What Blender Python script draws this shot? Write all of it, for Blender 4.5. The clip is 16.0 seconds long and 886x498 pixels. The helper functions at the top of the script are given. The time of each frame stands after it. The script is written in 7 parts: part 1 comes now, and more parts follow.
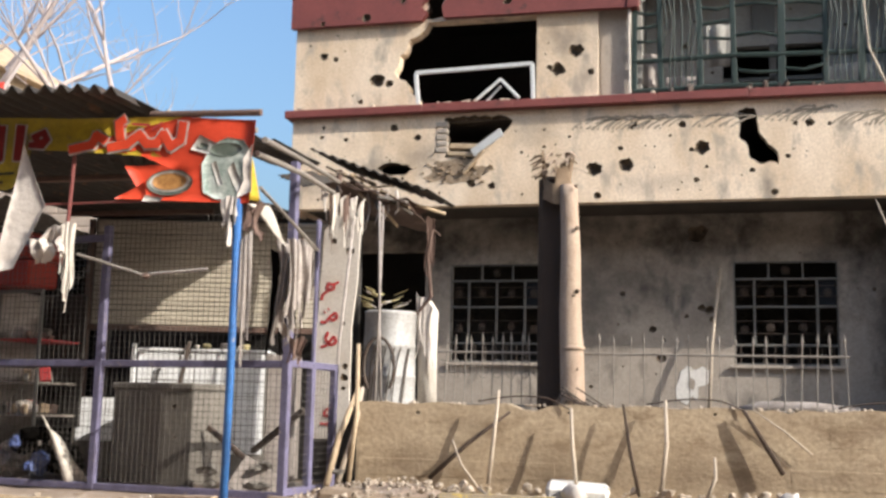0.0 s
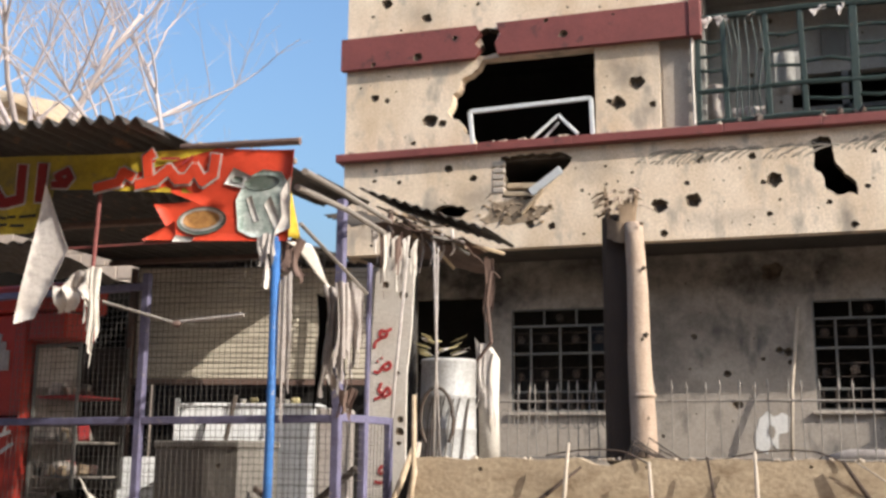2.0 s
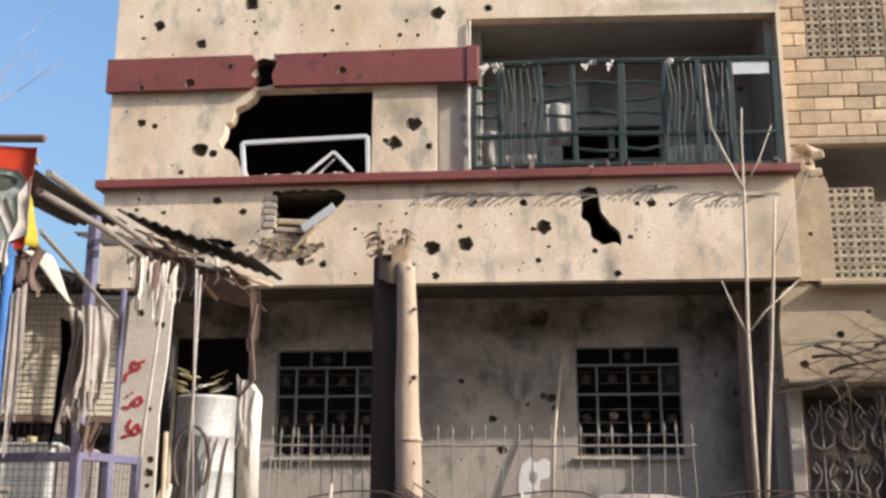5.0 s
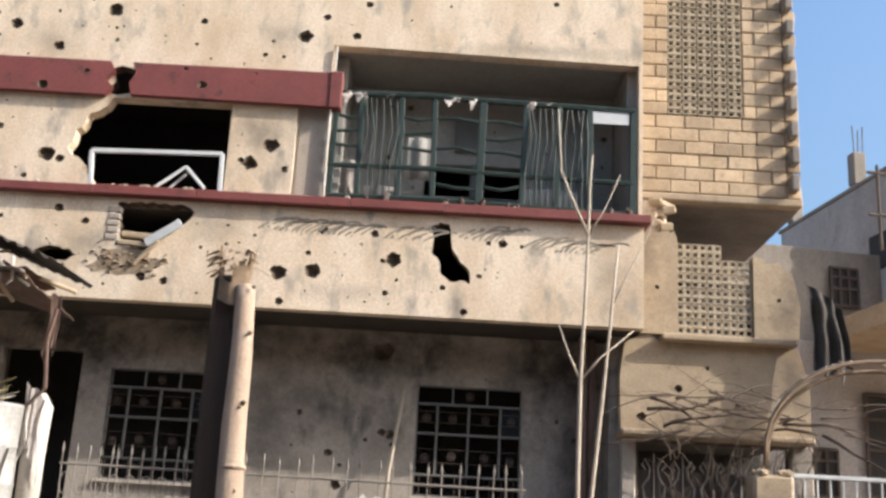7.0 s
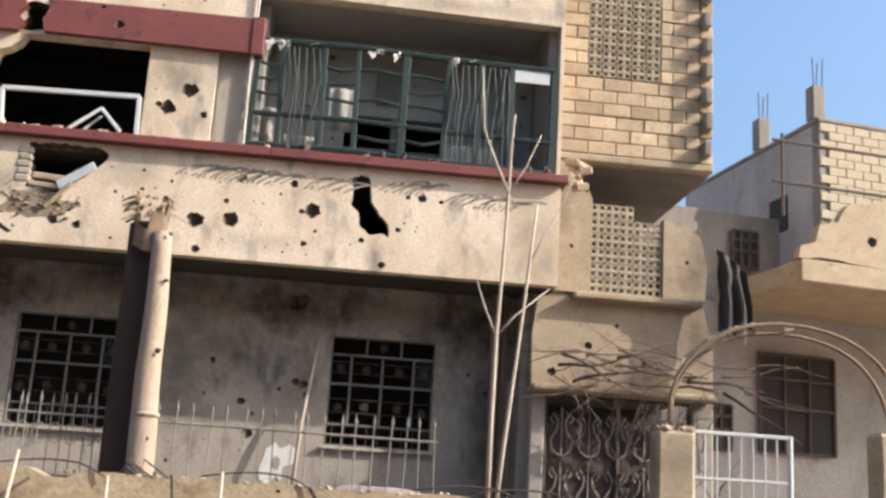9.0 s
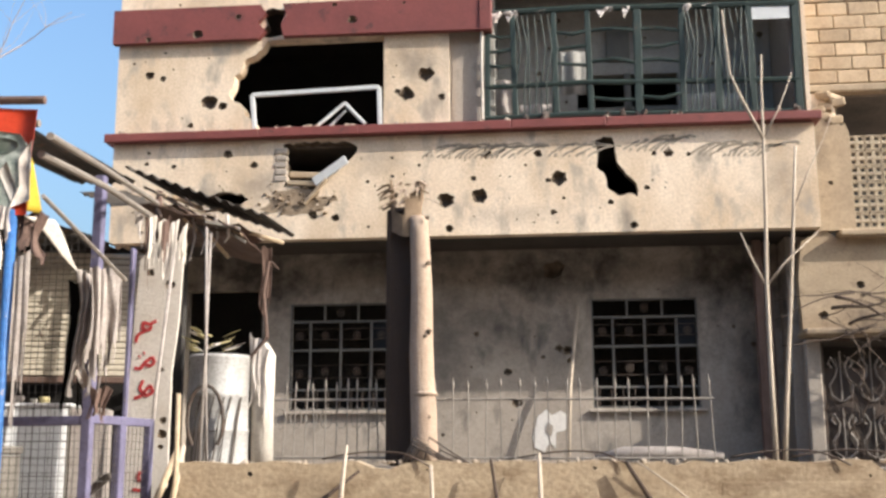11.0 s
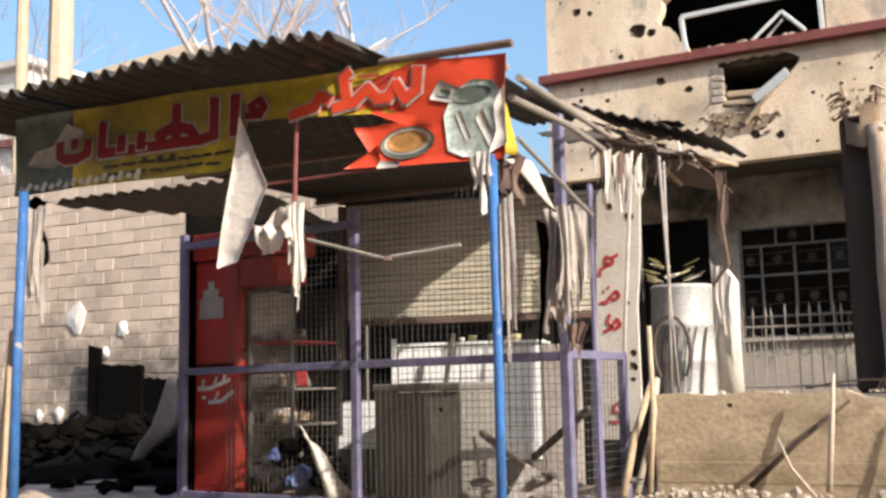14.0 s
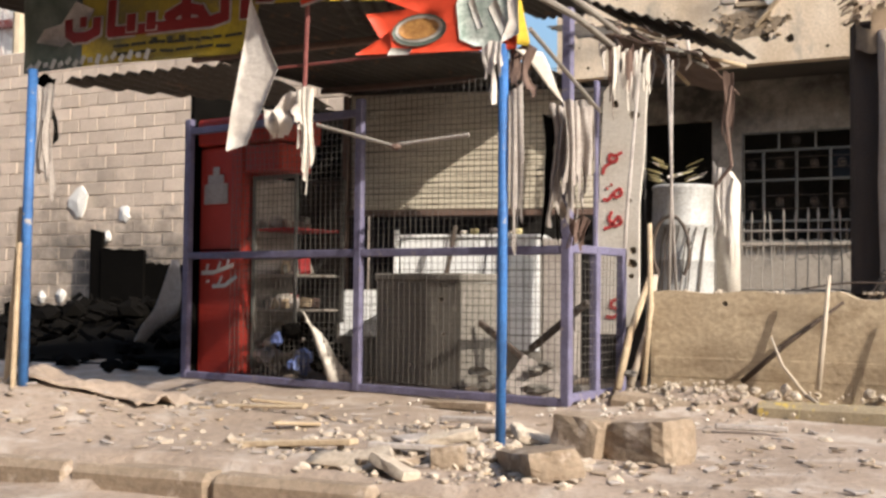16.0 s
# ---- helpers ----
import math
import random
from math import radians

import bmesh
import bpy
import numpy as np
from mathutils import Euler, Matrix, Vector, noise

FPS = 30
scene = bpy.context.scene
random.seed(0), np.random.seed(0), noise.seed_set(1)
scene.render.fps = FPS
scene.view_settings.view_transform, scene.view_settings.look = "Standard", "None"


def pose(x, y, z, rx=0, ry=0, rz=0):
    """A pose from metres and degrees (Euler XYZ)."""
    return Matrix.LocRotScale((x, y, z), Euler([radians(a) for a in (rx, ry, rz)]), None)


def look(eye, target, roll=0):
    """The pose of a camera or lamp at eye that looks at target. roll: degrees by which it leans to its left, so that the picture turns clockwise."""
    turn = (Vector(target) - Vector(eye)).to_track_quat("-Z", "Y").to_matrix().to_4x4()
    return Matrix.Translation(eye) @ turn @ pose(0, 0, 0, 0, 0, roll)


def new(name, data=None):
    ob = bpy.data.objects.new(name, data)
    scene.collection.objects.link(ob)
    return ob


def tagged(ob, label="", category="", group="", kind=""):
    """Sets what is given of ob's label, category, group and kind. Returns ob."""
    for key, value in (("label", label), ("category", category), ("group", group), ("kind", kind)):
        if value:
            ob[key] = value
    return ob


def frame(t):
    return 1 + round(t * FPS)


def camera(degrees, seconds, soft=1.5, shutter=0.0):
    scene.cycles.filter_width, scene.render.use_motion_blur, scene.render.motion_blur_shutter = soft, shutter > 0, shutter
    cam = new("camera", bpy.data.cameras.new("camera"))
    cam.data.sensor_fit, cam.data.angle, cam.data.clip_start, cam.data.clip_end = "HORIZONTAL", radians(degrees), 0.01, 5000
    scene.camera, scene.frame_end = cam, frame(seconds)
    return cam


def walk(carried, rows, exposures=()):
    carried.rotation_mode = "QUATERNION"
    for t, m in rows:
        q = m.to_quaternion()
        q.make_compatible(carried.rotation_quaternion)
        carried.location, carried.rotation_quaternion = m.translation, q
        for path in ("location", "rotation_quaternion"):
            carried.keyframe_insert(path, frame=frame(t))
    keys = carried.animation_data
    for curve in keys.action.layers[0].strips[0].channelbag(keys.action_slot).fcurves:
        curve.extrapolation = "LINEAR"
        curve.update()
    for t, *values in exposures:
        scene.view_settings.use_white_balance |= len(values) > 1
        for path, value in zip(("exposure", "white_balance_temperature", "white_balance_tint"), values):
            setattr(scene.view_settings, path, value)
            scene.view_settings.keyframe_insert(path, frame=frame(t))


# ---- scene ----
cam = camera(44.0, 16.0, soft=2.85)
PATH = [
    (0, (0.383, -3.365, 0.712), (-0.098, -1.447, 1.009), 1.3),
    (0.5, (0.301, -3.239, 0.726), (-0.137, -1.323, 1.096), 0.9),
    (1, (0.237, -3.113, 0.729), (-0.188, -1.187, 1.061), 0.7),
    (1.5, (0.221, -2.876, 0.747), (-0.258, -0.974, 1.134), 0.2),
    (2, (0.198, -2.68, 0.757), (-0.382, -0.805, 1.141), 0.5),
    (2.5, (0.154, -2.553, 0.751), (-0.329, -0.651, 1.137), 0.8),
    (3, (0.064, -2.442, 0.758), (-0.251, -0.52, 1.212), 0.6),
    (3.5, (0.004, -2.407, 0.755), (-0.165, -0.45, 1.128), -0.1),
    (4, (-0.002, -2.364, 0.749), (-0.163, -0.417, 1.174), -0.4),
    (6.3, (0.541, -2.019, 0.625), (0.393, -0.088, 1.126), 1.8),
    (6.5, (0.63, -1.975, 0.625), (0.522, -0.046, 1.14), 2.5),
    (7, (0.897, -1.956, 0.608), (0.897, -0.034, 1.164), 3.2),
    (7.5, (1.108, -1.983, 0.579), (1.231, -0.06, 1.117), 3.8),
    (8, (1.135, -2.016, 0.573), (1.312, -0.093, 1.094), 3.9),
    (8.2, (1.089, -2.011, 0.578), (1.283, -0.087, 1.089), 3.7),
    (10.3, (0.061, -2.149, 0.786), (0.092, -0.198, 1.226), 1.1),
    (10.5, (0.056, -2.126, 0.789), (0.034, -0.175, 1.225), 0.3),
    (11, (0.092, -2.104, 0.805), (-0.103, -0.151, 1.185), -0.2),
    (11.5, (0.039, -2.085, 0.803), (-0.249, -0.139, 1.164), -0.0),
    (12, (-0.016, -2.079, 0.81), (-0.407, -0.148, 1.153), -0.4),
    (12.5, (-0.08, -2.06, 0.804), (-0.633, -0.163, 1.112), -0.7),
    (13, (-0.144, -1.991, 0.834), (-0.846, -0.141, 1.131), -1.0),
    (13.5, (-0.19, -1.986, 0.828), (-1.025, -0.191, 1.107), -1.5),
    (14, (-0.227, -1.985, 0.828), (-1.154, -0.233, 1.093), -1.2),
    (14.5, (-0.236, -2.029, 0.809), (-1.201, -0.291, 1.036), -0.7),
    (15, (-0.24, -2.044, 0.786), (-1.21, -0.303, 0.953), -0.0),
    (15.5, (-0.236, -2.046, 0.782), (-1.192, -0.294, 0.895), 0.4),
    (16, (-0.233, -2.062, 0.774), (-1.166, -0.295, 0.854), 0.6),
]
walk(cam, [(t, look(eye, target, roll)) for t, eye, target, roll in PATH], [(0, 0.40, 6250, 10), (1.5, 0.38, 6250, 10), (3.5, 0.28, 6250, 10), (4.2, 0.30, 6250, 10), (7.5, 0.48, 6200, 10), (11, 0.54, 6300, 10), (13, 0.56, 6350, 10), (14.5, 0.50, 6450, 10), (16, 0.42, 6480, 10)])

from mathutils import geometry
# ---- light ----
EL, OFF = 32.0, 70.5
to_sun = Vector((math.cos(radians(EL)) * math.sin(radians(OFF)), -math.cos(radians(EL)) * math.cos(radians(OFF)), math.sin(radians(EL))))
sun = new("sun", bpy.data.lights.new("sun", "SUN"))
sun.data.energy, sun.data.angle, sun.data.color = 5.0, radians(0.55), (1.0, 0.92, 0.81)
sun.matrix_world = look(to_sun * 40, (0, 0, 0))
world = bpy.data.worlds.new("sky")
scene.world = world
world.use_nodes = True
sky = world.node_tree.nodes.new("ShaderNodeTexSky")
sky.sky_type, sky.sun_disc = "NISHITA", False
sky.sun_elevation, sky.sun_rotation = radians(EL), radians(180 - OFF)
sky.dust_density, sky.air_density, sky.ozone_density = 6.0, 1.5, 6.0
world.node_tree.links.new(sky.outputs[0], world.node_tree.nodes["Background"].inputs[0])
world.node_tree.nodes["Background"].inputs[1].default_value = 0.2


# ---- materials ----
def material(name, base, dark=None, rough=0.85, metal=0.0, scale=3.0, fine=60.0, mix=0.5, bump=0.3, streak=1.0, spot=None, spot_at=0.62, island=0.0, spec=0.3, blur=0.06, stain_shade=(), stain_shade_tone=(0.1, 0.09, 0.08)):
    """A surface with broad stained tone, fine grain and relief; streak under 1 draws that tone out downwards. Soft dark
    ellipses on top carry staining and painted shade.
    """
    m = bpy.data.materials.new(name)
    m.use_nodes = True
    nt = m.node_tree
    nodes, link = nt.nodes, nt.links.new
    bs = nodes["Principled BSDF"]
    bs.inputs["Roughness"].default_value, bs.inputs["Metallic"].default_value = rough, metal
    bs.inputs["Specular IOR Level"].default_value = spec
    dark = dark or tuple(c * 0.62 for c in base)
    geo = nodes.new("ShaderNodeNewGeometry")
    stretch = nodes.new("ShaderNodeVectorMath")
    stretch.operation = "MULTIPLY"
    stretch.inputs[1].default_value = (1, 1, streak)
    link(geo.outputs["Position"], stretch.inputs[0])

    def noise_at(freq, detail, source):
        n = nodes.new("ShaderNodeTexNoise")
        n.inputs["Scale"].default_value, n.inputs["Detail"].default_value, n.inputs["Roughness"].default_value = freq, detail, 0.65
        link(source, n.inputs["Vector"])
        return n.outputs[0]

    def ramp(source, low, high):
        r = nodes.new("ShaderNodeMapRange")
        r.inputs["From Min"].default_value, r.inputs["From Max"].default_value = low, high
        link(source, r.inputs["Value"])
        return r.outputs[0]

    def blend(fac, a, b):
        k = nodes.new("ShaderNodeMix")
        k.data_type = "RGBA"
        if isinstance(fac, float):
            k.inputs[0].default_value = fac
        else:
            link(fac, k.inputs[0])
        for value, slot in ((a, 6), (b, 7)):
            if isinstance(value, tuple):
                k.inputs[slot].default_value = (*value, 1)
            else:
                link(value, k.inputs[slot])
        return k.outputs[2]

    def scaled(source, by):
        n = nodes.new("ShaderNodeMath")
        n.operation = "MULTIPLY"
        n.inputs[1].default_value = by
        link(source, n.inputs[0])
        return n.outputs[0]

    broad = noise_at(scale, 6, stretch.outputs[0])
    grain = noise_at(fine, 3, geo.outputs["Position"])
    colour = blend(scaled(ramp(broad, 0.35, 0.72), mix), base, dark)
    colour = blend(scaled(ramp(grain, 0.4, 0.75), mix * 0.6), colour, tuple(c * 0.55 for c in dark))
    if spot:
        patch = noise_at(scale * 2.3, 4, stretch.outputs[0])
        colour = blend(ramp(patch, spot_at, spot_at + blur), colour, spot)
    if stain_shade:
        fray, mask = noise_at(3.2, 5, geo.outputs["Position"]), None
        for x, z, rx, rz, most in stain_shade:
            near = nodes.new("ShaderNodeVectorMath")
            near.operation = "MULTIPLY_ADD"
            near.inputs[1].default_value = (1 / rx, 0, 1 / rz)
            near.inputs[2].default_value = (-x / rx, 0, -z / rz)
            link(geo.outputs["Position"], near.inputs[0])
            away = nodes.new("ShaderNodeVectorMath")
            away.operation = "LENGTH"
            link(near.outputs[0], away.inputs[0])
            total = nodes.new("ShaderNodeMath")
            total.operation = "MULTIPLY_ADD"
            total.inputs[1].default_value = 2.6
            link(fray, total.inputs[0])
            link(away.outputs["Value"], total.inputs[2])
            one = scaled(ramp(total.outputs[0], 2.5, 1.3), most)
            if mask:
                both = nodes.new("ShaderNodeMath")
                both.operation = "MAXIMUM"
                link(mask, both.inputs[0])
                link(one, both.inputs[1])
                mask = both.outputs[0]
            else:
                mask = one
        colour = blend(mask, colour, stain_shade_tone)
    if island:
        info = nodes.new("ShaderNodeObjectInfo")
        tint = nodes.new("ShaderNodeHueSaturation")
        vary = nodes.new("ShaderNodeMapRange")
        vary.inputs["To Min"].default_value, vary.inputs["To Max"].default_value = 1 - island, 1 + island
        link(info.outputs["Random"], vary.inputs["Value"])
        link(vary.outputs[0], tint.inputs["Value"])
        link(colour, tint.inputs["Color"])
        colour = tint.outputs[0]
    link(colour, bs.inputs["Base Color"])
    lift = nodes.new("ShaderNodeBump")
    lift.inputs["Strength"].default_value, lift.inputs["Distance"].default_value = bump, 0.02
    link(grain, lift.inputs["Height"])
    link(lift.outputs[0], bs.inputs["Normal"])
    return m


PLASTER = material("cream_plaster", (0.83, 0.69, 0.53), (0.56, 0.41, 0.26), scale=1.3, fine=34, mix=0.95, streak=0.5, bump=0.2, spot=(0.38, 0.32, 0.25), spot_at=0.54, blur=0.16, stain_shade=((-1.78, 6.35, 0.42, 0.4, 0.75), (-1.45, 5.75, 0.3, 0.25, 0.45), (-1.3, 6.6, 0.2, 0.7, 0.4), (1.13, 4.05, 0.12, 0.36, 0.7), (-3.95, 4.62, 0.42, 0.3, 0.6), (-4.5, 4.42, 0.5, 0.22, 0.75), (-5.6, 4.2, 0.5, 0.25, 0.5), (-2.3, 4.95, 0.45, 0.3, 0.5), (3.2, 4.5, 0.4, 0.7, 0.45), (-0.4, 4.1, 0.7, 0.16, 0.35), (-1.6, 7.9, 0.4, 0.25, 0.5), (-4.9, 7.6, 0.5, 0.3, 0.4), (2.2, 7.86, 1.5, 0.14, 0.5)), stain_shade_tone=(0.2, 0.165, 0.13))
# Grey base and dark ellipses put the porch's shade, with some soot, into colour.
PLASTER_GREY = material("shaded_grey_plaster", (0.43, 0.37, 0.305), (0.29, 0.245, 0.2), scale=0.8, fine=34, mix=0.7, streak=0.5, bump=0.12, spot=(0.14, 0.125, 0.11), spot_at=0.55, blur=0.15, stain_shade=((-4.3, 3.5, 1.5, 1.0, 0.95), (-2.4, 3.75, 1.4, 0.6, 0.85), (0.2, 3.5, 1.5, 0.7, 0.85), (2.6, 3.3, 1.0, 1.1, 0.9), (-0.6, 2.7, 0.9, 0.6, 0.6), (2.9, 2.0, 0.4, 0.9, 0.7), (0.3, 2.4, 0.4, 0.5, 0.5), (-1.4, 2.4, 0.5, 1.2, 0.6)), stain_shade_tone=(0.045, 0.04, 0.035))
DARK_GREY = material("dark_grey_concrete", (0.085, 0.072, 0.06), (0.035, 0.03, 0.026), scale=1.2, fine=30, mix=0.8, bump=0.2)
CRATER = material("broken_render", (0.21, 0.155, 0.105), (0.05, 0.04, 0.03), scale=9, fine=40, mix=0.8, bump=0.9)
RED_PAINT = material("oxblood_paint", (0.22, 0.065, 0.055), (0.14, 0.045, 0.04), rough=0.6, scale=1.6, fine=50, mix=0.7, spot=(0.085, 0.04, 0.035), spot_at=0.58, blur=0.12)
STONE = material("buff_stone", (0.60, 0.45, 0.29), (0.40, 0.28, 0.17), scale=3, fine=35, mix=0.8, bump=0.5, island=0.24, spot=(0.34, 0.25, 0.17), spot_at=0.58, blur=0.15)
MORTAR = material("stone_mortar", (0.42, 0.32, 0.21), scale=3, fine=60)
SCREEN = material("screen_block_concrete", (0.50, 0.41, 0.29), (0.36, 0.29, 0.2), scale=4, fine=50, mix=0.6)
BLOCK = material("concrete_block", (0.60, 0.485, 0.385), (0.47, 0.37, 0.29), scale=3, fine=50, mix=0.6, bump=0.5, island=0.12, stain_shade=((-14.3, 1.3, 1.1, 1.0, 0.72), (-13.7, 0.9, 0.9, 0.8, 0.8), (-13.0, 1.2, 1.8, 0.8, 0.95), (-15.2, 0.5, 0.8, 0.5, 0.9), (-13.6, 2.5, 0.5, 0.5, 0.35)), stain_shade_tone=(0.06, 0.055, 0.05))
BLOCK_MORTAR = material("block_mortar", (0.55, 0.445, 0.35), scale=3, fine=60)
ARC_MARK = material("combed_plaster", (0.34, 0.29, 0.225), (0.25, 0.205, 0.155), scale=4, fine=40)
# Ellipses on the tower's right end put shade, besides staining, into the colour.
CONCRETE = material("stained_concrete", (0.46, 0.355, 0.235), (0.33, 0.245, 0.16), scale=1.8, fine=34, mix=0.85, bump=0.16, streak=1.6, spot=(0.25, 0.185, 0.125), spot_at=0.56, blur=0.16, stain_shade=((5.75, 4.2, 0.25, 0.6, 0.8), (5.8, 3.3, 0.4, 0.5, 0.75), (4.6, 2.6, 0.9, 0.3, 0.7), (3.75, 5.0, 0.2, 0.5, 0.6), (0.6, 0.25, 1.2, 0.16, 0.5), (-1.6, 0.3, 0.7, 0.2, 0.5), (2.6, 0.45, 0.8, 0.2, 0.45), (5.1, 1.5, 0.4, 0.4, 0.5)), stain_shade_tone=(0.13, 0.1, 0.075))
GARDEN = material("stained_garden_wall", (0.50, 0.395, 0.265), (0.33, 0.245, 0.155), scale=1.1, fine=26, mix=0.9, bump=0.35, streak=2.2, spot=(0.25, 0.18, 0.11), spot_at=0.53, blur=0.14, stain_shade=((-2.2, 0.3, 0.4, 0.2, 0.5), (-0.9, 0.25, 0.5, 0.22, 0.6), (0.6, 0.25, 1.2, 0.16, 0.5), (-1.6, 0.62, 0.35, 0.1, 0.4), (2.6, 0.45, 0.8, 0.2, 0.5), (1.6, 0.65, 0.3, 0.12, 0.45)), stain_shade_tone=(0.17, 0.12, 0.075))
CONCRETE_GREY = material("grey_concrete", (0.31, 0.265, 0.22), (0.15, 0.13, 0.11), scale=1.6, fine=30, mix=0.85, bump=0.2, streak=0.4)
DIRT = material("dusty_ground", (0.37, 0.285, 0.22), (0.25, 0.185, 0.135), scale=1.1, fine=24, mix=0.9, bump=0.7, spot=(0.42, 0.35, 0.29), spot_at=0.5, blur=0.16)
KERB = material("dirty_kerb_stone", (0.31, 0.235, 0.165), (0.2, 0.145, 0.1), scale=3.0, fine=30, mix=0.9, bump=0.4, spot=(0.42, 0.34, 0.27), spot_at=0.56, blur=0.12)
TERRACE = material("terrace_concrete", (0.14, 0.12, 0.10), (0.09, 0.08, 0.065), scale=2, fine=40)
RUBBLE = material("rubble", (0.44, 0.37, 0.29), (0.27, 0.21, 0.155), scale=5, fine=40, mix=0.7, island=0.2)
# Near-black: the shade of closed interiors is put into the base colour.
DARK_ROOM = material("interior_shade", (0.05, 0.045, 0.04), (0.02, 0.02, 0.02), scale=2, fine=20)
INNER = material("pale_inner_wall", (0.36, 0.345, 0.31), (0.24, 0.225, 0.2), scale=1.2, fine=25, mix=0.6)
GREEN = material("green_paint", (0.03, 0.047, 0.04), (0.018, 0.028, 0.024), rough=0.55, scale=6, fine=60, mix=0.7, spot=(0.10, 0.07, 0.05), spot_at=0.64)
WHITE_METAL = material("white_aluminium", (0.62, 0.62, 0.60), (0.4, 0.4, 0.38), rough=0.45, scale=6, fine=60, mix=0.4)
WINDOW_PAINT = material("grey_window_paint", (0.165, 0.16, 0.145), (0.09, 0.086, 0.075), rough=0.6, scale=5)
DARK_IRON = material("dark_iron", (0.075, 0.065, 0.055), (0.12, 0.06, 0.035), rough=0.7, scale=8)
PALE_IRON = material("weathered_pale_iron", (0.28, 0.25, 0.215), (0.16, 0.12, 0.09), rough=0.7, scale=8)
TRUNK = material("pale_bark", (0.50, 0.385, 0.29), (0.30, 0.20, 0.14), scale=6, fine=40, mix=0.7, streak=0.3, bump=0.8)
DARK_WOOD = material("dark_timber", (0.075, 0.05, 0.035), (0.035, 0.025, 0.02), scale=6, fine=40, streak=0.2, bump=0.8)
VINE = material("dead_vine", (0.13, 0.095, 0.07), (0.07, 0.05, 0.035), scale=8, fine=60)
FRAY = material("frayed_fibre", (0.24, 0.17, 0.11), (0.12, 0.08, 0.05), scale=10, fine=60)
TWIG = material("pale_twig", (0.50, 0.42, 0.33), (0.32, 0.25, 0.18), scale=8, fine=70)
PURPLE = material("violet_paint", (0.18, 0.165, 0.26), (0.09, 0.08, 0.115), rough=0.55, scale=5, fine=50, mix=0.8, spot=(0.25, 0.21, 0.2), spot_at=0.62, blur=0.1)
BLUE = material("bright_blue_paint", (0.05, 0.17, 0.44), (0.035, 0.085, 0.2), rough=0.5, scale=5, fine=50, mix=0.75, spot=(0.35, 0.31, 0.28), spot_at=0.64)
WIRE = material("dull_wire", (0.12, 0.108, 0.096), (0.08, 0.068, 0.06), rough=0.6, metal=0.3, scale=8)
CORRUGATED = material("rusty_corrugated_sheet", (0.066, 0.057, 0.048), (0.035, 0.028, 0.022), rough=0.65, metal=0.2, scale=3, fine=40, mix=0.8, spot=(0.15, 0.08, 0.045), spot_at=0.6, blur=0.12)
RED_CABINET = material("red_cabinet_paint", (0.42, 0.04, 0.025), (0.24, 0.022, 0.016), rough=0.4, scale=3, mix=0.5)
BANNER_RED = material("red_vinyl", (0.62, 0.065, 0.025), (0.45, 0.04, 0.02), rough=0.5, scale=4, fine=30, mix=0.35, bump=0.1)
# The roof's shade, with some dirt, is put into the yellow by dark ellipses.
BANNER_YELLOW = material("yellow_vinyl", (0.58, 0.42, 0.03), (0.33, 0.22, 0.03), rough=0.5, scale=3, fine=30, mix=0.75, bump=0.1, spot=(0.2, 0.16, 0.09), spot_at=0.56, blur=0.15, stain_shade=((-4.85, 2.3, 0.5, 0.3, 0.75), (-4.3, 2.45, 0.5, 0.2, 0.6), (-4.6, 2.1, 0.4, 0.1, 0.6)), stain_shade_tone=(0.11, 0.095, 0.05))
BANNER_GREEN = material("dark_green_vinyl", (0.07, 0.09, 0.065), (0.2, 0.2, 0.17), rough=0.5, scale=7, fine=30, mix=0.8, bump=0.1)
BANNER_PRINT = material("white_vinyl_print", (0.54, 0.5, 0.45), (0.25, 0.24, 0.21), rough=0.5, scale=7, fine=40, mix=0.7, bump=0.1)
BANNER_JUG = material("jug_print", (0.62, 0.64, 0.58), (0.10, 0.17, 0.13), rough=0.5, scale=9, fine=40, mix=0.95, bump=0.1)
BANNER_INK = material("dark_red_print", (0.22, 0.018, 0.016), rough=0.5, scale=4, mix=0.3)
BANNER_BLACK = material("black_print", (0.05, 0.045, 0.03), rough=0.5, scale=4, mix=0.3)
FOOD = material("food_print", (0.50, 0.26, 0.08), (0.25, 0.10, 0.03), rough=0.5, scale=30, fine=90, mix=0.9)
WHITE_CLOTH = material("white_torn_cloth", (0.66, 0.60, 0.54), (0.36, 0.30, 0.25), scale=4, fine=25, mix=0.55)
GREY_CLOTH = material("dusty_grey_cloth", (0.42, 0.37, 0.33), (0.2, 0.165, 0.145), scale=6, fine=60, mix=0.7)
BROWN_CLOTH = material("brown_cloth", (0.17, 0.11, 0.085), (0.08, 0.05, 0.04), scale=6, fine=60, mix=0.7)
BEIGE_SLAT = material("beige_shutter", (0.55, 0.49, 0.385), (0.4, 0.345, 0.265), rough=0.6, scale=3, fine=40)
WHITE_TILE = material("white_glazed_tile", (0.76, 0.76, 0.75), (0.58, 0.57, 0.55), rough=0.3, scale=4, fine=40, mix=0.3)
GREY_BOX = material("soiled_grey_enamel", (0.2, 0.18, 0.152), (0.1, 0.088, 0.075), rough=0.65, scale=3, fine=40, mix=0.8, streak=0.5, spot=(0.27, 0.24, 0.21), spot_at=0.58, blur=0.15)
ZINC = material("galvanised_zinc", (0.50, 0.49, 0.47), (0.2, 0.18, 0.15), rough=0.7, metal=0.1, scale=5, fine=40, mix=0.8, streak=0.2, bump=0.1)
PITCH_BLACK = material("pitch_black", (0.004, 0.0035, 0.003), (0.008, 0.007, 0.006), scale=3, fine=25, mix=0.6, bump=0.4, rough=1.0, spec=0.02)
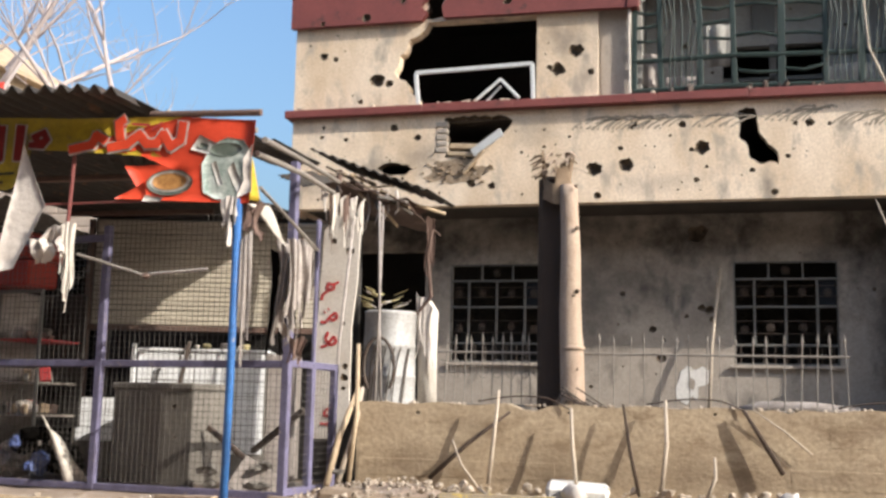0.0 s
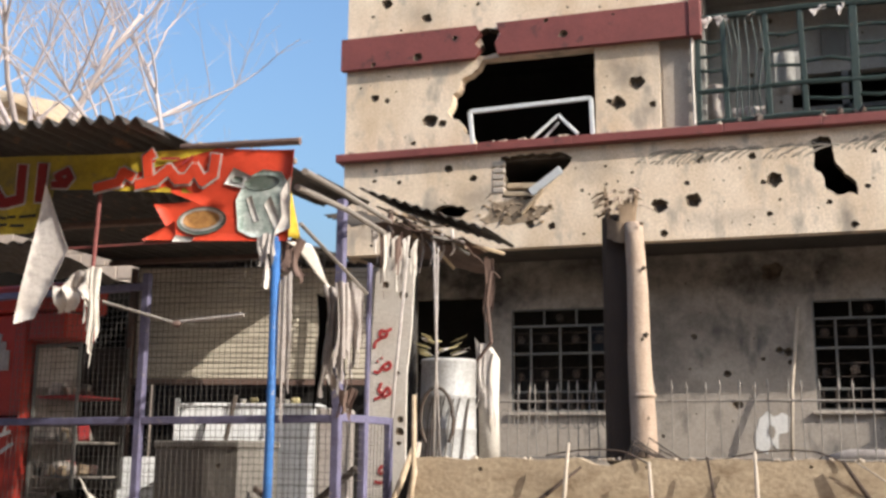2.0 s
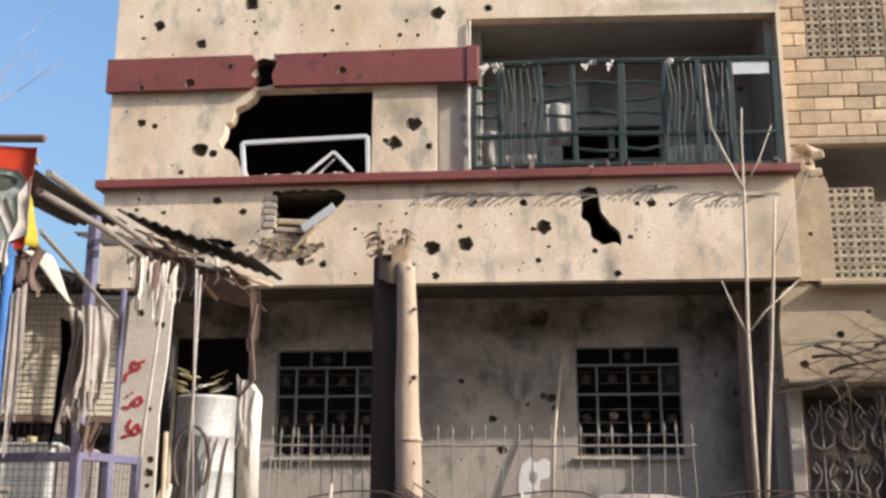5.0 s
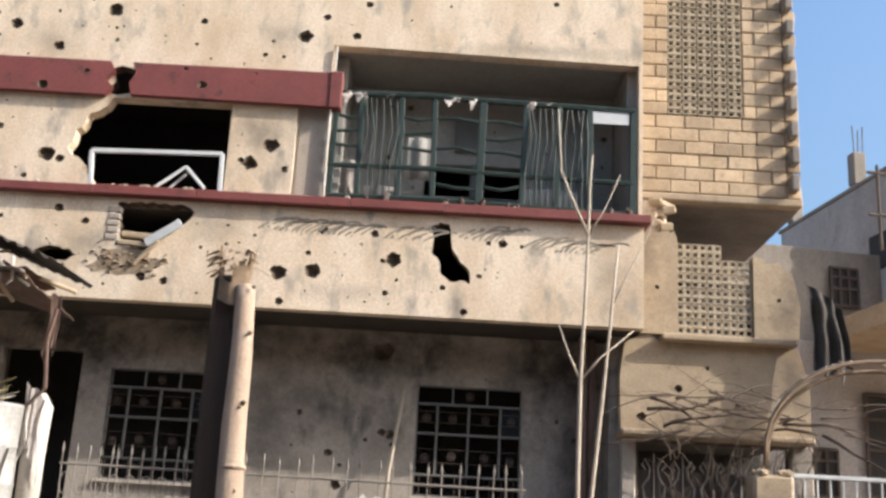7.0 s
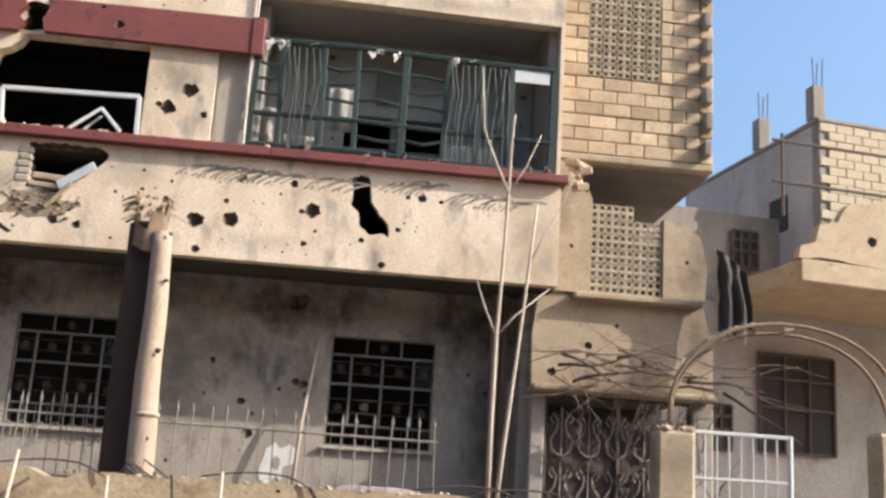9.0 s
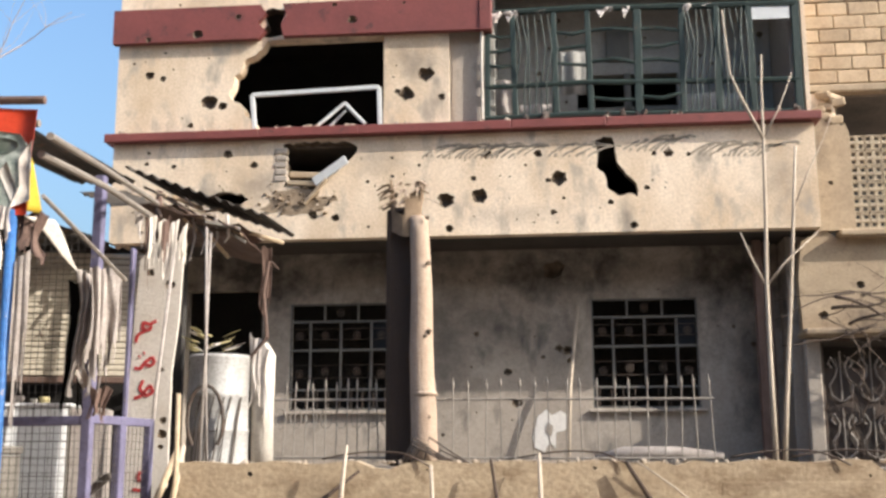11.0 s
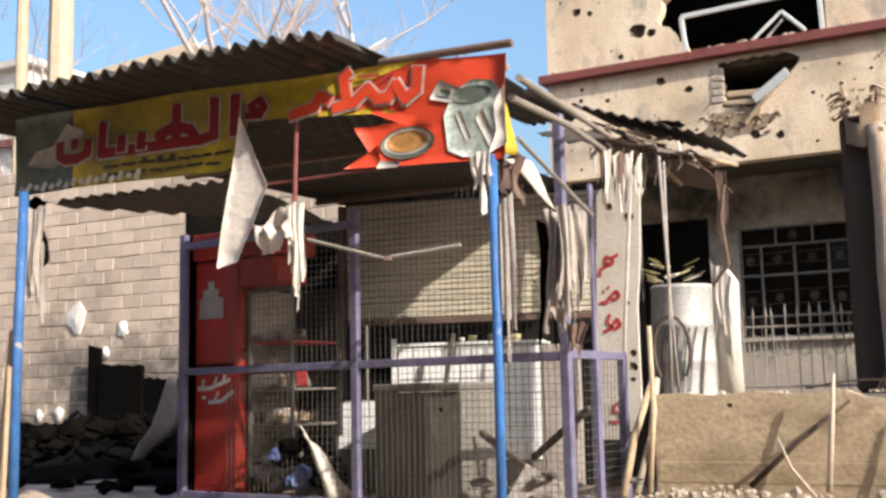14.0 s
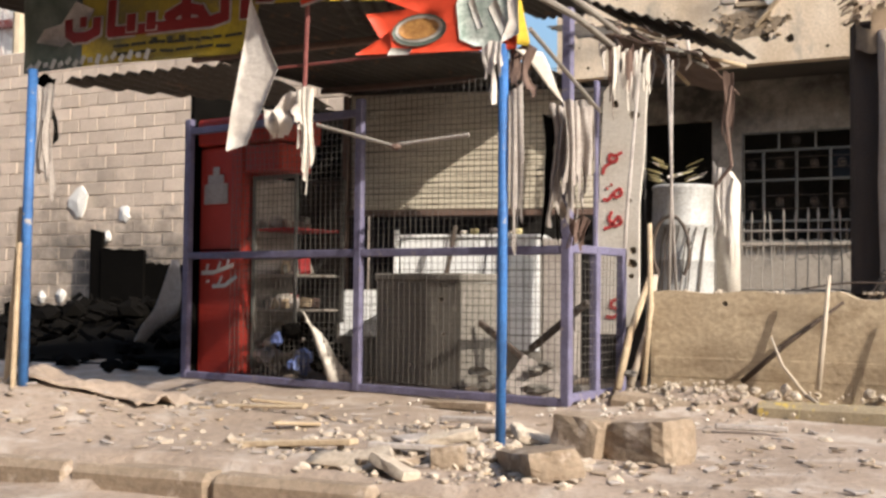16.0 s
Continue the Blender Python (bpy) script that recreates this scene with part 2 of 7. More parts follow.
BOARD = material("white_sign_board", (0.62, 0.57, 0.50), (0.45, 0.38, 0.30), scale=4, fine=40, mix=0.6)
LETTER_RED = material("red_lettering", (0.46, 0.05, 0.05), (0.3, 0.04, 0.04), scale=8, mix=0.5)
WOOD = material("raw_timber", (0.50, 0.39, 0.26), (0.33, 0.23, 0.14), scale=5, fine=50, mix=0.7)
BLUE_SACK = material("blue_plastic", (0.08, 0.11, 0.26), (0.05, 0.06, 0.12), rough=0.45, scale=6)
LEAF = material("dry_leaf", (0.44, 0.38, 0.2), (0.24, 0.19, 0.09), scale=9)
BARK = material("grey_bark", (0.46, 0.39, 0.36), (0.33, 0.27, 0.25), scale=5, fine=40)
EXPOSED = material("bare_backing_render", (0.36, 0.27, 0.18), (0.2, 0.145, 0.095), scale=7, fine=40, mix=0.85, bump=0.6)
WHITEWASH = material("whitewash", (0.72, 0.69, 0.64), (0.55, 0.51, 0.46), scale=1.0, fine=20, mix=0.5, streak=0.4)
GREY_WASH = material("grey_render", (0.50, 0.46, 0.42), (0.31, 0.28, 0.25), scale=0.8, fine=20, mix=0.85, streak=0.5, spot=(0.24, 0.21, 0.19), spot_at=0.6, blur=0.16)
GLASS_DARK = material("dark_glass", (0.02, 0.022, 0.025), (0.015, 0.015, 0.015), rough=0.5, scale=2, mix=0.2, bump=0.02, spec=0.15)
RED_CLOTH = material("red_flag_cloth", (0.6, 0.05, 0.03), rough=0.7)
YELLOW_KERB = material("faded_yellow_paint", (0.31, 0.25, 0.16), (0.2, 0.15, 0.1), scale=4, mix=0.8, spot=(0.46, 0.33, 0.08), spot_at=0.57)


# ---- mesh tools ----
rng = random.Random(7)


class Shape:
    """Verts and faces gathered for one mesh."""

    def __init__(self):
        self.v, self.f, self.m = [], [], []

    def add(self, verts, faces, slot=0):
        n = len(self.v)
        self.v += [tuple(p) for p in verts]
        self.f += [tuple(n + i for i in face) for face in faces]
        self.m += [slot] * len(faces)
        return self

    def box(self, lo, hi, c=0.008, m=None, slot=0):
        """A box with chamfered edges, from corner to corner; m places it."""
        lo, hi = Vector(lo), Vector(hi)
        c = min(c, min(hi - lo) * 0.3)
        bm = bmesh.new()
        bmesh.ops.create_cube(bm, size=1, matrix=Matrix.Translation((lo + hi) / 2) @ Matrix.Diagonal((*(hi - lo), 1)))
        if c > 0.0005:
            bmesh.ops.bevel(bm, geom=bm.edges[:], offset=c, segments=1, affect="EDGES")
        if m:
            bm.transform(m)
        bm.verts.index_update()
        self.add([v.co[:] for v in bm.verts], [[v.index for v in f.verts] for f in bm.faces], slot)
        bm.free()
        return self

    def tube(self, path, radius, n=8, slot=0, cap=True):
        """A round bar along a path; radius is one number or one for each point."""
        path = [Vector(p) for p in path]
        radii = radius if isinstance(radius, (list, tuple)) else [radius] * len(path)
        verts, faces, side = [], [], None
        for i, p in enumerate(path):
            d = (path[min(i + 1, len(path) - 1)] - path[max(i - 1, 0)]).normalized()
            side = (side - d * side.dot(d)).normalized() if side and (side - d * side.dot(d)).length > 1e-3 else d.orthogonal().normalized()
            up = d.cross(side)
            verts += [p + radii[i] * (math.cos(a) * side + math.sin(a) * up) for a in (2 * math.pi * k / n for k in range(n))]
        for i in range(len(path) - 1):
            faces += [(i * n + k, i * n + (k + 1) % n, (i + 1) * n + (k + 1) % n, (i + 1) * n + k) for k in range(n)]
        if cap:
            faces += [tuple(range(n))[::-1], tuple((len(path) - 1) * n + k for k in range(n))]
        return self.add(verts, faces, slot)

    def bar(self, a, b, w, d=None, slot=0, up=(0, 0, 1)):
        """A square bar from a to b, w wide and d deep, with chamfered edges."""
        a, b, d = Vector(a), Vector(b), d or w
        z = (b - a).normalized()
        x = z.cross(Vector(up))
        x = x.normalized() if x.length > 1e-3 else z.orthogonal().normalized()
        y = z.cross(x)
        m = Matrix((x, y, z)).transposed().to_4x4()
        m.translation = a
        return self.box((-w / 2, -d / 2, 0), (w / 2, d / 2, (b - a).length), min(w, d) * 0.18, m, slot)

    def sheet(self, fn, nu, nv, thick=0.004, slot=0, keep=None):
        """A thin sheet: fn(u, v) for u, v in 0..1, given a thickness."""
        pts = [[Vector(fn(i / nu, j / nv)) for j in range(nv + 1)] for i in range(nu + 1)]
        flat, w = [p for row in pts for p in row], nv + 1
        normals = []
        for i in range(nu + 1):
            for j in range(nv + 1):
                a = pts[min(i + 1, nu)][j] - pts[max(i - 1, 0)][j]
                b = pts[i][min(j + 1, nv)] - pts[i][max(j - 1, 0)]
                c = a.cross(b)
                normals.append(c.normalized() if c.length > 1e-9 else Vector((0, 0, 1)))
        n, faces, edges = len(flat), [], {}
        for i in range(nu):
            for j in range(nv):
                if keep and not keep((i + 0.5) / nu, (j + 0.5) / nv):
                    continue
                q = (i * w + j, (i + 1) * w + j, (i + 1) * w + j + 1, i * w + j + 1)
                faces += [q, tuple(k + n for k in reversed(q))]
                for s, e in zip(q, q[1:] + q[:1]):
                    edges[(s, e)] = 1
        faces += [(e, s, s + n, e + n) for s, e in edges if (e, s) not in edges]
        used = sorted({k for f in faces for k in f})
        at = {k: i for i, k in enumerate(used)}
        both = flat + [p - q * thick for p, q in zip(flat, normals)]
        return self.add([both[k] for k in used], [tuple(at[k] for k in f) for f in faces], slot)

    def rock(self, centre, size, seed, squash=0.7, slot=0, n=1):
        bm = bmesh.new()
        bmesh.ops.create_icosphere(bm, subdivisions=n, radius=1)
        r = random.Random(seed)
        sx, sy = r.uniform(0.7, 1.2), r.uniform(0.7, 1.2)
        turn = Matrix.Rotation(r.uniform(0, 6.28), 3, "Z")
        verts = []
        for v in bm.verts:
            p = v.co * (1 + r.uniform(-0.42, 0.3))
            verts.append(Vector(centre) + turn @ Vector((p.x * sx, p.y * sy, p.z * squash)) * size)
        bm.verts.index_update()
        self.add(verts, [[v.index for v in f.verts] for f in bm.faces], slot)
        bm.free()
        return self

    def mesh(self, name, *mats, smooth=False):
        me = bpy.data.meshes.new(name)
        me.from_pydata(self.v, [], self.f)
        for mat in mats:
            me.materials.append(mat)
        if len(mats) > 1:
            me.polygons.foreach_set("material_index", self.m)
        if smooth:
            me.polygons.foreach_set("use_smooth", [True] * len(me.polygons))
        me.validate()
        return me


def thing(name, label, category, at=(0, 0, 0), rz=0.0, group="", kind=""):
    """An empty at the base of a thing, for its parts."""
    ob = new(name)
    ob.matrix_basis = pose(*at, 0, 0, rz)
    ob.empty_display_size = 0.1
    return tagged(ob, label, category, group, kind)


def part(name, shape, mats, parent=None, label="", smooth=False):
    """One mesh object under a thing or a part, in that thing's own axes."""
    mats = mats if isinstance(mats, (list, tuple)) else [mats]
    ob = new(name, shape.mesh(name, *mats, smooth=smooth))
    if parent:
        ob.parent = parent
    return tagged(ob, label)


def whole(name, shape, mats, label, category, smooth=False, group="", kind=""):
    """A thing that is one mesh."""
    return tagged(part(name, shape, mats, None, "", smooth), label, category, group, kind)


def blob(u, v, ru, rv, n=12, jag=0.22, seed=0):
    """An uneven ring round (u, v)."""
    r = random.Random(seed * 31 + int(u * 97) + int(v * 53))
    return [(u + ru * (1 + r.uniform(-jag, jag)) * math.cos(a), v + rv * (1 + r.uniform(-jag, jag)) * math.sin(a)) for a in (2 * math.pi * k / n for k in range(n))]


def ragged(loop, amp=0.03, seed=0, least=0.09):
    """The loop with its longer edges broken up unevenly."""
    r, out = random.Random(seed), []
    for (ax, az), (bx, bz) in zip(loop, loop[1:] + loop[:1]):
        n = max(1, int(math.hypot(bx - ax, bz - az) / least))
        for k in range(n):
            o = 0 if k == 0 else 1
            out.append((ax + (bx - ax) * k / n + o * r.uniform(-amp, amp), az + (bz - az) * k / n + o * r.uniform(-amp, amp)))
    return out


def panel(outer, y, thick, holes=(), pits=(), seed=0):
    """An upright wall in the plane y with openings right through it and pits blown into its face (second material)."""
    s = Shape()
    outer = list(outer)
    loops = [outer] + [list(h) for h in holes] + [blob(u, v, r * 1.1, r, 9 if r < 0.05 else 17, 0.26 if r < 0.05 else 0.22, seed + k) for k, (u, v, r) in enumerate(pits)]

    def face(which, depth, flip):
        flat = [p for loop in which for p in loop]
        tris = geometry.tessellate_polygon([[Vector((a, b, 0)) for a, b in loop] for loop in which])
        verts = [(a, depth, b) for a, b in flat]
        faces = []
        for t in tris:
            (ax, az), (bx, bz), (cx, cz) = (flat[i] for i in t)
            ccw = (bx - ax) * (cz - az) - (bz - az) * (cx - ax) > 0
            faces.append(tuple(t) if ccw != flip else tuple(reversed(t)))
        s.add(verts, faces)

    face(loops, y, False)
    face(loops[: 1 + len(holes)], y + thick, True)
    for k, loop in enumerate(loops[: 1 + len(holes)]):
        n = len(loop)
        verts = [(a, y, b) for a, b in loop] + [(a, y + thick, b) for a, b in loop]
        s.add(verts, [(i, (i + 1) % n, n + (i + 1) % n, n + i) for i in range(n)], 1 if k and n > 6 else 0)
    for loop, (u, v, r) in zip(loops[1 + len(holes) :], pits):
        n, deep = len(loop), min(0.9 * r + 0.02, thick * 0.8)
        inner = [(u + (a - u) * 0.62, v + (b - v) * 0.62) for a, b in loop]
        verts = [(a, y, b) for a, b in loop] + [(a, y + deep * 0.8, b) for a, b in inner] + [(u, y + deep, v)]
        s.add(verts, [(i, (i + 1) % n, n + (i + 1) % n, n + i) for i in range(n)] + [(n + i, n + (i + 1) % n, 2 * n) for i in range(n)], 1)
    return s


def rect(x0, x1, z0, z1):
    return [(x0, z0), (x1, z0), (x1, z1), (x0, z1)]


def scatter_pits(box, count, small, large, avoid, seed):
    """Pits thrown over a wall, clear of each other and of the loops in avoid."""
    r, out = random.Random(seed), []
    x0, x1, z0, z1 = box
    while count:
        count -= 1
        for _ in range(40):
            u, v, q = r.uniform(x0, x1), r.uniform(z0, z1), small + (large - small) * r.random() ** 3
            if all(math.hypot(u - a, v - b) > 1.7 * (q + c) + 0.02 for a, b, c in out) and all(not (a0 - q * 1.6 < u < a1 + q * 1.6 and b0 - q * 1.6 < v < b1 + q * 1.6) for a0, a1, b0, b1 in avoid):
                out.append((u, v, q))
                break
    return out


def bounds(loop):
    return (min(p[0] for p in loop), max(p[0] for p in loop), min(p[1] for p in loop), max(p[1] for p in loop))


# ---- ground ----
def kerb_y(x):
    return 1.75 + 0.07 * (x + 4.7)


def ground_z(x, y):
    """Road, kerb step, pavement with a heap of earth by the awning's far post."""
    k = kerb_y(x)
    z = -0.15 if y < k - 0.02 else -0.01
    if y >= k - 0.02:
        z += 0.22 * math.exp(-(((x + 5.7) / 0.9) ** 2 + ((y - 2.7) / 0.75) ** 2))
        z += 0.05 * math.exp(-(((x + 3.4) / 1.5) ** 2 + ((y - 3.1) / 0.7) ** 2))
        z += 0.16 * math.exp(-(((x + 2.2) / 0.55) ** 2 + ((y - 5.5) / 0.35) ** 2))
        z += 0.03 * noise.noise(Vector((x * 1.7, y * 1.7, 0))) + 0.015 * noise.noise(Vector((x * 6, y * 6, 3)))
    else:
        z += 0.012 * noise.noise(Vector((x * 2, y * 2, 5)))
    return z


s = Shape()
xs = [-900, -300, -120, -60, -35, -22, -16, -12] + [-9 + 0.16 * i for i in range(113)] + [11, 14, 20, 35, 60, 120, 300, 900]
ys = [-600, -200, -80, -30, -15, -8, -5, -3, -2, -1] + [-0.5 + 0.12 * i for i in range(68)] + [8, 9, 10, 12, 15, 20, 30, 60, 120, 300, 900]
verts = [(x, y, ground_z(x, y)) for x in xs for y in ys]
faces = [(i * len(ys) + j, (i + 1) * len(ys) + j, (i + 1) * len(ys) + j + 1, i * len(ys) + j + 1) for i in range(len(xs) - 1) for j in range(len(ys) - 1)]
s.add(verts, faces)
whole("ground", s, DIRT, "dusty earth pavement and road strewn with rubble", "ground", smooth=True, kind="structure")

kerb = thing("kerb", "worn concrete kerb between road and pavement", "kerb", (0, 0, 0), kind="structure")
piece = Shape().box((0, -0.1, -0.16), (0.81, 0.1, 0.0), 0.035).mesh("kerb_stone", KERB)
x = -9.0
while x < 6:
    ob = new("kerb_stone", piece)
    ob.parent = kerb
    ob.matrix_basis = pose(x, kerb_y(x) + rng.uniform(-0.015, 0.015), rng.uniform(-0.055, -0.02), rng.uniform(-3, 3), rng.uniform(-1, 1), 4 + rng.uniform(-1, 1))
    x += 0.8

strip = thing("kerb", "low broken concrete strip with flaking yellow paint", "kerb", (0, 0, 0), kind="structure")
low = Shape().box((0, -0.13, -0.2), (0.95, 0.13, 0.16), 0.035)
plain, painted = low.mesh("kerb_stone", KERB), low.mesh("kerb_stone", YELLOW_KERB)
for k in range(9):
    ob = new("kerb_stone", painted if k in (1, 4) else plain)
    ob.parent = strip
    ob.matrix_basis = pose(-2.75 + 0.98 * k, 5.25 + rng.uniform(-0.03, 0.03), -0.04 + rng.uniform(-0.04, 0.02), rng.uniform(-3, 3), rng.uniform(-3, 3), rng.uniform(-2, 2))

# unseen wall across the street, behind the camera, added to block low sky light
whole("wall_street", Shape().box((-45, -8.3, -0.3), (45, -8.0, 12.0), 0.02), CONCRETE_GREY, "plain wall across the street, unseen, added to block low sky light", "wall", kind="structure")

# the garden wall and the terrace behind it
s = Shape()
top = [(-2.66 + 0.12 * k, 0.80 + 0.012 * math.sin(k * 1.3) - (0.09 if k in (42, 43, 57) else 0) - (0.04 if k in (12, 13, 30) else 0)) for k in range(92)]
outline = [(-2.66, -0.1), (8.3, -0.1)] + top[::-1]
pits = scatter_pits((-2.4, 7.5, 0.68, 0.76), 12, 0.008, 0.02, [], 5)
wall = whole("wall_garden", panel(outline, 5.84, 0.22, (), pits, 5), [GARDEN, CRATER], "low stained board-marked concrete garden wall pocked by shrapnel", "wall", kind="structure")
for z0, z1 in ((0.18, 0.335), (0.345, 0.50), (0.51, 0.66)):
    x = -2.64
    while x < 8.2:
        w = rng.uniform(1.2, 2.6)
        if rng.random() < 0.32:
            part("board_mark", Shape().box((x, 5.8375 - rng.uniform(0, 0.002), z0), (min(x + w, 8.28), 5.846, z1 - rng.uniform(0, 0.01)), 0.002), GARDEN, wall)
        x += w + 0.01
s = Shape().box((-2.66, 6.06, -0.1), (3.3, 13.6, 0.74), 0.01).box((-6.1, 8.2, -0.1), (-2.66, 13.6, 0.74), 0.01).box((3.3, 6.06, -0.1), (9.5, 12.9, 0.70), 0.01)
whole("terrace", s, TERRACE, "bare concrete terrace behind the garden wall", "floor", kind="structure")

# ---- the shelled house ----
HX0, HX1, HY = -6.1, 3.66, 12.5
house = thing("house", "shell-damaged cream plastered two-storey house with oxblood bands", "house", (0, 0, 0))

hole_low = [(-3.62, 5.2), (-3.64, 5.02), (-3.55, 4.92), (-3.62, 4.8), (-3.52, 4.7), (-3.6, 4.58), (-3.4, 4.6), (-3.25, 4.5), (-3.1, 4.58), (-2.98, 4.7), (-2.78, 4.84), (-2.62, 5.0), (-2.56, 5.12), (-2.7, 5.21), (-3.2, 5.22)]
hole_slot = [(0.73, 5.12), (0.76, 4.9), (0.74, 4.74), (0.86, 4.6), (0.9, 4.42), (1.02, 4.33), (1.16, 4.36), (1.28, 4.31), (1.27, 4.5), (1.14, 4.62), (1.02, 4.8), (1.0, 5.0), (0.96, 5.15), (0.84, 5.17)]
gash = [(-4.68, 4.44), (-4.5, 4.34), (-4.22, 4.33), (-4.1, 4.42), (-4.2, 4.5), (-4.42, 4.53), (-4.6, 4.5)]
named = [(-5.2, 4.92, 0.035), (-4.42, 5.08, 0.06), (-4.04, 4.91, 0.05), (-1.32, 4.33, 0.105), (-0.86, 4.38, 0.105), (0.23, 4.6, 0.1), (0.08, 4.57, 0.035), (-0.76, 4.97, 0.07), (-0.05, 4.95, 0.05), (-0.94, 4.63, 0.035), (0.14, 4.12, 0.04), (-2.86, 4.12, 0.055), (-3.18, 4.17, 0.06), (1.71, 4.91, 0.06), (1.52, 4.90, 0.035), (1.41, 4.43, 0.035), (-1.28, 3.93, 0.05), (0.92, 4.24, 0.04), (1.98, 4.88, 0.03), (-5.6, 4.97, 0.03), (-3.36, 4.36, 0.07), (-3.0, 4.34, 0.05), (-2.2, 4.55, 0.02), (1.22, 3.92, 0.05)]
hole_low, hole_slot, gash = ragged(hole_low, 0.02, 1, 0.06), ragged(hole_slot, 0.016, 2, 0.06), ragged(gash, 0.02, 3, 0.06)
keep_off = [bounds(hole_low), bounds(hole_slot), bounds(gash)] + [(a - c * 2, a + c * 2, b - c * 2, b + c * 2) for a, b, c in named]
pits = named + scatter_pits((-5.9, 1.8, 3.95, 5.15), 46, 0.012, 0.028, keep_off, 11)
body = part("balcony_front", panel(rect(HX0, HX1, 3.83, 5.272), HY, 0.2, (hole_low, hole_slot, gash), pits, 11), [PLASTER, CRATER], house, "cream plaster balcony front full of bullet holes")
x = HX0 - 0.1
while x < HX1 + 0.05:
    w = min(rng.uniform(1.2, 2.3), HX1 + 0.08 - x)
    part("ledge", Shape().box((x, HY - 0.13 - rng.uniform(0, 0.008), 5.275 + rng.uniform(0, 0.012)), (x + w - 0.001, HY + 0.3, 5.41 + rng.uniform(-0.012, 0.004)), 0.01), RED_PAINT, house, "oxblood painted ledge along the balcony floor")
    x += w
s = Shape()
for k in range(26):
    x = rng.uniform(-3.7, -2.6) if k < 10 else rng.uniform(-6, 3.5)
    s.rock((x, HY - 0.06, 5.43), rng.uniform(0.015, 0.05), k)
tagged(part("ledge_rubble", s, RUBBLE, house), kind="stuff")

window_hole = [(-2.2, 5.43), (-2.2, 6.76), (-3.9, 6.76), (-3.98, 6.62), (-4.2, 6.5), (-4.24, 6.36), (-4.36, 6.24), (-4.38, 6.08), (-4.44, 5.98), (-4.36, 5.86), (-4.22, 5.78), (-4.2, 5.66), (-4.06, 5.56), (-3.98, 5.43)]
rim = ragged(window_hole[2:-1], 0.025, 4, 0.06)
window_hole = window_hole[:2] + rim[: rim.index(window_hole[-2]) + 1] + window_hole[-1:]
break_up = [(-4.04, 6.84), (-3.86, 6.8), (-3.66, 6.84), (-3.7, 7.02), (-3.62, 7.2), (-3.84, 7.26), (-3.98, 7.2), (-3.9, 7.0)]
outer = [(HX0, 5.42), (-1.27, 5.42), (-1.27, 7.27), (-0.83, 7.27), (-0.83, 7.77), (3.58, 7.7), (3.58, 5.42), (3.64, 5.42), (3.64, 11.2), (HX0, 11.2)]
outer[1:1] = [(window_hole[-1][0], 5.42)] + [(a, b) for a, b in window_hole[::-1][1:-1]] + [(-2.2, 5.42)]
named = [(-1.6, 6.16, 0.1), (-1.87, 5.88, 0.1), (-2.0, 5.92, 0.04), (-1.38, 5.82, 0.05), (-4.72, 5.86, 0.11), (-4.52, 5.8, 0.06), (-4.98, 5.52, 0.04), (-5.62, 6.3, 0.06), (-5.42, 6.24, 0.045), (-4.79, 7.52, 0.075), (-4.06, 8.13, 0.1), (-3.97, 7.66, 0.03), (-1.82, 7.55, 0.035), (-1.27, 7.88, 0.1), (-2.75, 8.03, 0.05), (-0.37, 8.45, 0.05), (-0.97, 8.21, 0.05), (-5.45, 7.84, 0.08), (-0.52, 7.93, 0.06), (2.36, 8.62, 0.04), (-1.55, 7.54, 0.03), (-4.0, 7.85, 0.025)]
keep_off = [bounds(window_hole), (-4.4, -3.3, 6.6, 7.4), (-1.4, 3.7, 5.3, 7.9)] + [(a - c * 2, a + c * 2, b - c * 2, b + c * 2) for a, b, c in named]
pits = named + scatter_pits((-5.9, -0.4, 5.6, 8.9), 44, 0.012, 0.03, keep_off, 12) + scatter_pits((-0.3, 3.5, 7.95, 9.2), 8, 0.012, 0.025, keep_off, 13)
part("upper_wall", panel(outer, HY, 0.22, (break_up,), pits, 12), [PLASTER, CRATER], house, "cream plaster upper wall with a shell hole and bullet marks")

# darker curved marks on the plaster under the ledge
s = Shape()
for x0, x1, z0 in ((-1.65, -0.2, 4.93), (0.1, 0.68, 4.9), (1.1, 1.75, 4.95), (2.0, 3.0, 4.85)):
    x = x0
    while x < x1:
        h, w = rng.uniform(0.13, 0.2), rng.uniform(0.2, 0.3)
        arc = [(x + w * (1 - math.cos(a)), HY - 0.001, z0 - 0.03 * (x - x0) + h * math.sin(a) - 0.04 * math.sin(2 * a)) for a in [0.26 * k for k in range(10)]]
        for p, q in zip(arc, arc[1:]):
            if rng.random() < 0.85:
                s.bar(p, q, rng.uniform(0.018, 0.034), 0.01, up=(0, 1, 0))
        x += rng.uniform(0.06, 0.11)
tagged(part("combed_plaster", s, ARC_MARK, house, "curved marks of darker colour on the plaster"), kind="stuff")

# oxblood band, blown through over the window
band = [(-6.16, 6.76), (-4.0, 6.76), (-3.9, 6.88), (-4.02, 7.0), (-3.9, 7.14), (-3.98, 7.27), (-6.16, 7.27)]
part("band", panel(band, HY - 0.11, 0.11, (), [(-4.9, 6.86, 0.07), (-5.62, 6.8, 0.04), (-4.3, 7.1, 0.04)], 3), [RED_PAINT, CRATER], house, "oxblood painted band, broken off at the shell hole")
band = [(-3.64, 6.78), (-0.84, 6.76), (-0.84, 7.28), (-3.66, 7.27), (-3.6, 7.1), (-3.68, 6.96)]
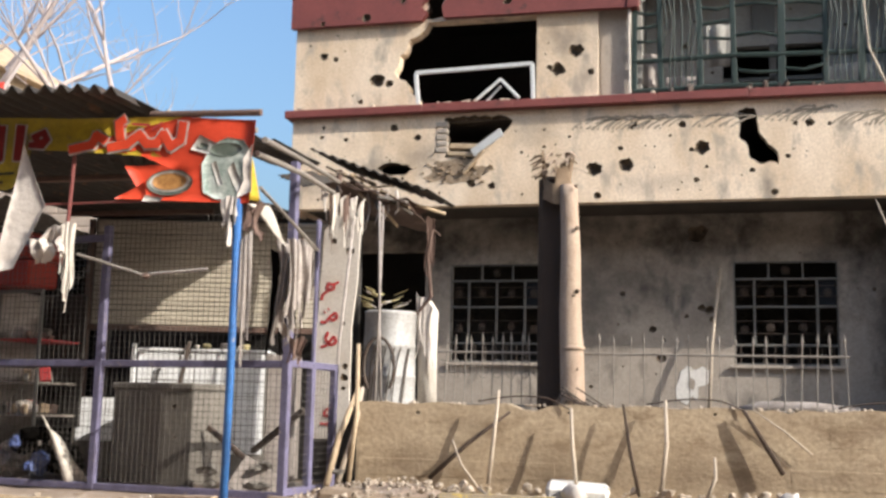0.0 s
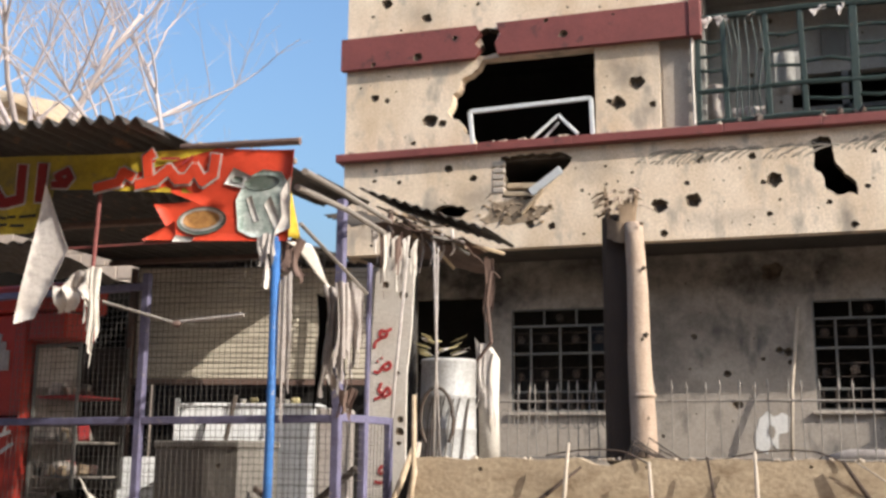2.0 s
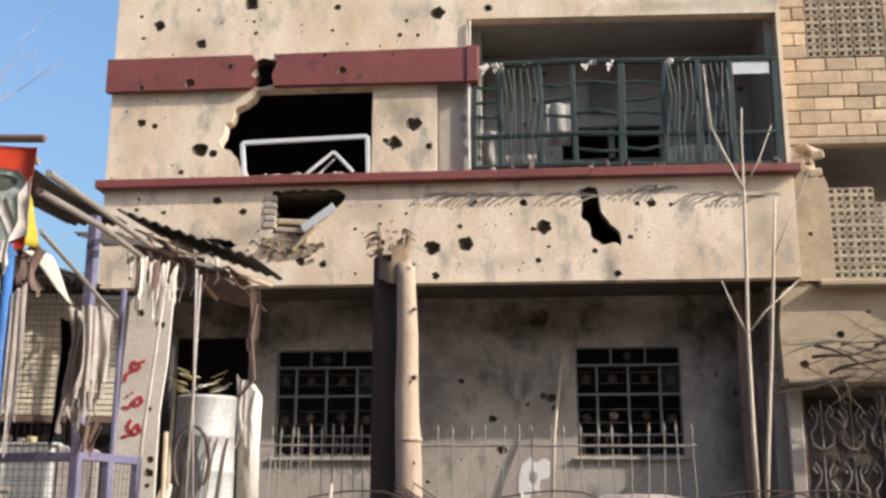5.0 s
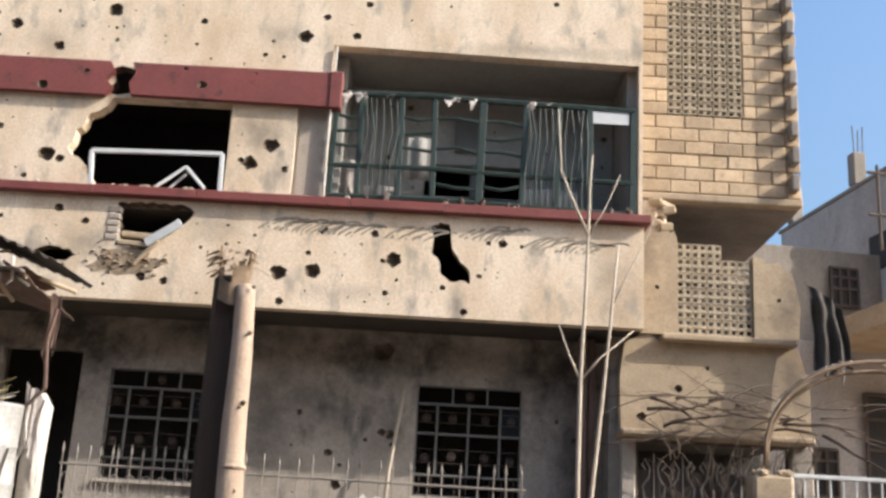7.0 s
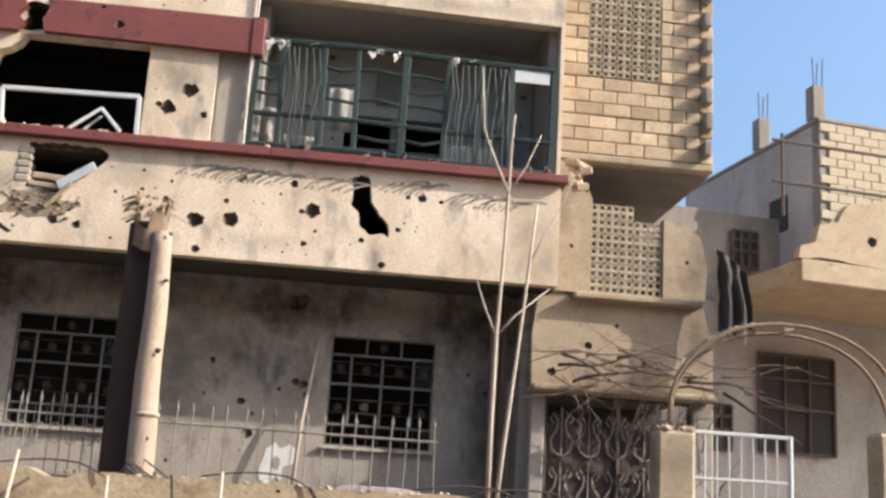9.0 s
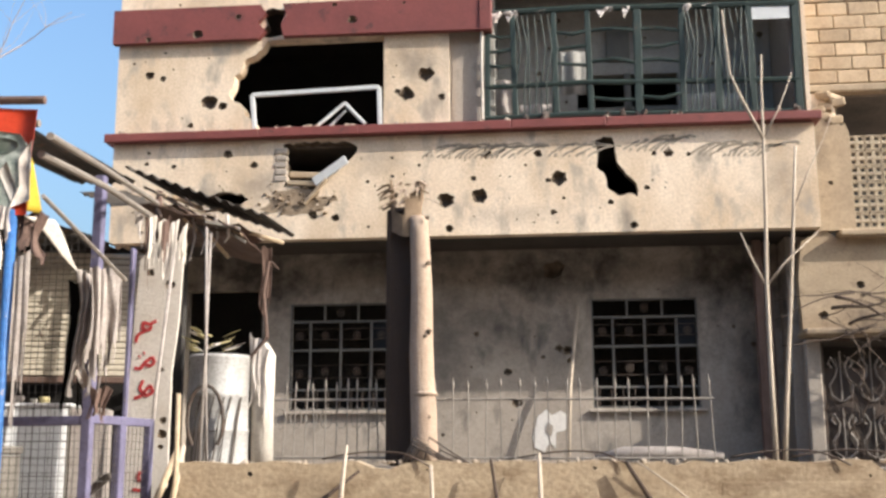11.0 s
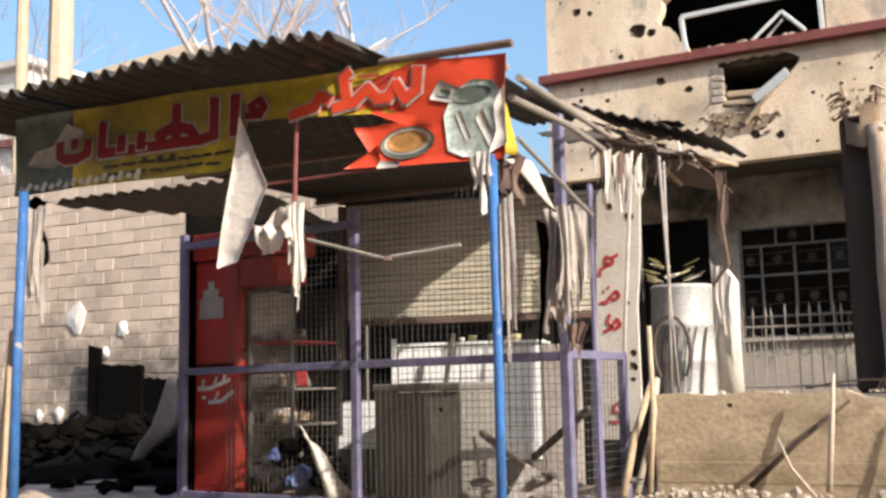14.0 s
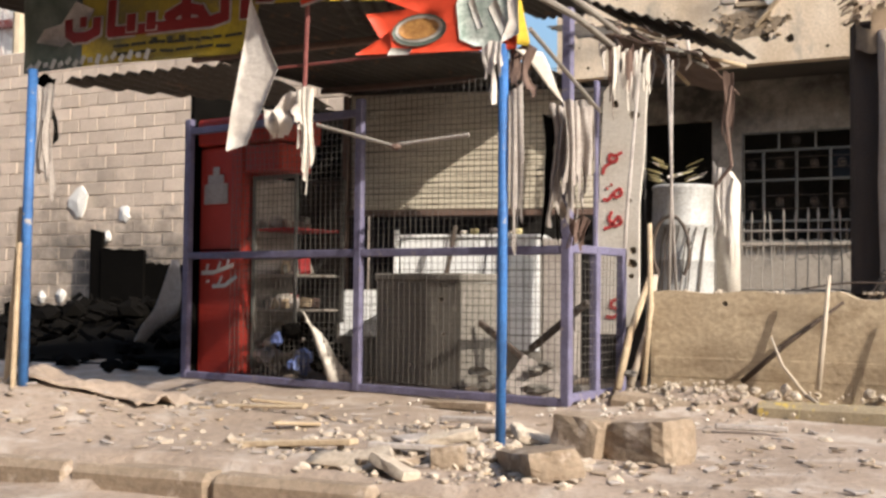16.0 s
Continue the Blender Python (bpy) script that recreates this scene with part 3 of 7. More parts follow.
part("band", panel(band, HY - 0.11, 0.11, (), [(-2.64, 6.98, 0.06), (-2.9, 7.22, 0.035), (-1.9, 7.2, 0.02)], 4), [RED_PAINT, CRATER], house)
part("band", Shape().box((-0.835, HY - 0.13, 6.74), (-0.66, HY + 0.1, 7.3), 0.012), RED_PAINT, house)
# The recess's shade is put into its colour by using the greyer plaster.
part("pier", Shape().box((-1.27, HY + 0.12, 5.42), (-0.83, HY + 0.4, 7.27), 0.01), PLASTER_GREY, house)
s = Shape().tube([(-0.8, HY - 0.04, 5.45), (-0.81, HY - 0.05, 6.3), (-0.79, HY - 0.04, 7.72)], 0.02, 10)
part("drainpipe", s, BOARD, house, "pale broken drainpipe")

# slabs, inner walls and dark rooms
part("balcony_slab", Shape().box((HX0, HY + 0.2, 3.835), (HX1, 17.5, 4.05), 0.01), DARK_GREY, house, "very dark concrete slab over the porch")
part("floor_slab", Shape().box((HX0 + 0.01, HY + 0.22, 5.2), (HX1, 17.5, 5.41), 0.01), CONCRETE_GREY, house)
part("ceiling_slab", Shape().box((HX0 + 0.01, HY + 0.23, 7.78), (HX1 - 0.02, 17.5, 8.0), 0.01), INNER, house)
part("side_wall", Shape().box((HX0, HY + 0.225, 0.74), (HX0 + 0.2, 17.5, 11.2), 0.01), PLASTER, house)
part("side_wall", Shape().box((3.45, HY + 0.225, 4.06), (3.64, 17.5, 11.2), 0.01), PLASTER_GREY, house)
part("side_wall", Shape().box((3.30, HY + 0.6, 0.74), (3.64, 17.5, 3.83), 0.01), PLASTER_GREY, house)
part("partition", Shape().box((-0.83, HY + 0.41, 5.42), (-0.65, 17.5, 7.77), 0.01), INNER, house)
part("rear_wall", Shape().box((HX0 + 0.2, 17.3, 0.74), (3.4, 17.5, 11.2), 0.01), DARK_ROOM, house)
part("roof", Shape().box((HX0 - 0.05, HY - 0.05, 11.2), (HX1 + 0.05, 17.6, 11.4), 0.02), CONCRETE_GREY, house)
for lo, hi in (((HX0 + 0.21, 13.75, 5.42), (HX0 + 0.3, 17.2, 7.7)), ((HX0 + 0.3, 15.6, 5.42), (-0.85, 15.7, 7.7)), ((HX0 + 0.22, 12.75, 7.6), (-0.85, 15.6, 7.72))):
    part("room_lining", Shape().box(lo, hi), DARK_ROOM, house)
# balcony rear wall with a pair of dark windows
door_hole = rect(0.55, 2.05, 5.5, 6.55)
pits = scatter_pits((-0.5, 3.3, 5.7, 7.6), 16, 0.02, 0.06, [bounds(door_hole)], 21)
part("balcony_rear_wall", panel(rect(-0.64, 3.44, 5.42, 7.77), 13.9, 0.2, (door_hole,), pits, 21), [INNER, CRATER], house, "pale grey inner balcony wall with holes")
part("shutter_box", Shape().box((1.25, 13.84, 5.5), (1.35, 13.9, 6.55)).box((0.55, 13.84, 5.95), (2.05, 13.89, 6.02)).box((1.0, 13.83, 6.75), (1.35, 13.9, 7.3)), WINDOW_PAINT, house)

# fallen window frame in the shell hole
frame_at = [(-4.05, 5.44), (-4.1, 5.95), (-2.27, 6.0), (-2.25, 5.44)]
s = Shape()
for a, b in zip(frame_at, frame_at[1:]):
    s.bar((a[0], HY + 0.02, a[1]), (b[0], HY + 0.02, b[1]), 0.065, 0.05, up=(0, 1, 0))
frame_ob = whole("window_frame", s, WHITE_METAL, "bent white aluminium window frame hanging in the shell hole", "window frame")
s = Shape().bar((-3.12, HY - 0.02, 5.46), (-2.76, HY + 0.04, 5.79), 0.04, up=(0, 1, 0)).bar((-2.76, HY + 0.04, 5.79), (-2.46, HY - 0.02, 5.46), 0.05, up=(0, 1, 0)).bar((-2.98, HY + 0.08, 5.46), (-2.76, HY + 0.1, 5.7), 0.03, up=(0, 1, 0))
part("sash", s, WHITE_METAL, frame_ob, "broken white sash leaning as an upturned V")
s = Shape().bar((-3.16, HY - 0.06, 4.62), (-2.70, HY - 0.1, 4.93), 0.12, 0.03, up=(0, 1, 0))
whole("white_strip", s, WHITE_METAL, "white metal strip hanging out of the shell hole", "debris")
s = Shape().bar((-3.56, HY + 0.02, 4.64), (-3.1, HY - 0.03, 4.6), 0.07, up=(0, 1, 0)).bar((-3.3, HY - 0.03, 4.32), (-2.98, HY - 0.07, 4.66), 0.05, up=(0, 1, 0)).bar((-3.55, HY + 0.12, 4.78), (-2.95, HY + 0.1, 4.74), 0.09, up=(0, 1, 0))
whole("broken_timber", s, WOOD, "splintered timber sticking out of the broken wall", "debris")
# hollow blocks laid bare at the edge of the hole
group_blocks = thing("exposed_blocks", "exposed broken hollow blocks at the shell hole", "masonry", (0, 0, 0))
for k in range(5):
    part("brick", Shape().box((-3.74 + 0.02 * (k % 2), HY - 0.02, 4.66 + 0.1 * k), (-3.56, HY + 0.1, 4.74 + 0.1 * k), 0.012), PLASTER_GREY, group_blocks)
s = Shape()
for k in range(60):
    u, v = rng.gauss(-3.45, 0.3), rng.gauss(4.38, 0.11)
    s.rock((u, HY - 0.002, v), rng.uniform(0.012, 0.05), 300 + k, 0.5)
tagged(part("rubble", s, EXPOSED, group_blocks), kind="stuff")
patch_ = ragged(blob(-3.42, 4.36, 0.5, 0.17, 22, 0.3, 6), 0.02, 5, 0.07)
part("bare_patch", panel(patch_, HY - 0.004, 0.006, (), [(-3.55, 4.36, 0.05), (-3.3, 4.4, 0.045), (-3.12, 4.32, 0.03)], 5), [EXPOSED, CRATER], group_blocks, "render blown off to the brown backing")

# ---- ground floor porch ----
W1, W2 = (-3.73, -2.23, 1.53, 3.08), (0.65, 2.14, 1.53, 3.08)
# opening added to stand for the dark corner beside the window; no doorway there
dark_corner_hole = rect(-5.3, -4.15, 0.74, 3.3)
named = [(-0.07, 1.27, 0.13), (0.16, 1.36, 0.11), (0.02, 1.12, 0.08), (-0.42, 1.62, 0.07), (0.13, 3.52, 0.13), (0.3, 2.35, 0.06), (0.18, 2.38, 0.05), (-1.0, 2.6, 0.04), (-0.55, 2.05, 0.05), (0.34, 2.2, 0.04), (2.9, 2.4, 0.04), (-0.05, 2.25, 0.03)]
named[0:3] = []
keep_off = [(a - 0.15, b + 0.15, c - 0.1, d + 0.1) for a, b, c, d in (W1, W2)] + [bounds(dark_corner_hole)] + [(a - c * 2, a + c * 2, b - c * 2, b + c * 2) for a, b, c in named]
pits = named + scatter_pits((-2.1, 3.1, 0.9, 3.6), 22, 0.012, 0.03, keep_off, 31)
porch = part("porch_wall", panel(rect(HX0 + 0.21, 3.29, 0.745, 3.825), 13.6, 0.2, (rect(*W1), rect(*W2), dark_corner_hole), pits, 31), [PLASTER_GREY, CRATER], house, "grey plastered porch wall, soot and shade under the slab put into its colour")
wound = ragged([(-0.2, 1.0), (-0.05, 0.92), (0.03, 1.06), (0.1, 0.98), (0.12, 1.2), (0.27, 1.25), (0.3, 1.42), (0.18, 1.5), (0.05, 1.44), (-0.02, 1.52), (-0.14, 1.42), (-0.2, 1.22)], 0.02, 31, 0.07)
part("broken_edge", panel(wound, 13.592, 0.007, (), [], 7), [WHITEWASH, CRATER], house, "bare white plaster round a shell mark")
for u, v, ru, rv in ((0.02, 1.24, 0.06, 0.1),):
    part("shell_mark", panel(ragged(blob(u, v, ru, rv, 11, 0.3, 3), 0.01, 5, 0.05), 13.586, 0.005), [PLASTER_GREY, CRATER], house, "grey backing laid bare")
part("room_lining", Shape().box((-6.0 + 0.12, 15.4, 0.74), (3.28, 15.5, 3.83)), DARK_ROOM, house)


def barred_window(x0, x1, z0, z1, y):
    """Steel window with a fan row, four lights in two rows and a low row behind a grille with stars."""
    w = thing("window_porch", "grey steel barred window with broken dark panes", "window", (x0, y, z0), kind="structure")
    wd, ht = x1 - x0, z1 - z0
    f = Shape()
    for a, b in (((0, 0), (wd, 0)), ((0, ht), (wd, ht)), ((0, 0), (0, ht)), ((wd, 0), (wd, ht))):
        f.bar((a[0], 0.02, a[1]), (b[0], 0.02, b[1]), 0.045, 0.06, up=(0, 1, 0))
    part("window_frame", f, WINDOW_PAINT, w)
    g = Shape()
    for v in (0.19, 0.56, 0.83):
        g.bar((0, 0.0, ht * v), (wd, 0.0, ht * v), 0.035, 0.03, up=(0, 1, 0))
    for u in (0.2, 0.5, 0.8):
        g.bar((wd * u, 0.0, ht * 0.19), (wd * u, 0.0, ht * 0.83), 0.035, 0.03, up=(0, 1, 0))
    for u in (0.34, 0.67):
        g.bar((wd * u, 0.0, ht * 0.83), (wd * u, 0.0, ht), 0.03, 0.03, up=(0, 1, 0))
    part("glazing_bar", g, WINDOW_PAINT, w)
    o = Shape()
    for u in [0.06 + 0.11 * i for i in range(9)]:
        o.tube([(wd * u, -0.03, 0.02), (wd * u, -0.03, ht * 0.19)], 0.007, 6)
    for u, v in ((0.1, 0.7), (0.9, 0.7), (0.1, 0.34), (0.9, 0.34), (0.35, 0.36), (0.66, 0.36), (0.5, 0.91), (0.35, 0.7), (0.66, 0.7)):
        c, q = Vector((wd * u, -0.02, ht * v)), 0.055
        for k in range(4):
            a = math.pi * k / 4
            o.bar(c + Vector((math.cos(a), 0, math.sin(a))) * q, c - Vector((math.cos(a), 0, math.sin(a))) * q, 0.01, up=(0, 1, 0))
        ring = [c + Vector((math.cos(a), 0, math.sin(a))) * q for a in [k * math.pi / 5 for k in range(11)]]
        o.tube(ring, 0.006, 5, cap=False)
    for v in (0.3, 0.42, 0.66, 0.76):
        o.tube([(0, -0.02, ht * v), (wd, -0.02, ht * v)], 0.006, 5)
    part("grille", o, DARK_IRON, w, "dark iron grille with small stars")
    p = Shape()
    for u0, u1, v0, v1 in ((0.81, 0.98, 0.58, 0.82),):
        p.box((wd * u0, 0.04, ht * v0), (wd * u1, 0.046, ht * v1), 0.001)
    part("pane", p, GLASS_DARK, w)
    part("window_sill", Shape().box((-0.06, -0.09, -0.06), (wd + 0.06, 0.02, -0.015), 0.01), PLASTER_GREY, w)


barred_window(*W1, 13.62)
barred_window(*W2, 13.62)

# things leaning and lying on the porch
s = Shape().tube([(0.27, 13.2, 0.75), (0.32, 13.35, 1.8), (0.46, 13.55, 2.98)], [0.028, 0.026, 0.022], 8)
whole("leaning_pole", s, TWIG, "pale wooden pole leaning on the porch wall", "pole", True)
s = Shape().tube([(0.62, 12.9, 0.83), (1.0, 12.86, 0.9), (1.7, 12.85, 0.9), (2.3, 12.9, 0.86)], [0.05, 0.09, 0.09, 0.05], 10)
whole("rolled_mat", s, GREY_CLOTH, "dusty rolled mat lying along the porch edge", "mat", True)
s = Shape().box((2.86, 13.1, 0.75), (2.99, 13.2, 3.8), 0.02).box((3.02, 13.2, 0.75), (3.12, 13.3, 3.8), 0.02)
whole("porch_post", s, BROWN_CLOTH, "dark brown timber porch posts in the corner", "post")

# iron railing along the porch
rail = thing("railing", "weathered iron railing with pointed bars along the porch", "railing", (0, 12.05, 0.74))
for z in (0.86, 0.12):
    part("rail", Shape().tube([(-3.75, 0, z), (-1.0, 0.01, z - 0.015), (2.1, 0, z - 0.03)], 0.016, 6), PALE_IRON, rail)
picket = Shape().tube([(0, 0, 0.05), (0, 0, 0.98)], 0.009, 6).tube([(0, 0, 0.98), (0, 0, 1.03), (0, 0, 1.13)], [0.01, 0.02, 0.002], 6).mesh("picket", PALE_IRON)
x = -3.7
while x < 2.1:
    ob = new("picket", picket)
    ob.parent = rail
    ob.matrix_basis = pose(x, 0, rng.uniform(-0.03, 0.02), rng.uniform(-1.5, 1.5), rng.uniform(-2.5, 2.5), 0)
    x += 0.14 if x < -2.1 else 0.205
for k in range(9):
    c = Vector((-3.65 + 0.2 * k, 0, 0.62))
    s = Shape().tube([c + Vector((0.075 * math.cos(a), 0, 0.13 * math.sin(a))) for a in [j * math.pi / 6 for j in range(13)]], 0.008, 5, cap=False)
    part("scroll", s, PALE_IRON, rail)

# the trunk's shaded side as a dark-coloured box, and its pale stump before the porch
s = Shape().box((-2.06, 11.9, 0.75), (-1.66, 12.16, 4.12), 0.06)
whole("burnt_post", s, DARK_WOOD, "dark box for the shaded side of the tall trunk", "post")
s = Shape()
trunk_path = [(-1.54 - 0.012 * k * 0.3 + 0.008 * math.sin(0.7 * k), 11.78 + 0.006 * math.sin(0.5 * k), 0.74 + 0.2 * k) for k in range(17)]
s.tube(trunk_path, [0.18 - 0.0036 * k + 0.006 * noise.noise(Vector((k * 0.8, 0, 0))) for k in range(17)], 14)
for z in (1.62,):
    s.tube([(-1.54, 11.78, z), (-1.54, 11.78, z + 0.05)], [0.178 - 0.02 * (z - 1.6), 0.165 - 0.02 * (z - 1.6)], 14)
stump = thing("tree_stump", "tall pale shot-off tree trunk with a frayed top", "tree stump", (0, 0, 0))
part("trunk", s, TRUNK, stump, smooth=True)
def bark_shell(u, v):
    a = math.radians(150 + 235 * u)
    r = 0.2 + 0.05 * v * v + 0.025 * noise.noise(Vector((u * 6, v * 2, 4)))
    return (-1.78 + r * math.cos(a), 11.9 + 0.85 * r * math.sin(a), 3.72 + 0.86 * v + 0.05 * math.sin(9 * u))


part("bark_shell", Shape().sheet(bark_shell, 40, 12, 0.03, keep=lambda u, v: v < 0.72 + 0.42 * noise.noise(Vector((u * 7, 2.2, 9))) and not (0.26 < u < 0.5 and v > 0.32)), FRAY, stump, "hollow shell of torn bark")
for k in range(24):
    a = math.radians(rng.uniform(140, 400))
    b = Vector((-1.78 + 0.21 * math.cos(a), 11.88 + 0.18 * math.sin(a), rng.uniform(4.05, 4.4)))
    out = Vector((math.cos(a), 0.5 * math.sin(a), 0))
    l, w = rng.uniform(0.1, 0.26), rng.uniform(0.04, 0.1)
    turn = Vector((-math.sin(a), math.cos(a), 0.2)) * w
    curl = lambda u, v: b + out * (l * u * u) + Vector((0, 0, l * (1.1 * u - 1.25 * u * u))) + turn * ((v - 0.5) * (1 - 0.7 * u))
    part("bark_strip", Shape().sheet(curl, 7, 2, 0.012), FRAY if k % 2 else TRUNK, stump)
s = Shape()
for k in range(9):
    a = rng.uniform(0, 6.28)
    s.tube([(-1.6 + 0.3 * math.cos(a), 11.6, 0.76), (-1.5 + 0.2 * math.cos(a), 11.55, 0.95 + 0.05 * k % 0.2), (-1.25 + 0.3 * math.cos(a + 1), 11.55, 0.78)], 0.012, 5)
whole("cable_tangle", s, DARK_IRON, "tangle of dark wire at the foot of the stump", "wire")
# pits in the pale trunk
for z in (3.3, 2.42, 2.36, 1.35, 3.9):
    part("knot", Shape().rock((-1.47 + rng.uniform(-0.06, 0.04), 11.65, z), 0.035, int(z * 10), 0.9), CRATER, stump)

# ---- green balcony grille ----
grille = thing("balcony_grille", "dented dark green iron balcony grille, several bars bent", "grille", (0, HY + 0.03, 5.42))
for x in (-0.74, -0.35, 0.22, 0.7, 1.35, 1.95, 2.44, 2.9, 3.5):
    part("post", Shape().bar((x, 0, 0), (x + rng.uniform(-0.03, 0.03), 0, 1.62), 0.11 if x in (1.35, 3.5) else 0.08, 0.05, up=(0, 1, 0)), GREEN, grille)
for z, w in ((1.62, 0.09), (0.52, 0.075), (0.06, 0.09)):
    part("rail", Shape().tube([(-0.76, 0, z), (0.7, -0.01, z + 0.02), (1.35, 0, z), (2.5, 0.01, z - 0.02), (3.52, 0, z - 0.04)], w / 2, 6), GREEN, grille)
for x0, x1 in ((-0.74, -0.35), (0.22, 0.7), (0.7, 1.35), (1.35, 1.95)):
    for z in (0.32, 0.84, 1.04, 1.3):
        if rng.random() < 0.75:
            part("bar", Shape().tube([(x0, 0, z), ((x0 + x1) / 2, rng.uniform(-0.04, 0.02), z + rng.uniform(-0.06, 0.03)), (x1, 0, z + rng.uniform(-0.05, 0.05))], 0.024, 6), GREEN, grille)
for x0, x1, n in ((-0.35, 0.22, 7), (1.95, 2.44, 6), (2.44, 2.9, 6)):
    for k in range(n):
        x = x0 + (x1 - x0) * (k + 0.5) / n
        part("bar", Shape().tube([(x, 0, 0.05), (x + rng.uniform(-0.03, 0.03), rng.uniform(-0.05, 0.0), 0.55), (x + rng.uniform(-0.06, 0.08), rng.uniform(-0.1, 0.0), 1.05), (x + rng.uniform(-0.03, 0.03), 0, 1.6)], 0.011, 5), GREEN, grille)
part("panel", Shape().box((2.93, -0.012, 1.36), (3.44, 0.0, 1.55), 0.003), WHITE_METAL, grille, "pale metal strip")
for k in range(9):
    x, l, d = rng.choice((-0.6, -0.2, 0.8, 1.1, 2.1, 2.5)) + rng.uniform(-0.1, 0.2), rng.uniform(0.05, 0.16), rng.uniform(0.05, 0.2)
    part("rag", Shape().sheet(lambda u, v: (x + l * u + 0.03 * math.sin(5 * v), -0.03 + 0.02 * math.sin(6 * u + 3 * v), 1.63 - d * v * (0.6 + 0.4 * math.sin(7 * u + k))), 5, 4, 0.004), WHITE_CLOTH, grille, "scrap of white cloth caught on the rail")
s = Shape()
for k in range(40):
    s.rock((rng.uniform(-0.8, 3.5), rng.uniform(-0.12, 0.1), rng.uniform(0.0, 0.06)), rng.uniform(0.02, 0.06), 760 + k, 1.2)
tagged(part("scorched_litter", s, DARK_IRON, grille), kind="stuff")
for x0, x1, z0, z1 in ((-0.3, 0.15, 0.1, 0.42), (-0.7, -0.4, 0.15, 0.8), (2.0, 2.8, 0.1, 0.5), (0.3, 0.65, 0.55, 1.2)):
    whole("washing_cloth", Shape().sheet(lambda u, v: (x0 + (x1 - x0) * u, HY + 0.55 + 0.03 * math.sin(9 * u), 5.42 + z1 - (z1 - z0) * v), 10, 3, 0.006), GREY_CLOTH if x0 < 0 else INNER, "pale grey sheet behind the balcony grille", "cloth", True, "sheets on the balcony")

# ---- stone stair tower ----
TY = 12.87
tower = thing("stair_tower", "buff stone stair tower with pierced screens, broken below", "tower", (0, 0, 0))
part("core", panel(rect(3.68, 5.9, 5.92, 11.5), TY + 0.03, 0.25, (rect(4.07, 5.17, 7.14, 9.53),)), [MORTAR, MORTAR], tower)
part("side_wall", Shape().box((3.68, TY + 0.285, 5.92), (3.85, 17.4, 11.5)), MORTAR, tower)
part("side_wall", Shape().box((5.74, TY + 0.285, 5.92), (5.9, 17.4, 11.5)), MORTAR, tower)
part("rear_wall", Shape().box((3.86, 15.0, 5.92), (5.73, 15.1, 11.5)), DARK_ROOM, tower)
part("roof", Shape().box((3.66, TY, 11.5), (5.95, 17.4, 11.6)), CONCRETE_GREY, tower)
part("soffit", Shape().box((3.66, TY + 0.16, 5.79), (6.0, 17.4, 5.91), 0.02), CONCRETE_GREY, tower)
part("floor_edge", Shape().box((3.66, TY - 0.04, 5.80), (6.0, TY + 0.155, 5.915), 0.02), CONCRETE, tower, "chipped edge of the concrete floor above")
BH, BW = 0.2, 0.42
half = {}
for w in (BW, BW / 2):
    half[w] = [Shape().box((0.006, rng.uniform(-0.006, 0.006), 0.006), (w - 0.006, 0.06, BH - 0.006), 0.012).mesh("stone", STONE) for _ in range(4)]
for row in range(17):
    z = 5.925 + row * BH
    x = 3.68 - (BW / 2 if row % 2 else 0)
    while x < 5.9:
        x1 = x + BW
        use, w = x, BW
        if x < 3.67:
            use, w = 3.68, BW / 2
        elif x1 > 5.93:
            w = BW / 2
        spans = [(use, use + w)]
        if 7.12 < z + BH / 2 < 9.6:
            spans = [(a, b) for a, b in ((use, min(use + w, 4.07)), (max(use, 5.175), use + w)) if b - a > 0.06]
        for a, b in spans:
            if b < 6.02:
                if b - a == w:
                    block = rng.choice(half[w])
                else:
                    block = Shape().box((0.006, rng.uniform(-0.006, 0.006), 0.006), (b - a - 0.006, 0.06, BH - 0.006), 0.012).mesh("stone", STONE)
                ob = new("stone", block)
                ob.parent = tower
                ob.matrix_basis = pose(a, TY - 0.02 + rng.uniform(-0.006, 0.006), z, rng.uniform(-0.8, 0.8), rng.uniform(-0.4, 0.4), rng.uniform(-0.8, 0.8))
        x = x1
tooth = Shape().box((0, -0.2, 0.0), (0.12, 0.14, 0.24), 0.02).mesh("quoin", CONCRETE_GREY)
for row in range(1, 14):
    ob = new("quoin", tooth)
    ob.parent = tower
    ob.matrix_basis = pose(5.8 + rng.uniform(-0.015, 0.015), TY, 5.95 + row * 0.41 - 0.36)


def screen_mesh(q):
    """A pierced block q wide: four holes round a raised slanting lozenge."""
    g, t = Shape(), 0.05
    for z0, z1 in ((0.0, 0.1), (0.38, 0.62), (0.9, 1.0)):
        g.box((0.004, 0, z0 * q), (q - 0.004, t, z1 * q), 0.006)
    for z0, z1 in ((0.1, 0.38), (0.62, 0.9)):
        for x0, x1 in ((0.0, 0.1), (0.38, 0.62), (0.9, 1.0)):
            g.box((x0 * q + 0.002, 0.003, z0 * q), (x1 * q - 0.002, t, z1 * q), 0.004)
    c = Vector((q / 2, 0, q / 2))
    for a, k in ((math.pi / 4, 0.2), (3 * math.pi / 4, 0.09)):
        d = Vector((math.cos(a), 0, math.sin(a))) * q * k
        g.bar(c - d, c + d, 0.02, q * 0.12, up=(0, 1, 0))
    return g.mesh("screen_block", SCREEN)


Q = 0.206
screen = screen_mesh(Q)
for i in range(5):
    for j in range(11):
        ob = new("screen_block", screen)
        ob.parent = tower
        ob.matrix_basis = pose(4.07 + i * Q * 1.075, TY - 0.02, 7.14 + j * Q * 1.06)
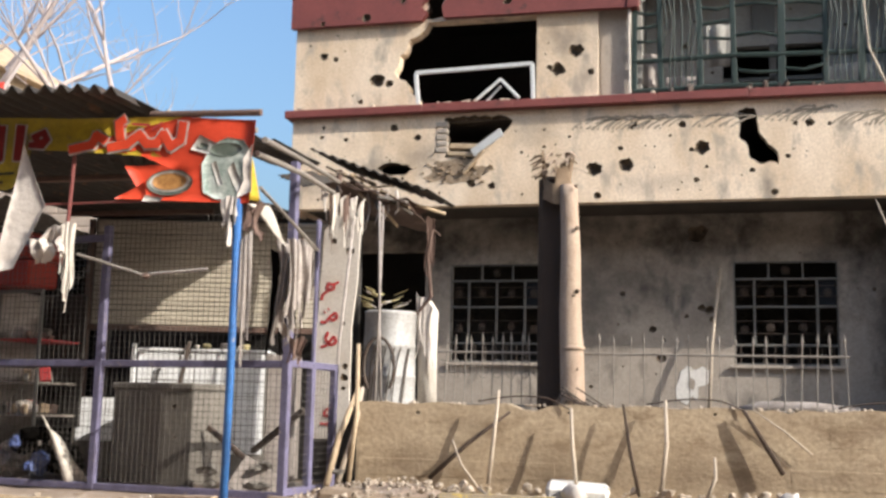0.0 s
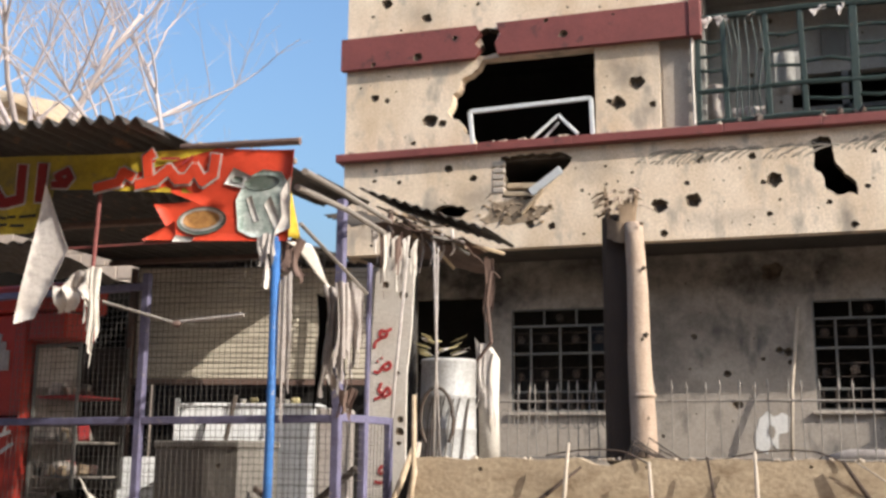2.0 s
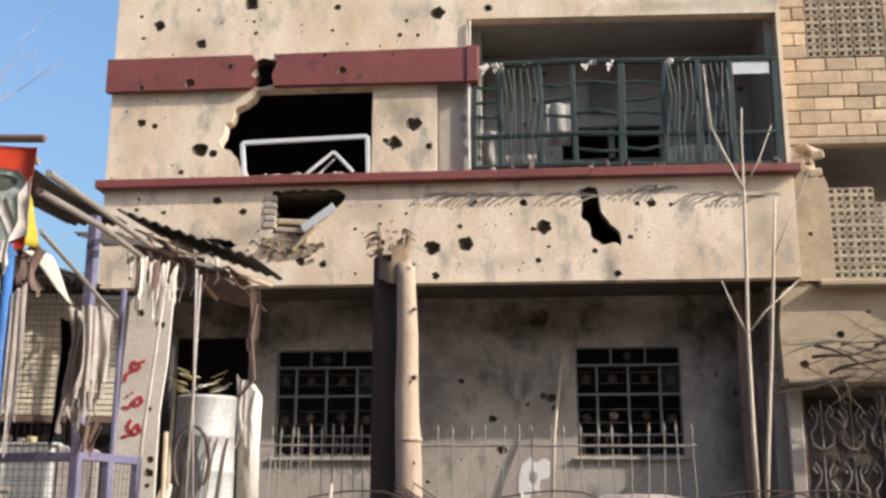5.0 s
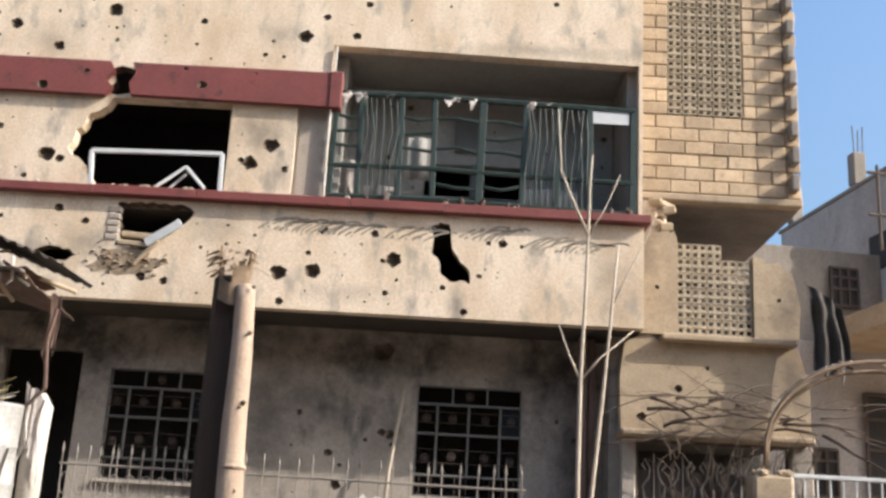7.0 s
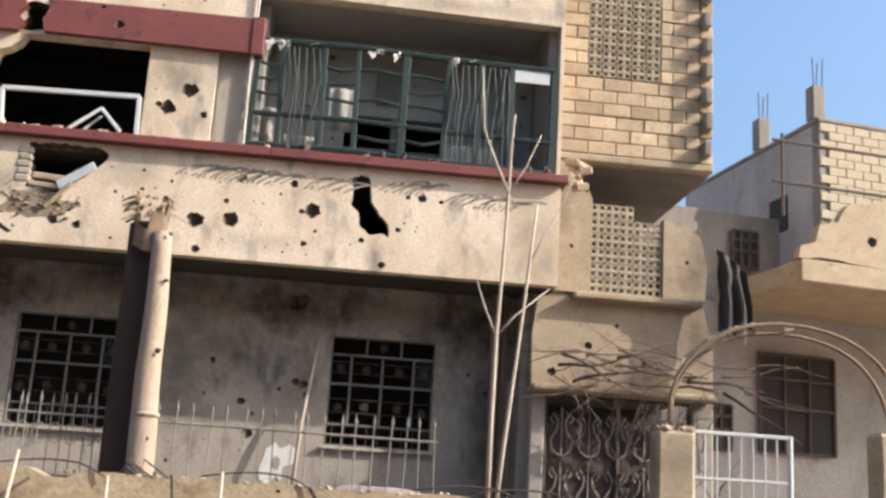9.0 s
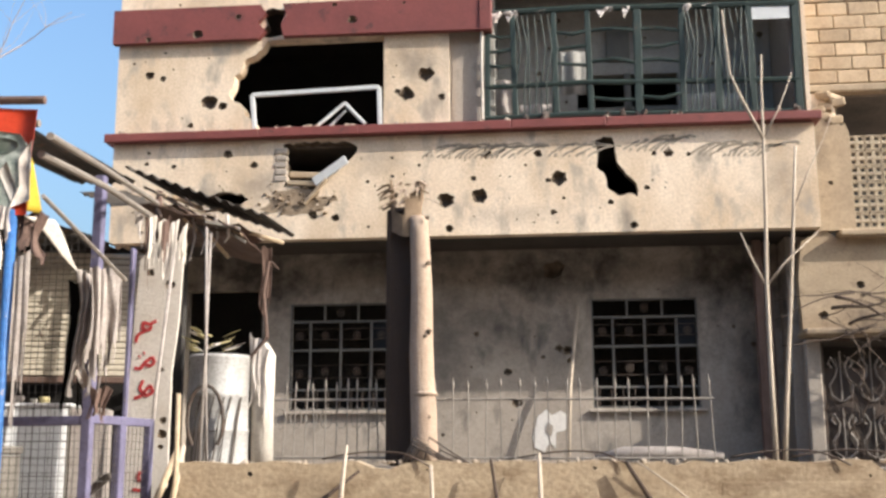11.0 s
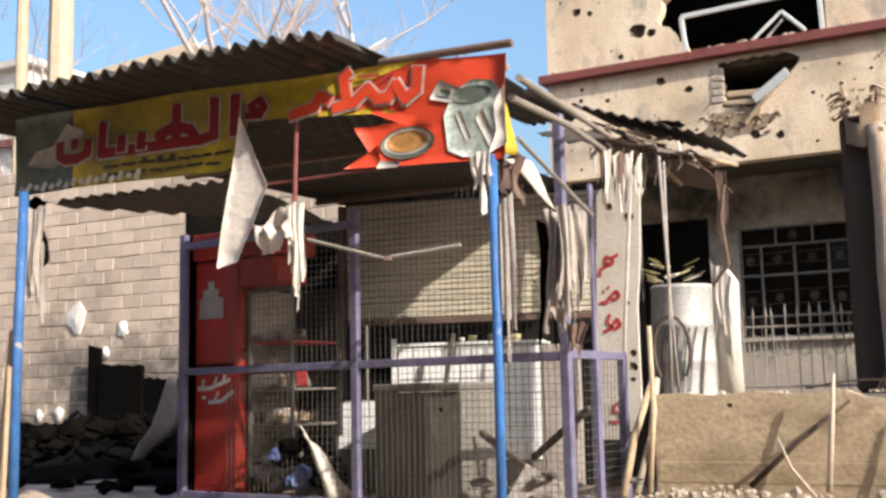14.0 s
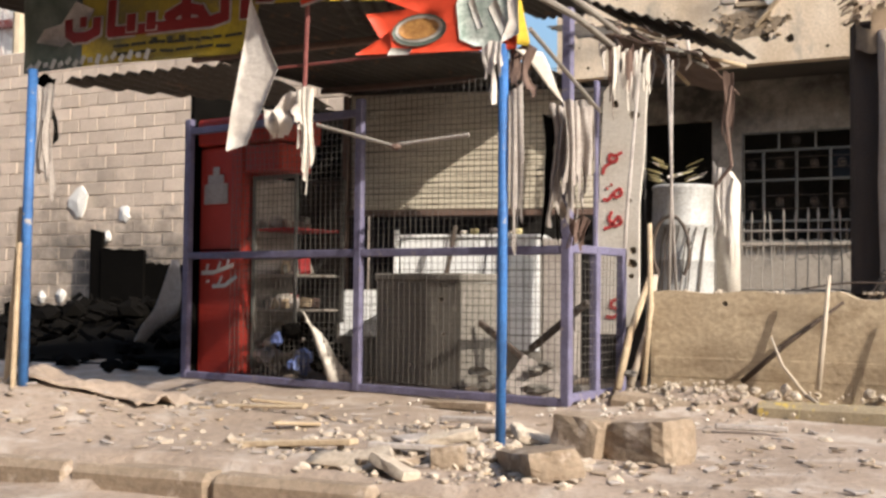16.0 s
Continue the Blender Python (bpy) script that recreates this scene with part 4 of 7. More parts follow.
lower = thing("stair_parapet", "broken parapet with a pierced block screen and plaster edges", "wall", (0, 0, 0))
for i in range(5):
    for j in range(6):
        if j == 5 and i > 2:
            continue
        ob = new("screen_block", screen)
        ob.parent = lower
        ob.matrix_basis = pose(4.19 + i * Q * 1.02, TY - 0.02, 3.87 + j * Q * 1.06)
edge = [(5.25, 3.84), (5.86, 3.84), (5.9, 4.3), (5.84, 4.6), (5.8, 4.78), (5.68, 4.86), (5.6, 4.95), (5.45, 4.92), (5.36, 5.0), (5.25, 5.02)]
part("plaster_edge", panel(edge, TY - 0.06, 0.2, (), [(5.6, 4.4, 0.03)], 9), [CONCRETE, CRATER], lower)
edge = [(3.67, 3.84), (4.19, 3.84), (4.19, 5.22), (4.14, 5.34), (4.1, 5.3), (3.98, 5.42), (3.9, 5.36), (3.8, 5.5), (3.67, 5.48)]
part("plaster_edge", panel(edge, TY - 0.06, 0.2, (), [(3.9, 4.5, 0.03)], 10), [CONCRETE, CRATER], lower)
part("sill", Shape().box((3.95, TY - 0.2, 3.74), (5.8, TY + 0.15, 3.835), 0.02), CONCRETE, lower)
s = Shape()
for k in range(7):
    part("broken_masonry", Shape().box((-0.1, -0.07, -0.06), (0.1, 0.07, 0.06), 0.02, pose(rng.uniform(3.8, 4.12), TY - rng.uniform(0.0, 0.06), 5.4 + 0.06 * k, rng.uniform(-20, 20), rng.uniform(-25, 25), rng.uniform(-30, 30))), CONCRETE, lower)
part("pillar", Shape().box((3.7, TY - 0.02, 5.4), (4.05, TY + 0.25, 5.8), 0.03), PLASTER, lower)
outline = [(3.42, 2.45), (6.0, 2.5), (6.0, 3.2), (5.86, 3.74), (3.95, 3.74), (3.75, 3.9), (3.66, 3.82), (3.46, 3.7), (3.4, 3.2)]
part("lower_wall", panel(outline, TY - 0.02, 0.2, (), [(4.2, 3.1, 0.05), (5.0, 2.9, 0.04), (3.7, 2.7, 0.06), (4.6, 3.4, 0.03)], 14), [CONCRETE, CRATER], lower, "stained cream plaster below the screen")
part("canopy", Shape().box((3.38, TY - 0.32, 2.4), (5.95, TY + 0.2, 2.5), 0.03), CONCRETE, lower, "chipped concrete door canopy")
part("door_pier", Shape().box((3.42, TY - 0.05, 0.7), (3.62, TY + 0.06, 2.4), 0.02), PLASTER_GREY, lower)
part("door_pier", Shape().box((5.7, TY - 0.05, 0.7), (6.0, TY + 0.25, 2.4), 0.02), PLASTER_GREY, lower)
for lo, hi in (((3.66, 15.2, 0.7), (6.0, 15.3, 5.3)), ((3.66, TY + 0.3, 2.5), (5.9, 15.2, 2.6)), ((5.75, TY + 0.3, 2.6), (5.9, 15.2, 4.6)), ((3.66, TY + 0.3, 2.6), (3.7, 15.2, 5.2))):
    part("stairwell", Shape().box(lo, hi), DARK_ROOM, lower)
door = thing("door_iron", "ornate dark iron double door with curled bars", "door", (3.64, TY + 0.05, 0.7), kind="structure")
part("door_frame", Shape().bar((0, 0, 0), (0, 0, 1.7), 0.05).bar((2.04, 0, 0), (2.04, 0, 1.7), 0.05).bar((0, 0, 1.68), (2.04, 0, 1.68), 0.05, up=(0, 1, 0)).bar((1.02, 0, 0), (1.02, 0, 1.7), 0.05), DARK_IRON, door)
s = Shape()
for i in range(5):
    for j in range(2):
        c = Vector((0.24 + i * 0.39, 0, 0.12 + j * 0.74))
        for side in (-1, 1):
            s.tube([c + Vector((side * x, 0, z)) for x, z in ((0.02, 0.0), (0.13, 0.08), (0.15, 0.22), (0.07, 0.34), (0.05, 0.46), (0.12, 0.58), (0.16, 0.5), (0.11, 0.44))], 0.016, 5)
        s.tube([c + Vector((0, 0.01, 0.0)), c + Vector((0, 0.01, 0.66))], 0.013, 5)
part("scrollwork", s, PALE_IRON, door, "pale curled bars")
part("kick_panel", Shape().box((0.02, 0.03, 0.02), (2.02, 0.05, 1.3), 0.003), DARK_IRON, door)

# ---- saplings and dead vines before the tower ----
def sapling(base, paths, name, label):
    t = thing(name, label, "sapling", base)
    for k, (pts, r0, r1) in enumerate(paths):
        n = len(pts) - 1
        part("trunk" if k == 0 else "branch", Shape().tube([Vector(p) * 0.925 for p in pts], [0.925 * (r0 + (r1 - r0) * i / n) for i in range(n + 1)], 7), TWIG, t, smooth=True)


sapling((2.602, 10.953, 0.73), [([(0, 0, 0), (0.0, 0, 1.1), (0.01, 0, 2.25), (0.05, 0, 3.2), (0.08, 0, 4.23), (0.09, 0, 4.9), (0.12, 0, 5.35)], 0.035, 0.012), ([(0.08, 0, 4.2), (-0.16, 0.02, 4.75), (-0.3, 0.0, 5.1), (-0.36, 0, 6.0)], 0.024, 0.01), ([(0.01, 0, 2.25), (-0.15, 0, 2.6), (-0.28, 0.02, 2.97)], 0.018, 0.008), ([(0.01, 0, 2.25), (0.25, 0, 2.55), (0.7, 0.04, 2.95)], 0.018, 0.008), ([(0.08, 0, 4.2), (0.3, 0, 4.6), (0.5, 0, 5.09)], 0.013, 0.006)], "sapling", "thin pale leafless sapling forked high up")
sapling((2.704, 11.0, 0.73), [([(0, 0, 0), (0.07, 0, 0.8), (0.2, 0, 2.1), (0.3, 0, 3.2), (0.38, 0, 4.1)], 0.032, 0.018), ([(0.32, 0, 3.3), (0.5, 0.02, 3.7), (0.75, 0.02, 4.2), (0.9, 0, 4.6)], 0.012, 0.005)], "sapling", "thin pale leafless sapling beside the first, broken at the top")
s = Shape()
for k in range(34):
    a = Vector((rng.uniform(3.5, 6.4), 12.5 - rng.uniform(0, 0.3), rng.uniform(2.5, 3.05)))
    pts, d = [a], Vector((rng.choice((-1, 1)), 0, rng.uniform(-0.3, 0.3)))
    for j in range(6):
        d += Vector((rng.uniform(-0.15, 0.15), rng.uniform(-0.1, 0.1), rng.uniform(-0.28, 0.24)))
        pts.append(pts[-1] + d.normalized() * rng.uniform(0.14, 0.26))
    r0 = rng.choice((0.01, 0.014, 0.014, 0.026))
    s.tube(pts, [r0 * (1 - 0.13 * j) for j in range(7)], 5)
whole("dead_vine", s, VINE, "tangle of dead leafless vine over the door canopy", "vine", True, kind="stuff")
s = Shape()
for k in range(70):
    a = Vector((rng.uniform(3.7, 5.8), 12.1 + rng.uniform(-0.2, 0.3), rng.uniform(0.8, 2.1)))
    pts, d = [a], Vector((rng.uniform(-0.5, 0.5), 0, 0.8))
    for j in range(4):
        d += Vector((rng.uniform(-0.5, 0.5), rng.uniform(-0.1, 0.1), rng.uniform(-0.3, 0.3)))
        pts.append(pts[-1] + d.normalized() * 0.16)
    s.tube(pts, [0.01, 0.009, 0.007, 0.005, 0.003], 4)
whole("dry_bush", s, VINE, "dry leafless bush against the tower door", "bush", True)

# dark sheet torn loose beside the parapet
whole("torn_awning", Shape().sheet(lambda u, v: (5.84 + 0.5 * u + 0.1 * math.sin(3 * v), 12.45 + 0.1 * noise.noise(Vector((u * 3, v * 4, 6))) + 0.05 * math.sin(16 * u), 4.6 - 0.35 * u - 1.5 * v), 22, 16, 0.006, keep=lambda u, v: v < 0.85 + 0.25 * noise.noise(Vector((u * 7, 3, 1))) - 0.25 * u), DARK_GREY, "dark torn sheet hanging beside the broken parapet", "awning", False)

# gate with arch
GY = 11.8
pillar = Shape().box((4.84, GY - 0.18, 0.7), (5.34, GY + 0.18, 1.9), 0.04)
for k in range(20):
    pillar.rock((rng.uniform(4.86, 5.32), GY - rng.uniform(-0.1, 0.15), 1.92), rng.uniform(0.03, 0.09), 40 + k)
whole("gate_pillar", pillar, CONCRETE, "chipped concrete gate pillar with a broken top", "pillar", group="gate pillars")
whole("gate_pillar", Shape().box((7.78, GY - 0.18, 0.7), (8.3, GY + 0.2, 2.06), 0.05).box((8.31, GY - 0.1, 0.7), (9.6, GY + 0.2, 2.1), 0.04), CONCRETE, "plain rendered gate pillar joined to a low wall", "pillar", group="gate pillars")
gate = thing("gate", "white painted tubular steel garden gate", "gate", (5.36, GY, 0.72))
part("gate_frame", Shape().bar((0, 0, 0.05), (0, 0, 1.2), 0.05).bar((1.3, 0, 0.05), (1.3, 0, 1.22), 0.06).bar((-0.02, 0, 1.2), (1.33, 0, 1.2), 0.05, up=(0, 1, 0)).bar((0, 0, 0.1), (1.3, 0, 0.1), 0.05, up=(0, 1, 0)).bar((0, 0, 0.62), (1.3, 0, 0.62), 0.035, up=(0, 1, 0)), WHITE_METAL, gate)
for k in range(7):
    part("bar", Shape().tube([(0.16 * (k + 1), 0, 0.1), (0.16 * (k + 1), 0, 1.2)], 0.013, 6), WHITE_METAL, gate)
arch = thing("garden_arch", "rusted double-tube garden arch with dry vine over the gate", "arch", (6.6, GY, 1.95))
for dy, r in ((-0.12, 1.0), (0.12, 0.94)):
    pts = [(-1.6 * r * math.cos(a), dy + 0.03 * math.sin(5 * a), 1.45 * r * math.sin(a) ** 0.8) for a in [0.02 + k * (math.pi - 0.04) / 18 for k in range(19)]]
    part("hoop", Shape().tube(pts, 0.026, 7), FRAY, arch, smooth=True)
s = Shape()
for k in range(16):
    a = math.radians(20 + 4.5 * k)
    s.tube([(-1.6 * math.cos(a + j * 0.08), rng.uniform(-0.12, 0.12), 1.45 * math.sin(a + j * 0.08) ** 0.8 + rng.uniform(-0.04, 0.05)) for j in range(4)], 0.014, 5)
part("dry_vine", s, TWIG, arch)

# ---- neighbouring house beyond the tower ----
nb = thing("neighbour_house", "grey rendered concrete house with an unfinished roof", "house", (0, 0, 0))
m = pose(10.5, 19.0, 0, 0, 0, 9)


def nbox(lo, hi, mat_, name, label=""):
    return part(name, Shape().box(lo, hi, 0.02, m), mat_, nb, label)


nbox((0.0, 0.004, 5.6), (9, 0.25, 9.3), CONCRETE_GREY, "front_wall", "buff block upper wall")
courses = Shape()
for row in range(19):
    for col in range(22):
        x = 0.41 * col - (0.2 if row % 2 else 0)
        if 0 <= x < 8.6:
            courses.box((x + 0.008, -0.035 - rng.uniform(0, 0.012), 5.62 + 0.193 * row), (x + 0.4, 0.0, 5.62 + 0.193 * row + 0.186), 0.01, m)
tagged(part("block_courses", courses, SCREEN, nb), kind="stuff")
nbox((0.0, 0.26, 5.6), (0.25, 6, 9.3), GREY_WASH, "side_wall", "pale shaded side wall")
nbox((-0.03, -0.04, 9.3), (9, 6.1, 9.4), CONCRETE_GREY, "roof")
nbox((-1.9, -2.2, 5.2), (9, 0.9, 5.62), CONCRETE, "balcony_slab")
edge_ = ragged([(9, 5.63), (9, 6.95), (4.0, 6.9), (1.2, 6.95), (-0.3, 6.9), (-0.9, 6.75), (-1.1, 6.4), (-1.5, 6.3), (-1.6, 5.95), (-1.9, 5.85), (-1.95, 5.63)][::-1], 0.05, 23, 0.2)
front = panel(edge_, -2.2, 0.2, (), [(0.8, 6.3, 0.07), (2.4, 6.2, 0.05), (-0.4, 6.1, 0.1)], 23)
front.v = [tuple(m @ Vector(p)) for p in front.v]
part("balcony_front", front, [CONCRETE, CRATER], nb, "broken stained concrete balcony front")
nbox((-3.6, 0.9, 0), (9, 1.1, 5.35), GREY_WASH, "lower_wall", "pale rendered wall below the balcony")
nbox((-3.6, 1.2, 5.2), (-0.2, 1.4, 7.4), CONCRETE_GREY, "annex_wall", "stained annex wall beside the house")
for x0, x1, z0, z1, y in ((-0.95, 0.8, 2.35, 4.35, 0.84), (-2.3, -1.6, 2.3, 3.2, 0.84), (-1.4, -0.8, 6.2, 7.0, 1.14)):
    w = part("window", Shape().box((x0, y, z0), (x1, y + 0.05, z1), 0.01, m), DARK_ROOM, nb)
    f = Shape()
    for u in (0, 0.33, 0.66, 1):
        f.box((x0 + (x1 - x0) * u - 0.03, y - 0.05, z0), (x0 + (x1 - x0) * u + 0.03, y - 0.005, z1), 0.005, m)
    for v in (0, 0.45, 0.75, 1):
        f.box((x0, y - 0.05, z0 + (z1 - z0) * v - 0.03), (x1, y - 0.005, z0 + (z1 - z0) * v + 0.03), 0.005, m)
    part("window_frame", f, DARK_IRON, w)
part("window", Shape().box((-0.03, 1.2, 7.2), (0.02, 1.9, 8.0), 0.01, m), DARK_ROOM, nb)
for x, y in ((0.2, 0.4), (0.2, 2.6), (0.2, 5.6), (4.2, 0.5)):
    c = part("column", Shape().box((x - 0.15, y - 0.15, 9.48), (x + 0.15, y + 0.15, 10.25), 0.02, m), CONCRETE_GREY, nb)
    r = Shape()
    for dx, dy in ((-0.1, -0.1), (0.1, 0.1), (0.1, -0.1)):
        r.tube([m @ Vector((x + dx, y + dy, 10.2)), m @ Vector((x + dx * 1.3, y + dy, 10.9))], 0.015, 5)
    part("rebar", r, DARK_IRON, c)
for z, y in ((7.9, -1.5), (7.1, -1.5)):
    part("rail", Shape().tube([m @ Vector((-2.4, y - 0.6, z - 0.05)), m @ Vector((5.0, y - 0.6, z))], 0.03, 6), DARK_IRON, nb)
for x in (-2.2, 0.3):
    part("rail_post", Shape().tube([m @ Vector((x, -2.1, 6.4)), m @ Vector((x, -2.1, 8.0))], 0.03, 6), DARK_IRON, nb)


# ---- wrecked kiosk ----
# local axes: x along the front from the right-hand corner to the left is negative, y goes back
KX, KY, KR = -3.0, 5.01, -7.55
kiosk = thing("kiosk", "wrecked violet steel kiosk with wire mesh sides", "kiosk", (KX, KY, 0.0), KR)
KW = 3.84
for x, h in ((0, 2.76), (-1.86, 2.3), (-KW, 2.3)):
    part("post", Shape().box((x - 0.035, -0.03, 0), (x + 0.035, 0.03, h), 0.006), PURPLE, kiosk)
for z in (0.03, 1.08):
    part("rail", Shape().box((-KW, -0.025, z - 0.03), (0, 0.025, z + 0.03), 0.006), PURPLE, kiosk)
part("rail", Shape().box((-KW, -0.025, 2.16), (-1.9, 0.025, 2.22), 0.006), PURPLE, kiosk)
for y in (0.42, 0.84):
    part("post", Shape().box((-0.03, y - 0.03, 0.02), (0.03, y + 0.03, 1.12), 0.006), PURPLE, kiosk)
for z in (0.06, 1.09):
    part("rail", Shape().box((-0.026, 0.03, z - 0.03), (0.026, 0.84, z + 0.03), 0.006), PURPLE, kiosk)


def wire_mesh(x0, x1, z0, z1, step, along="x", r=0.0025):
    g, n = Shape(), int((x1 - x0) / step)
    for k in range(n + 1):
        x = x0 + (x1 - x0) * k / n
        pts = [(x, 0.012 * noise.noise(Vector((x * 2, z * 2, 0))), z) for z in [z0 + (z1 - z0) * j / 4 for j in range(5)]]
        g.tube(pts if along == "x" else [(p[1], p[0], p[2]) for p in pts], r, 4)
    n = int((z1 - z0) / step)
    for k in range(n + 1):
        z = z0 + (z1 - z0) * k / n
        pts = [(x, 0.006 + 0.012 * noise.noise(Vector((x * 2, z * 2, 0))), z) for x in [x0 + (x1 - x0) * j / 6 for j in range(7)]]
        g.tube(pts if along == "x" else [(p[1], p[0], p[2]) for p in pts], r, 4)
    return g


part("wire_mesh", wire_mesh(-1.83, -0.04, 0.06, 1.05, 0.052), WIRE, kiosk, "dull steel wire mesh")
part("wire_mesh", wire_mesh(-1.83, -0.04, 1.11, 2.35, 0.052), WIRE, kiosk, "dull steel wire mesh")
part("wire_mesh", wire_mesh(-KW + 0.55, -1.89, 0.06, 1.05, 0.052), WIRE, kiosk, "dull steel wire mesh")
part("wire_mesh", wire_mesh(-KW + 0.55, -1.89, 1.11, 2.16, 0.052), WIRE, kiosk, "dull steel wire mesh")
part("wire_mesh", wire_mesh(0.04, 0.82, 0.08, 1.06, 0.052, "y"), WIRE, kiosk, "dull steel wire mesh")
# rear and left walls; the kiosk's inner shade is put into their near-black
part("rear_wall", Shape().box((-KW, 2.55, 0), (-0.62, 2.62, 2.72), 0.01), DARK_ROOM, kiosk)
part("left_wall", Shape().box((-KW - 0.06, 0.05, 0), (-KW, 2.54, 2.66), 0.01), PITCH_BLACK, kiosk, "side wall, near-black to carry the shade inside the kiosk")
# the shop front behind the mesh stands askew to it
askew = pose(-1.6, 1.95, 0, 0, 0, 22.05)
shutter = part("shutter", Shape().box((-1.62, 0.0, 1.5), (0.85, 0.012, 2.66), 0.002), GREY_BOX, kiosk, "beige slatted roller shutter half down")
shutter.matrix_basis = askew
slat = Shape().box((-1.6, -0.026, 0.004), (0.83, -0.002, 0.047), 0.006).mesh("slat", BEIGE_SLAT)
for k in range(22):
    ob = new("slat", slat)
    ob.parent = shutter
    ob.matrix_basis = pose(0, rng.uniform(-0.003, 0.0), 1.55 + 0.05 * k, 0, rng.uniform(-0.25, 0.25), 0)
part("shutter_rail", Shape().box((-1.62, -0.05, 1.49), (0.84, 0.0, 1.545), 0.006).box((-1.68, -0.05, 0.2), (-1.625, 0.02, 2.64), 0.006), BROWN_CLOTH, kiosk).matrix_basis = askew
# white tiled counter, tile by tile
counter = thing("counter", "white glazed tile counter inside the kiosk", "counter", (-4.402, 6.608, 0.0), 14.5)
part("body", Shape().box((-0.77, 0.014, 0.02), (0.51, 0.45, 1.255), 0.01).box((-1.36, 0.014, 0.02), (-0.775, 0.45, 0.8), 0.01), GREY_BOX, counter)
part("worktop", Shape().box((-0.8, -0.02, 1.256), (0.53, 0.46, 1.29), 0.01), WHITE_TILE, counter)
part("end_panel", Shape().box((0.515, 0.02, 0.02), (0.8, 0.45, 1.25), 0.01), GREY_CLOTH, counter, "dusty grey end panel")
part("corner_post", Shape().box((-0.82, -0.03, 0.9), (-0.775, 0.012, 1.33), 0.006), WHITE_TILE, counter)
tile = Shape().box((0.002, 0, 0.002), (0.136, 0.012, 0.136), 0.004).mesh("tile", WHITE_TILE)
for i in range(13):
    for j in range(7 if i > 3 else 3):
        ob = new("tile", tile)
        ob.parent = counter
        ob.matrix_basis = pose(-1.325 + 0.14 * i, 0.0, (0.275 if i > 3 else 0.375) + 0.14 * j)
for k in range(6):
    r = rng.uniform(0.025, 0.055)
    ring_ = [(r * 0.6, 0.0), (r * 0.95, 0.02), (r * 1.1, r * 1.0), (r * 0.9, r * 1.5), (r * 0.8, r * 1.5), (r * 0.8, r * 0.4)]
    n = 10
    s = Shape().add([(q * math.cos(a), q * math.sin(a), z) for q, z in ring_ for a in [2 * math.pi * i / n for i in range(n)]], [(i * n + m_, i * n + (m_ + 1) % n, (i + 1) * n + (m_ + 1) % n, (i + 1) * n + m_) for i in range(len(ring_) - 1) for m_ in range(n)] + [tuple(range(n))[::-1], tuple((len(ring_) - 1) * n + m_ for m_ in range(n))])
    whole("crockery", s, (GREY_CLOTH, BOARD, LEAF)[k % 3], "dusty bowl standing on the tiled counter top", "bowl", True, "bowls on the counter").matrix_basis = pose(-4.402, 6.608, 0, 0, 0, 14.5) @ pose(-0.36 + 0.13 * k + rng.uniform(-0.05, 0.05), 0.2 + rng.uniform(-0.08, 0.08), 1.29)
for a, b, w in (((-1.05, 0.5, 0.55), (-0.55, 0.55, 0.2), 0.05), ((-0.62, 0.55, 0.35), (-0.1, 0.5, 0.72), 0.05), ((-1.9, 1.0, 0.1), (-1.7, 1.1, 1.35), 0.04)):
    whole("fallen_bar", Shape().bar(a, b, w), DARK_IRON, "fallen dark iron bar lying across the kiosk", "debris", group="fallen bars").matrix_basis = pose(KX, KY, 0, 0, 0, KR)
# grey chest freezer
fr = thing("chest_freezer", "soiled grey enamel freezer cabinet with bullet holes", "freezer", (KX, KY, 0.0), KR)
part("body", panel([(-1.95, 0.05), (-1.12, 0.05), (-1.12, 0.86), (-1.95, 0.86)], 0.34, 0.6, (), [(-1.3, 0.72, 0.022), (-1.28, 0.45, 0.015), (-1.6, 0.2, 0.015)], 3), [GREY_BOX, CRATER], fr)
part("lid", Shape().box((-1.97, 0.32, 0.865), (-1.10, 0.95, 0.93), 0.015), GREY_BOX, fr)
part("foot_rail", Shape().box((-1.95, 0.33, 0.0), (-1.12, 0.9, 0.045), 0.008), DARK_IRON, fr)
# red drinks cabinet
rc = thing("drinks_cabinet", "tall red drinks cabinet, dented and scorched", "cabinet", (KX, KY, 0.0), KR)
part("body", Shape().box((-3.81, 0.10, 0.03), (-3.27, 0.62, 2.05), 0.02), RED_CABINET, rc)
part("header", Shape().box((-3.81, 0.06, 2.06), (-2.8, 0.6, 2.3), 0.02).box((-3.26, 0.1, 1.8), (-2.82, 0.5, 2.05), 0.02), RED_CABINET, rc)
part("door_seam", Shape().box((-3.79, 0.092, 1.125), (-3.29, 0.098, 1.14), 0.001), PITCH_BLACK, rc)
part("emblem", Shape().box((-3.74, 0.088, 1.54), (-3.44, 0.098, 1.72), 0.02).box((-3.69, 0.086, 1.721), (-3.49, 0.097, 1.8), 0.02).box((-3.63, 0.087, 1.801), (-3.55, 0.097, 1.87), 0.01), GREY_CLOTH, rc, "faded grey emblem")
s = Shape()
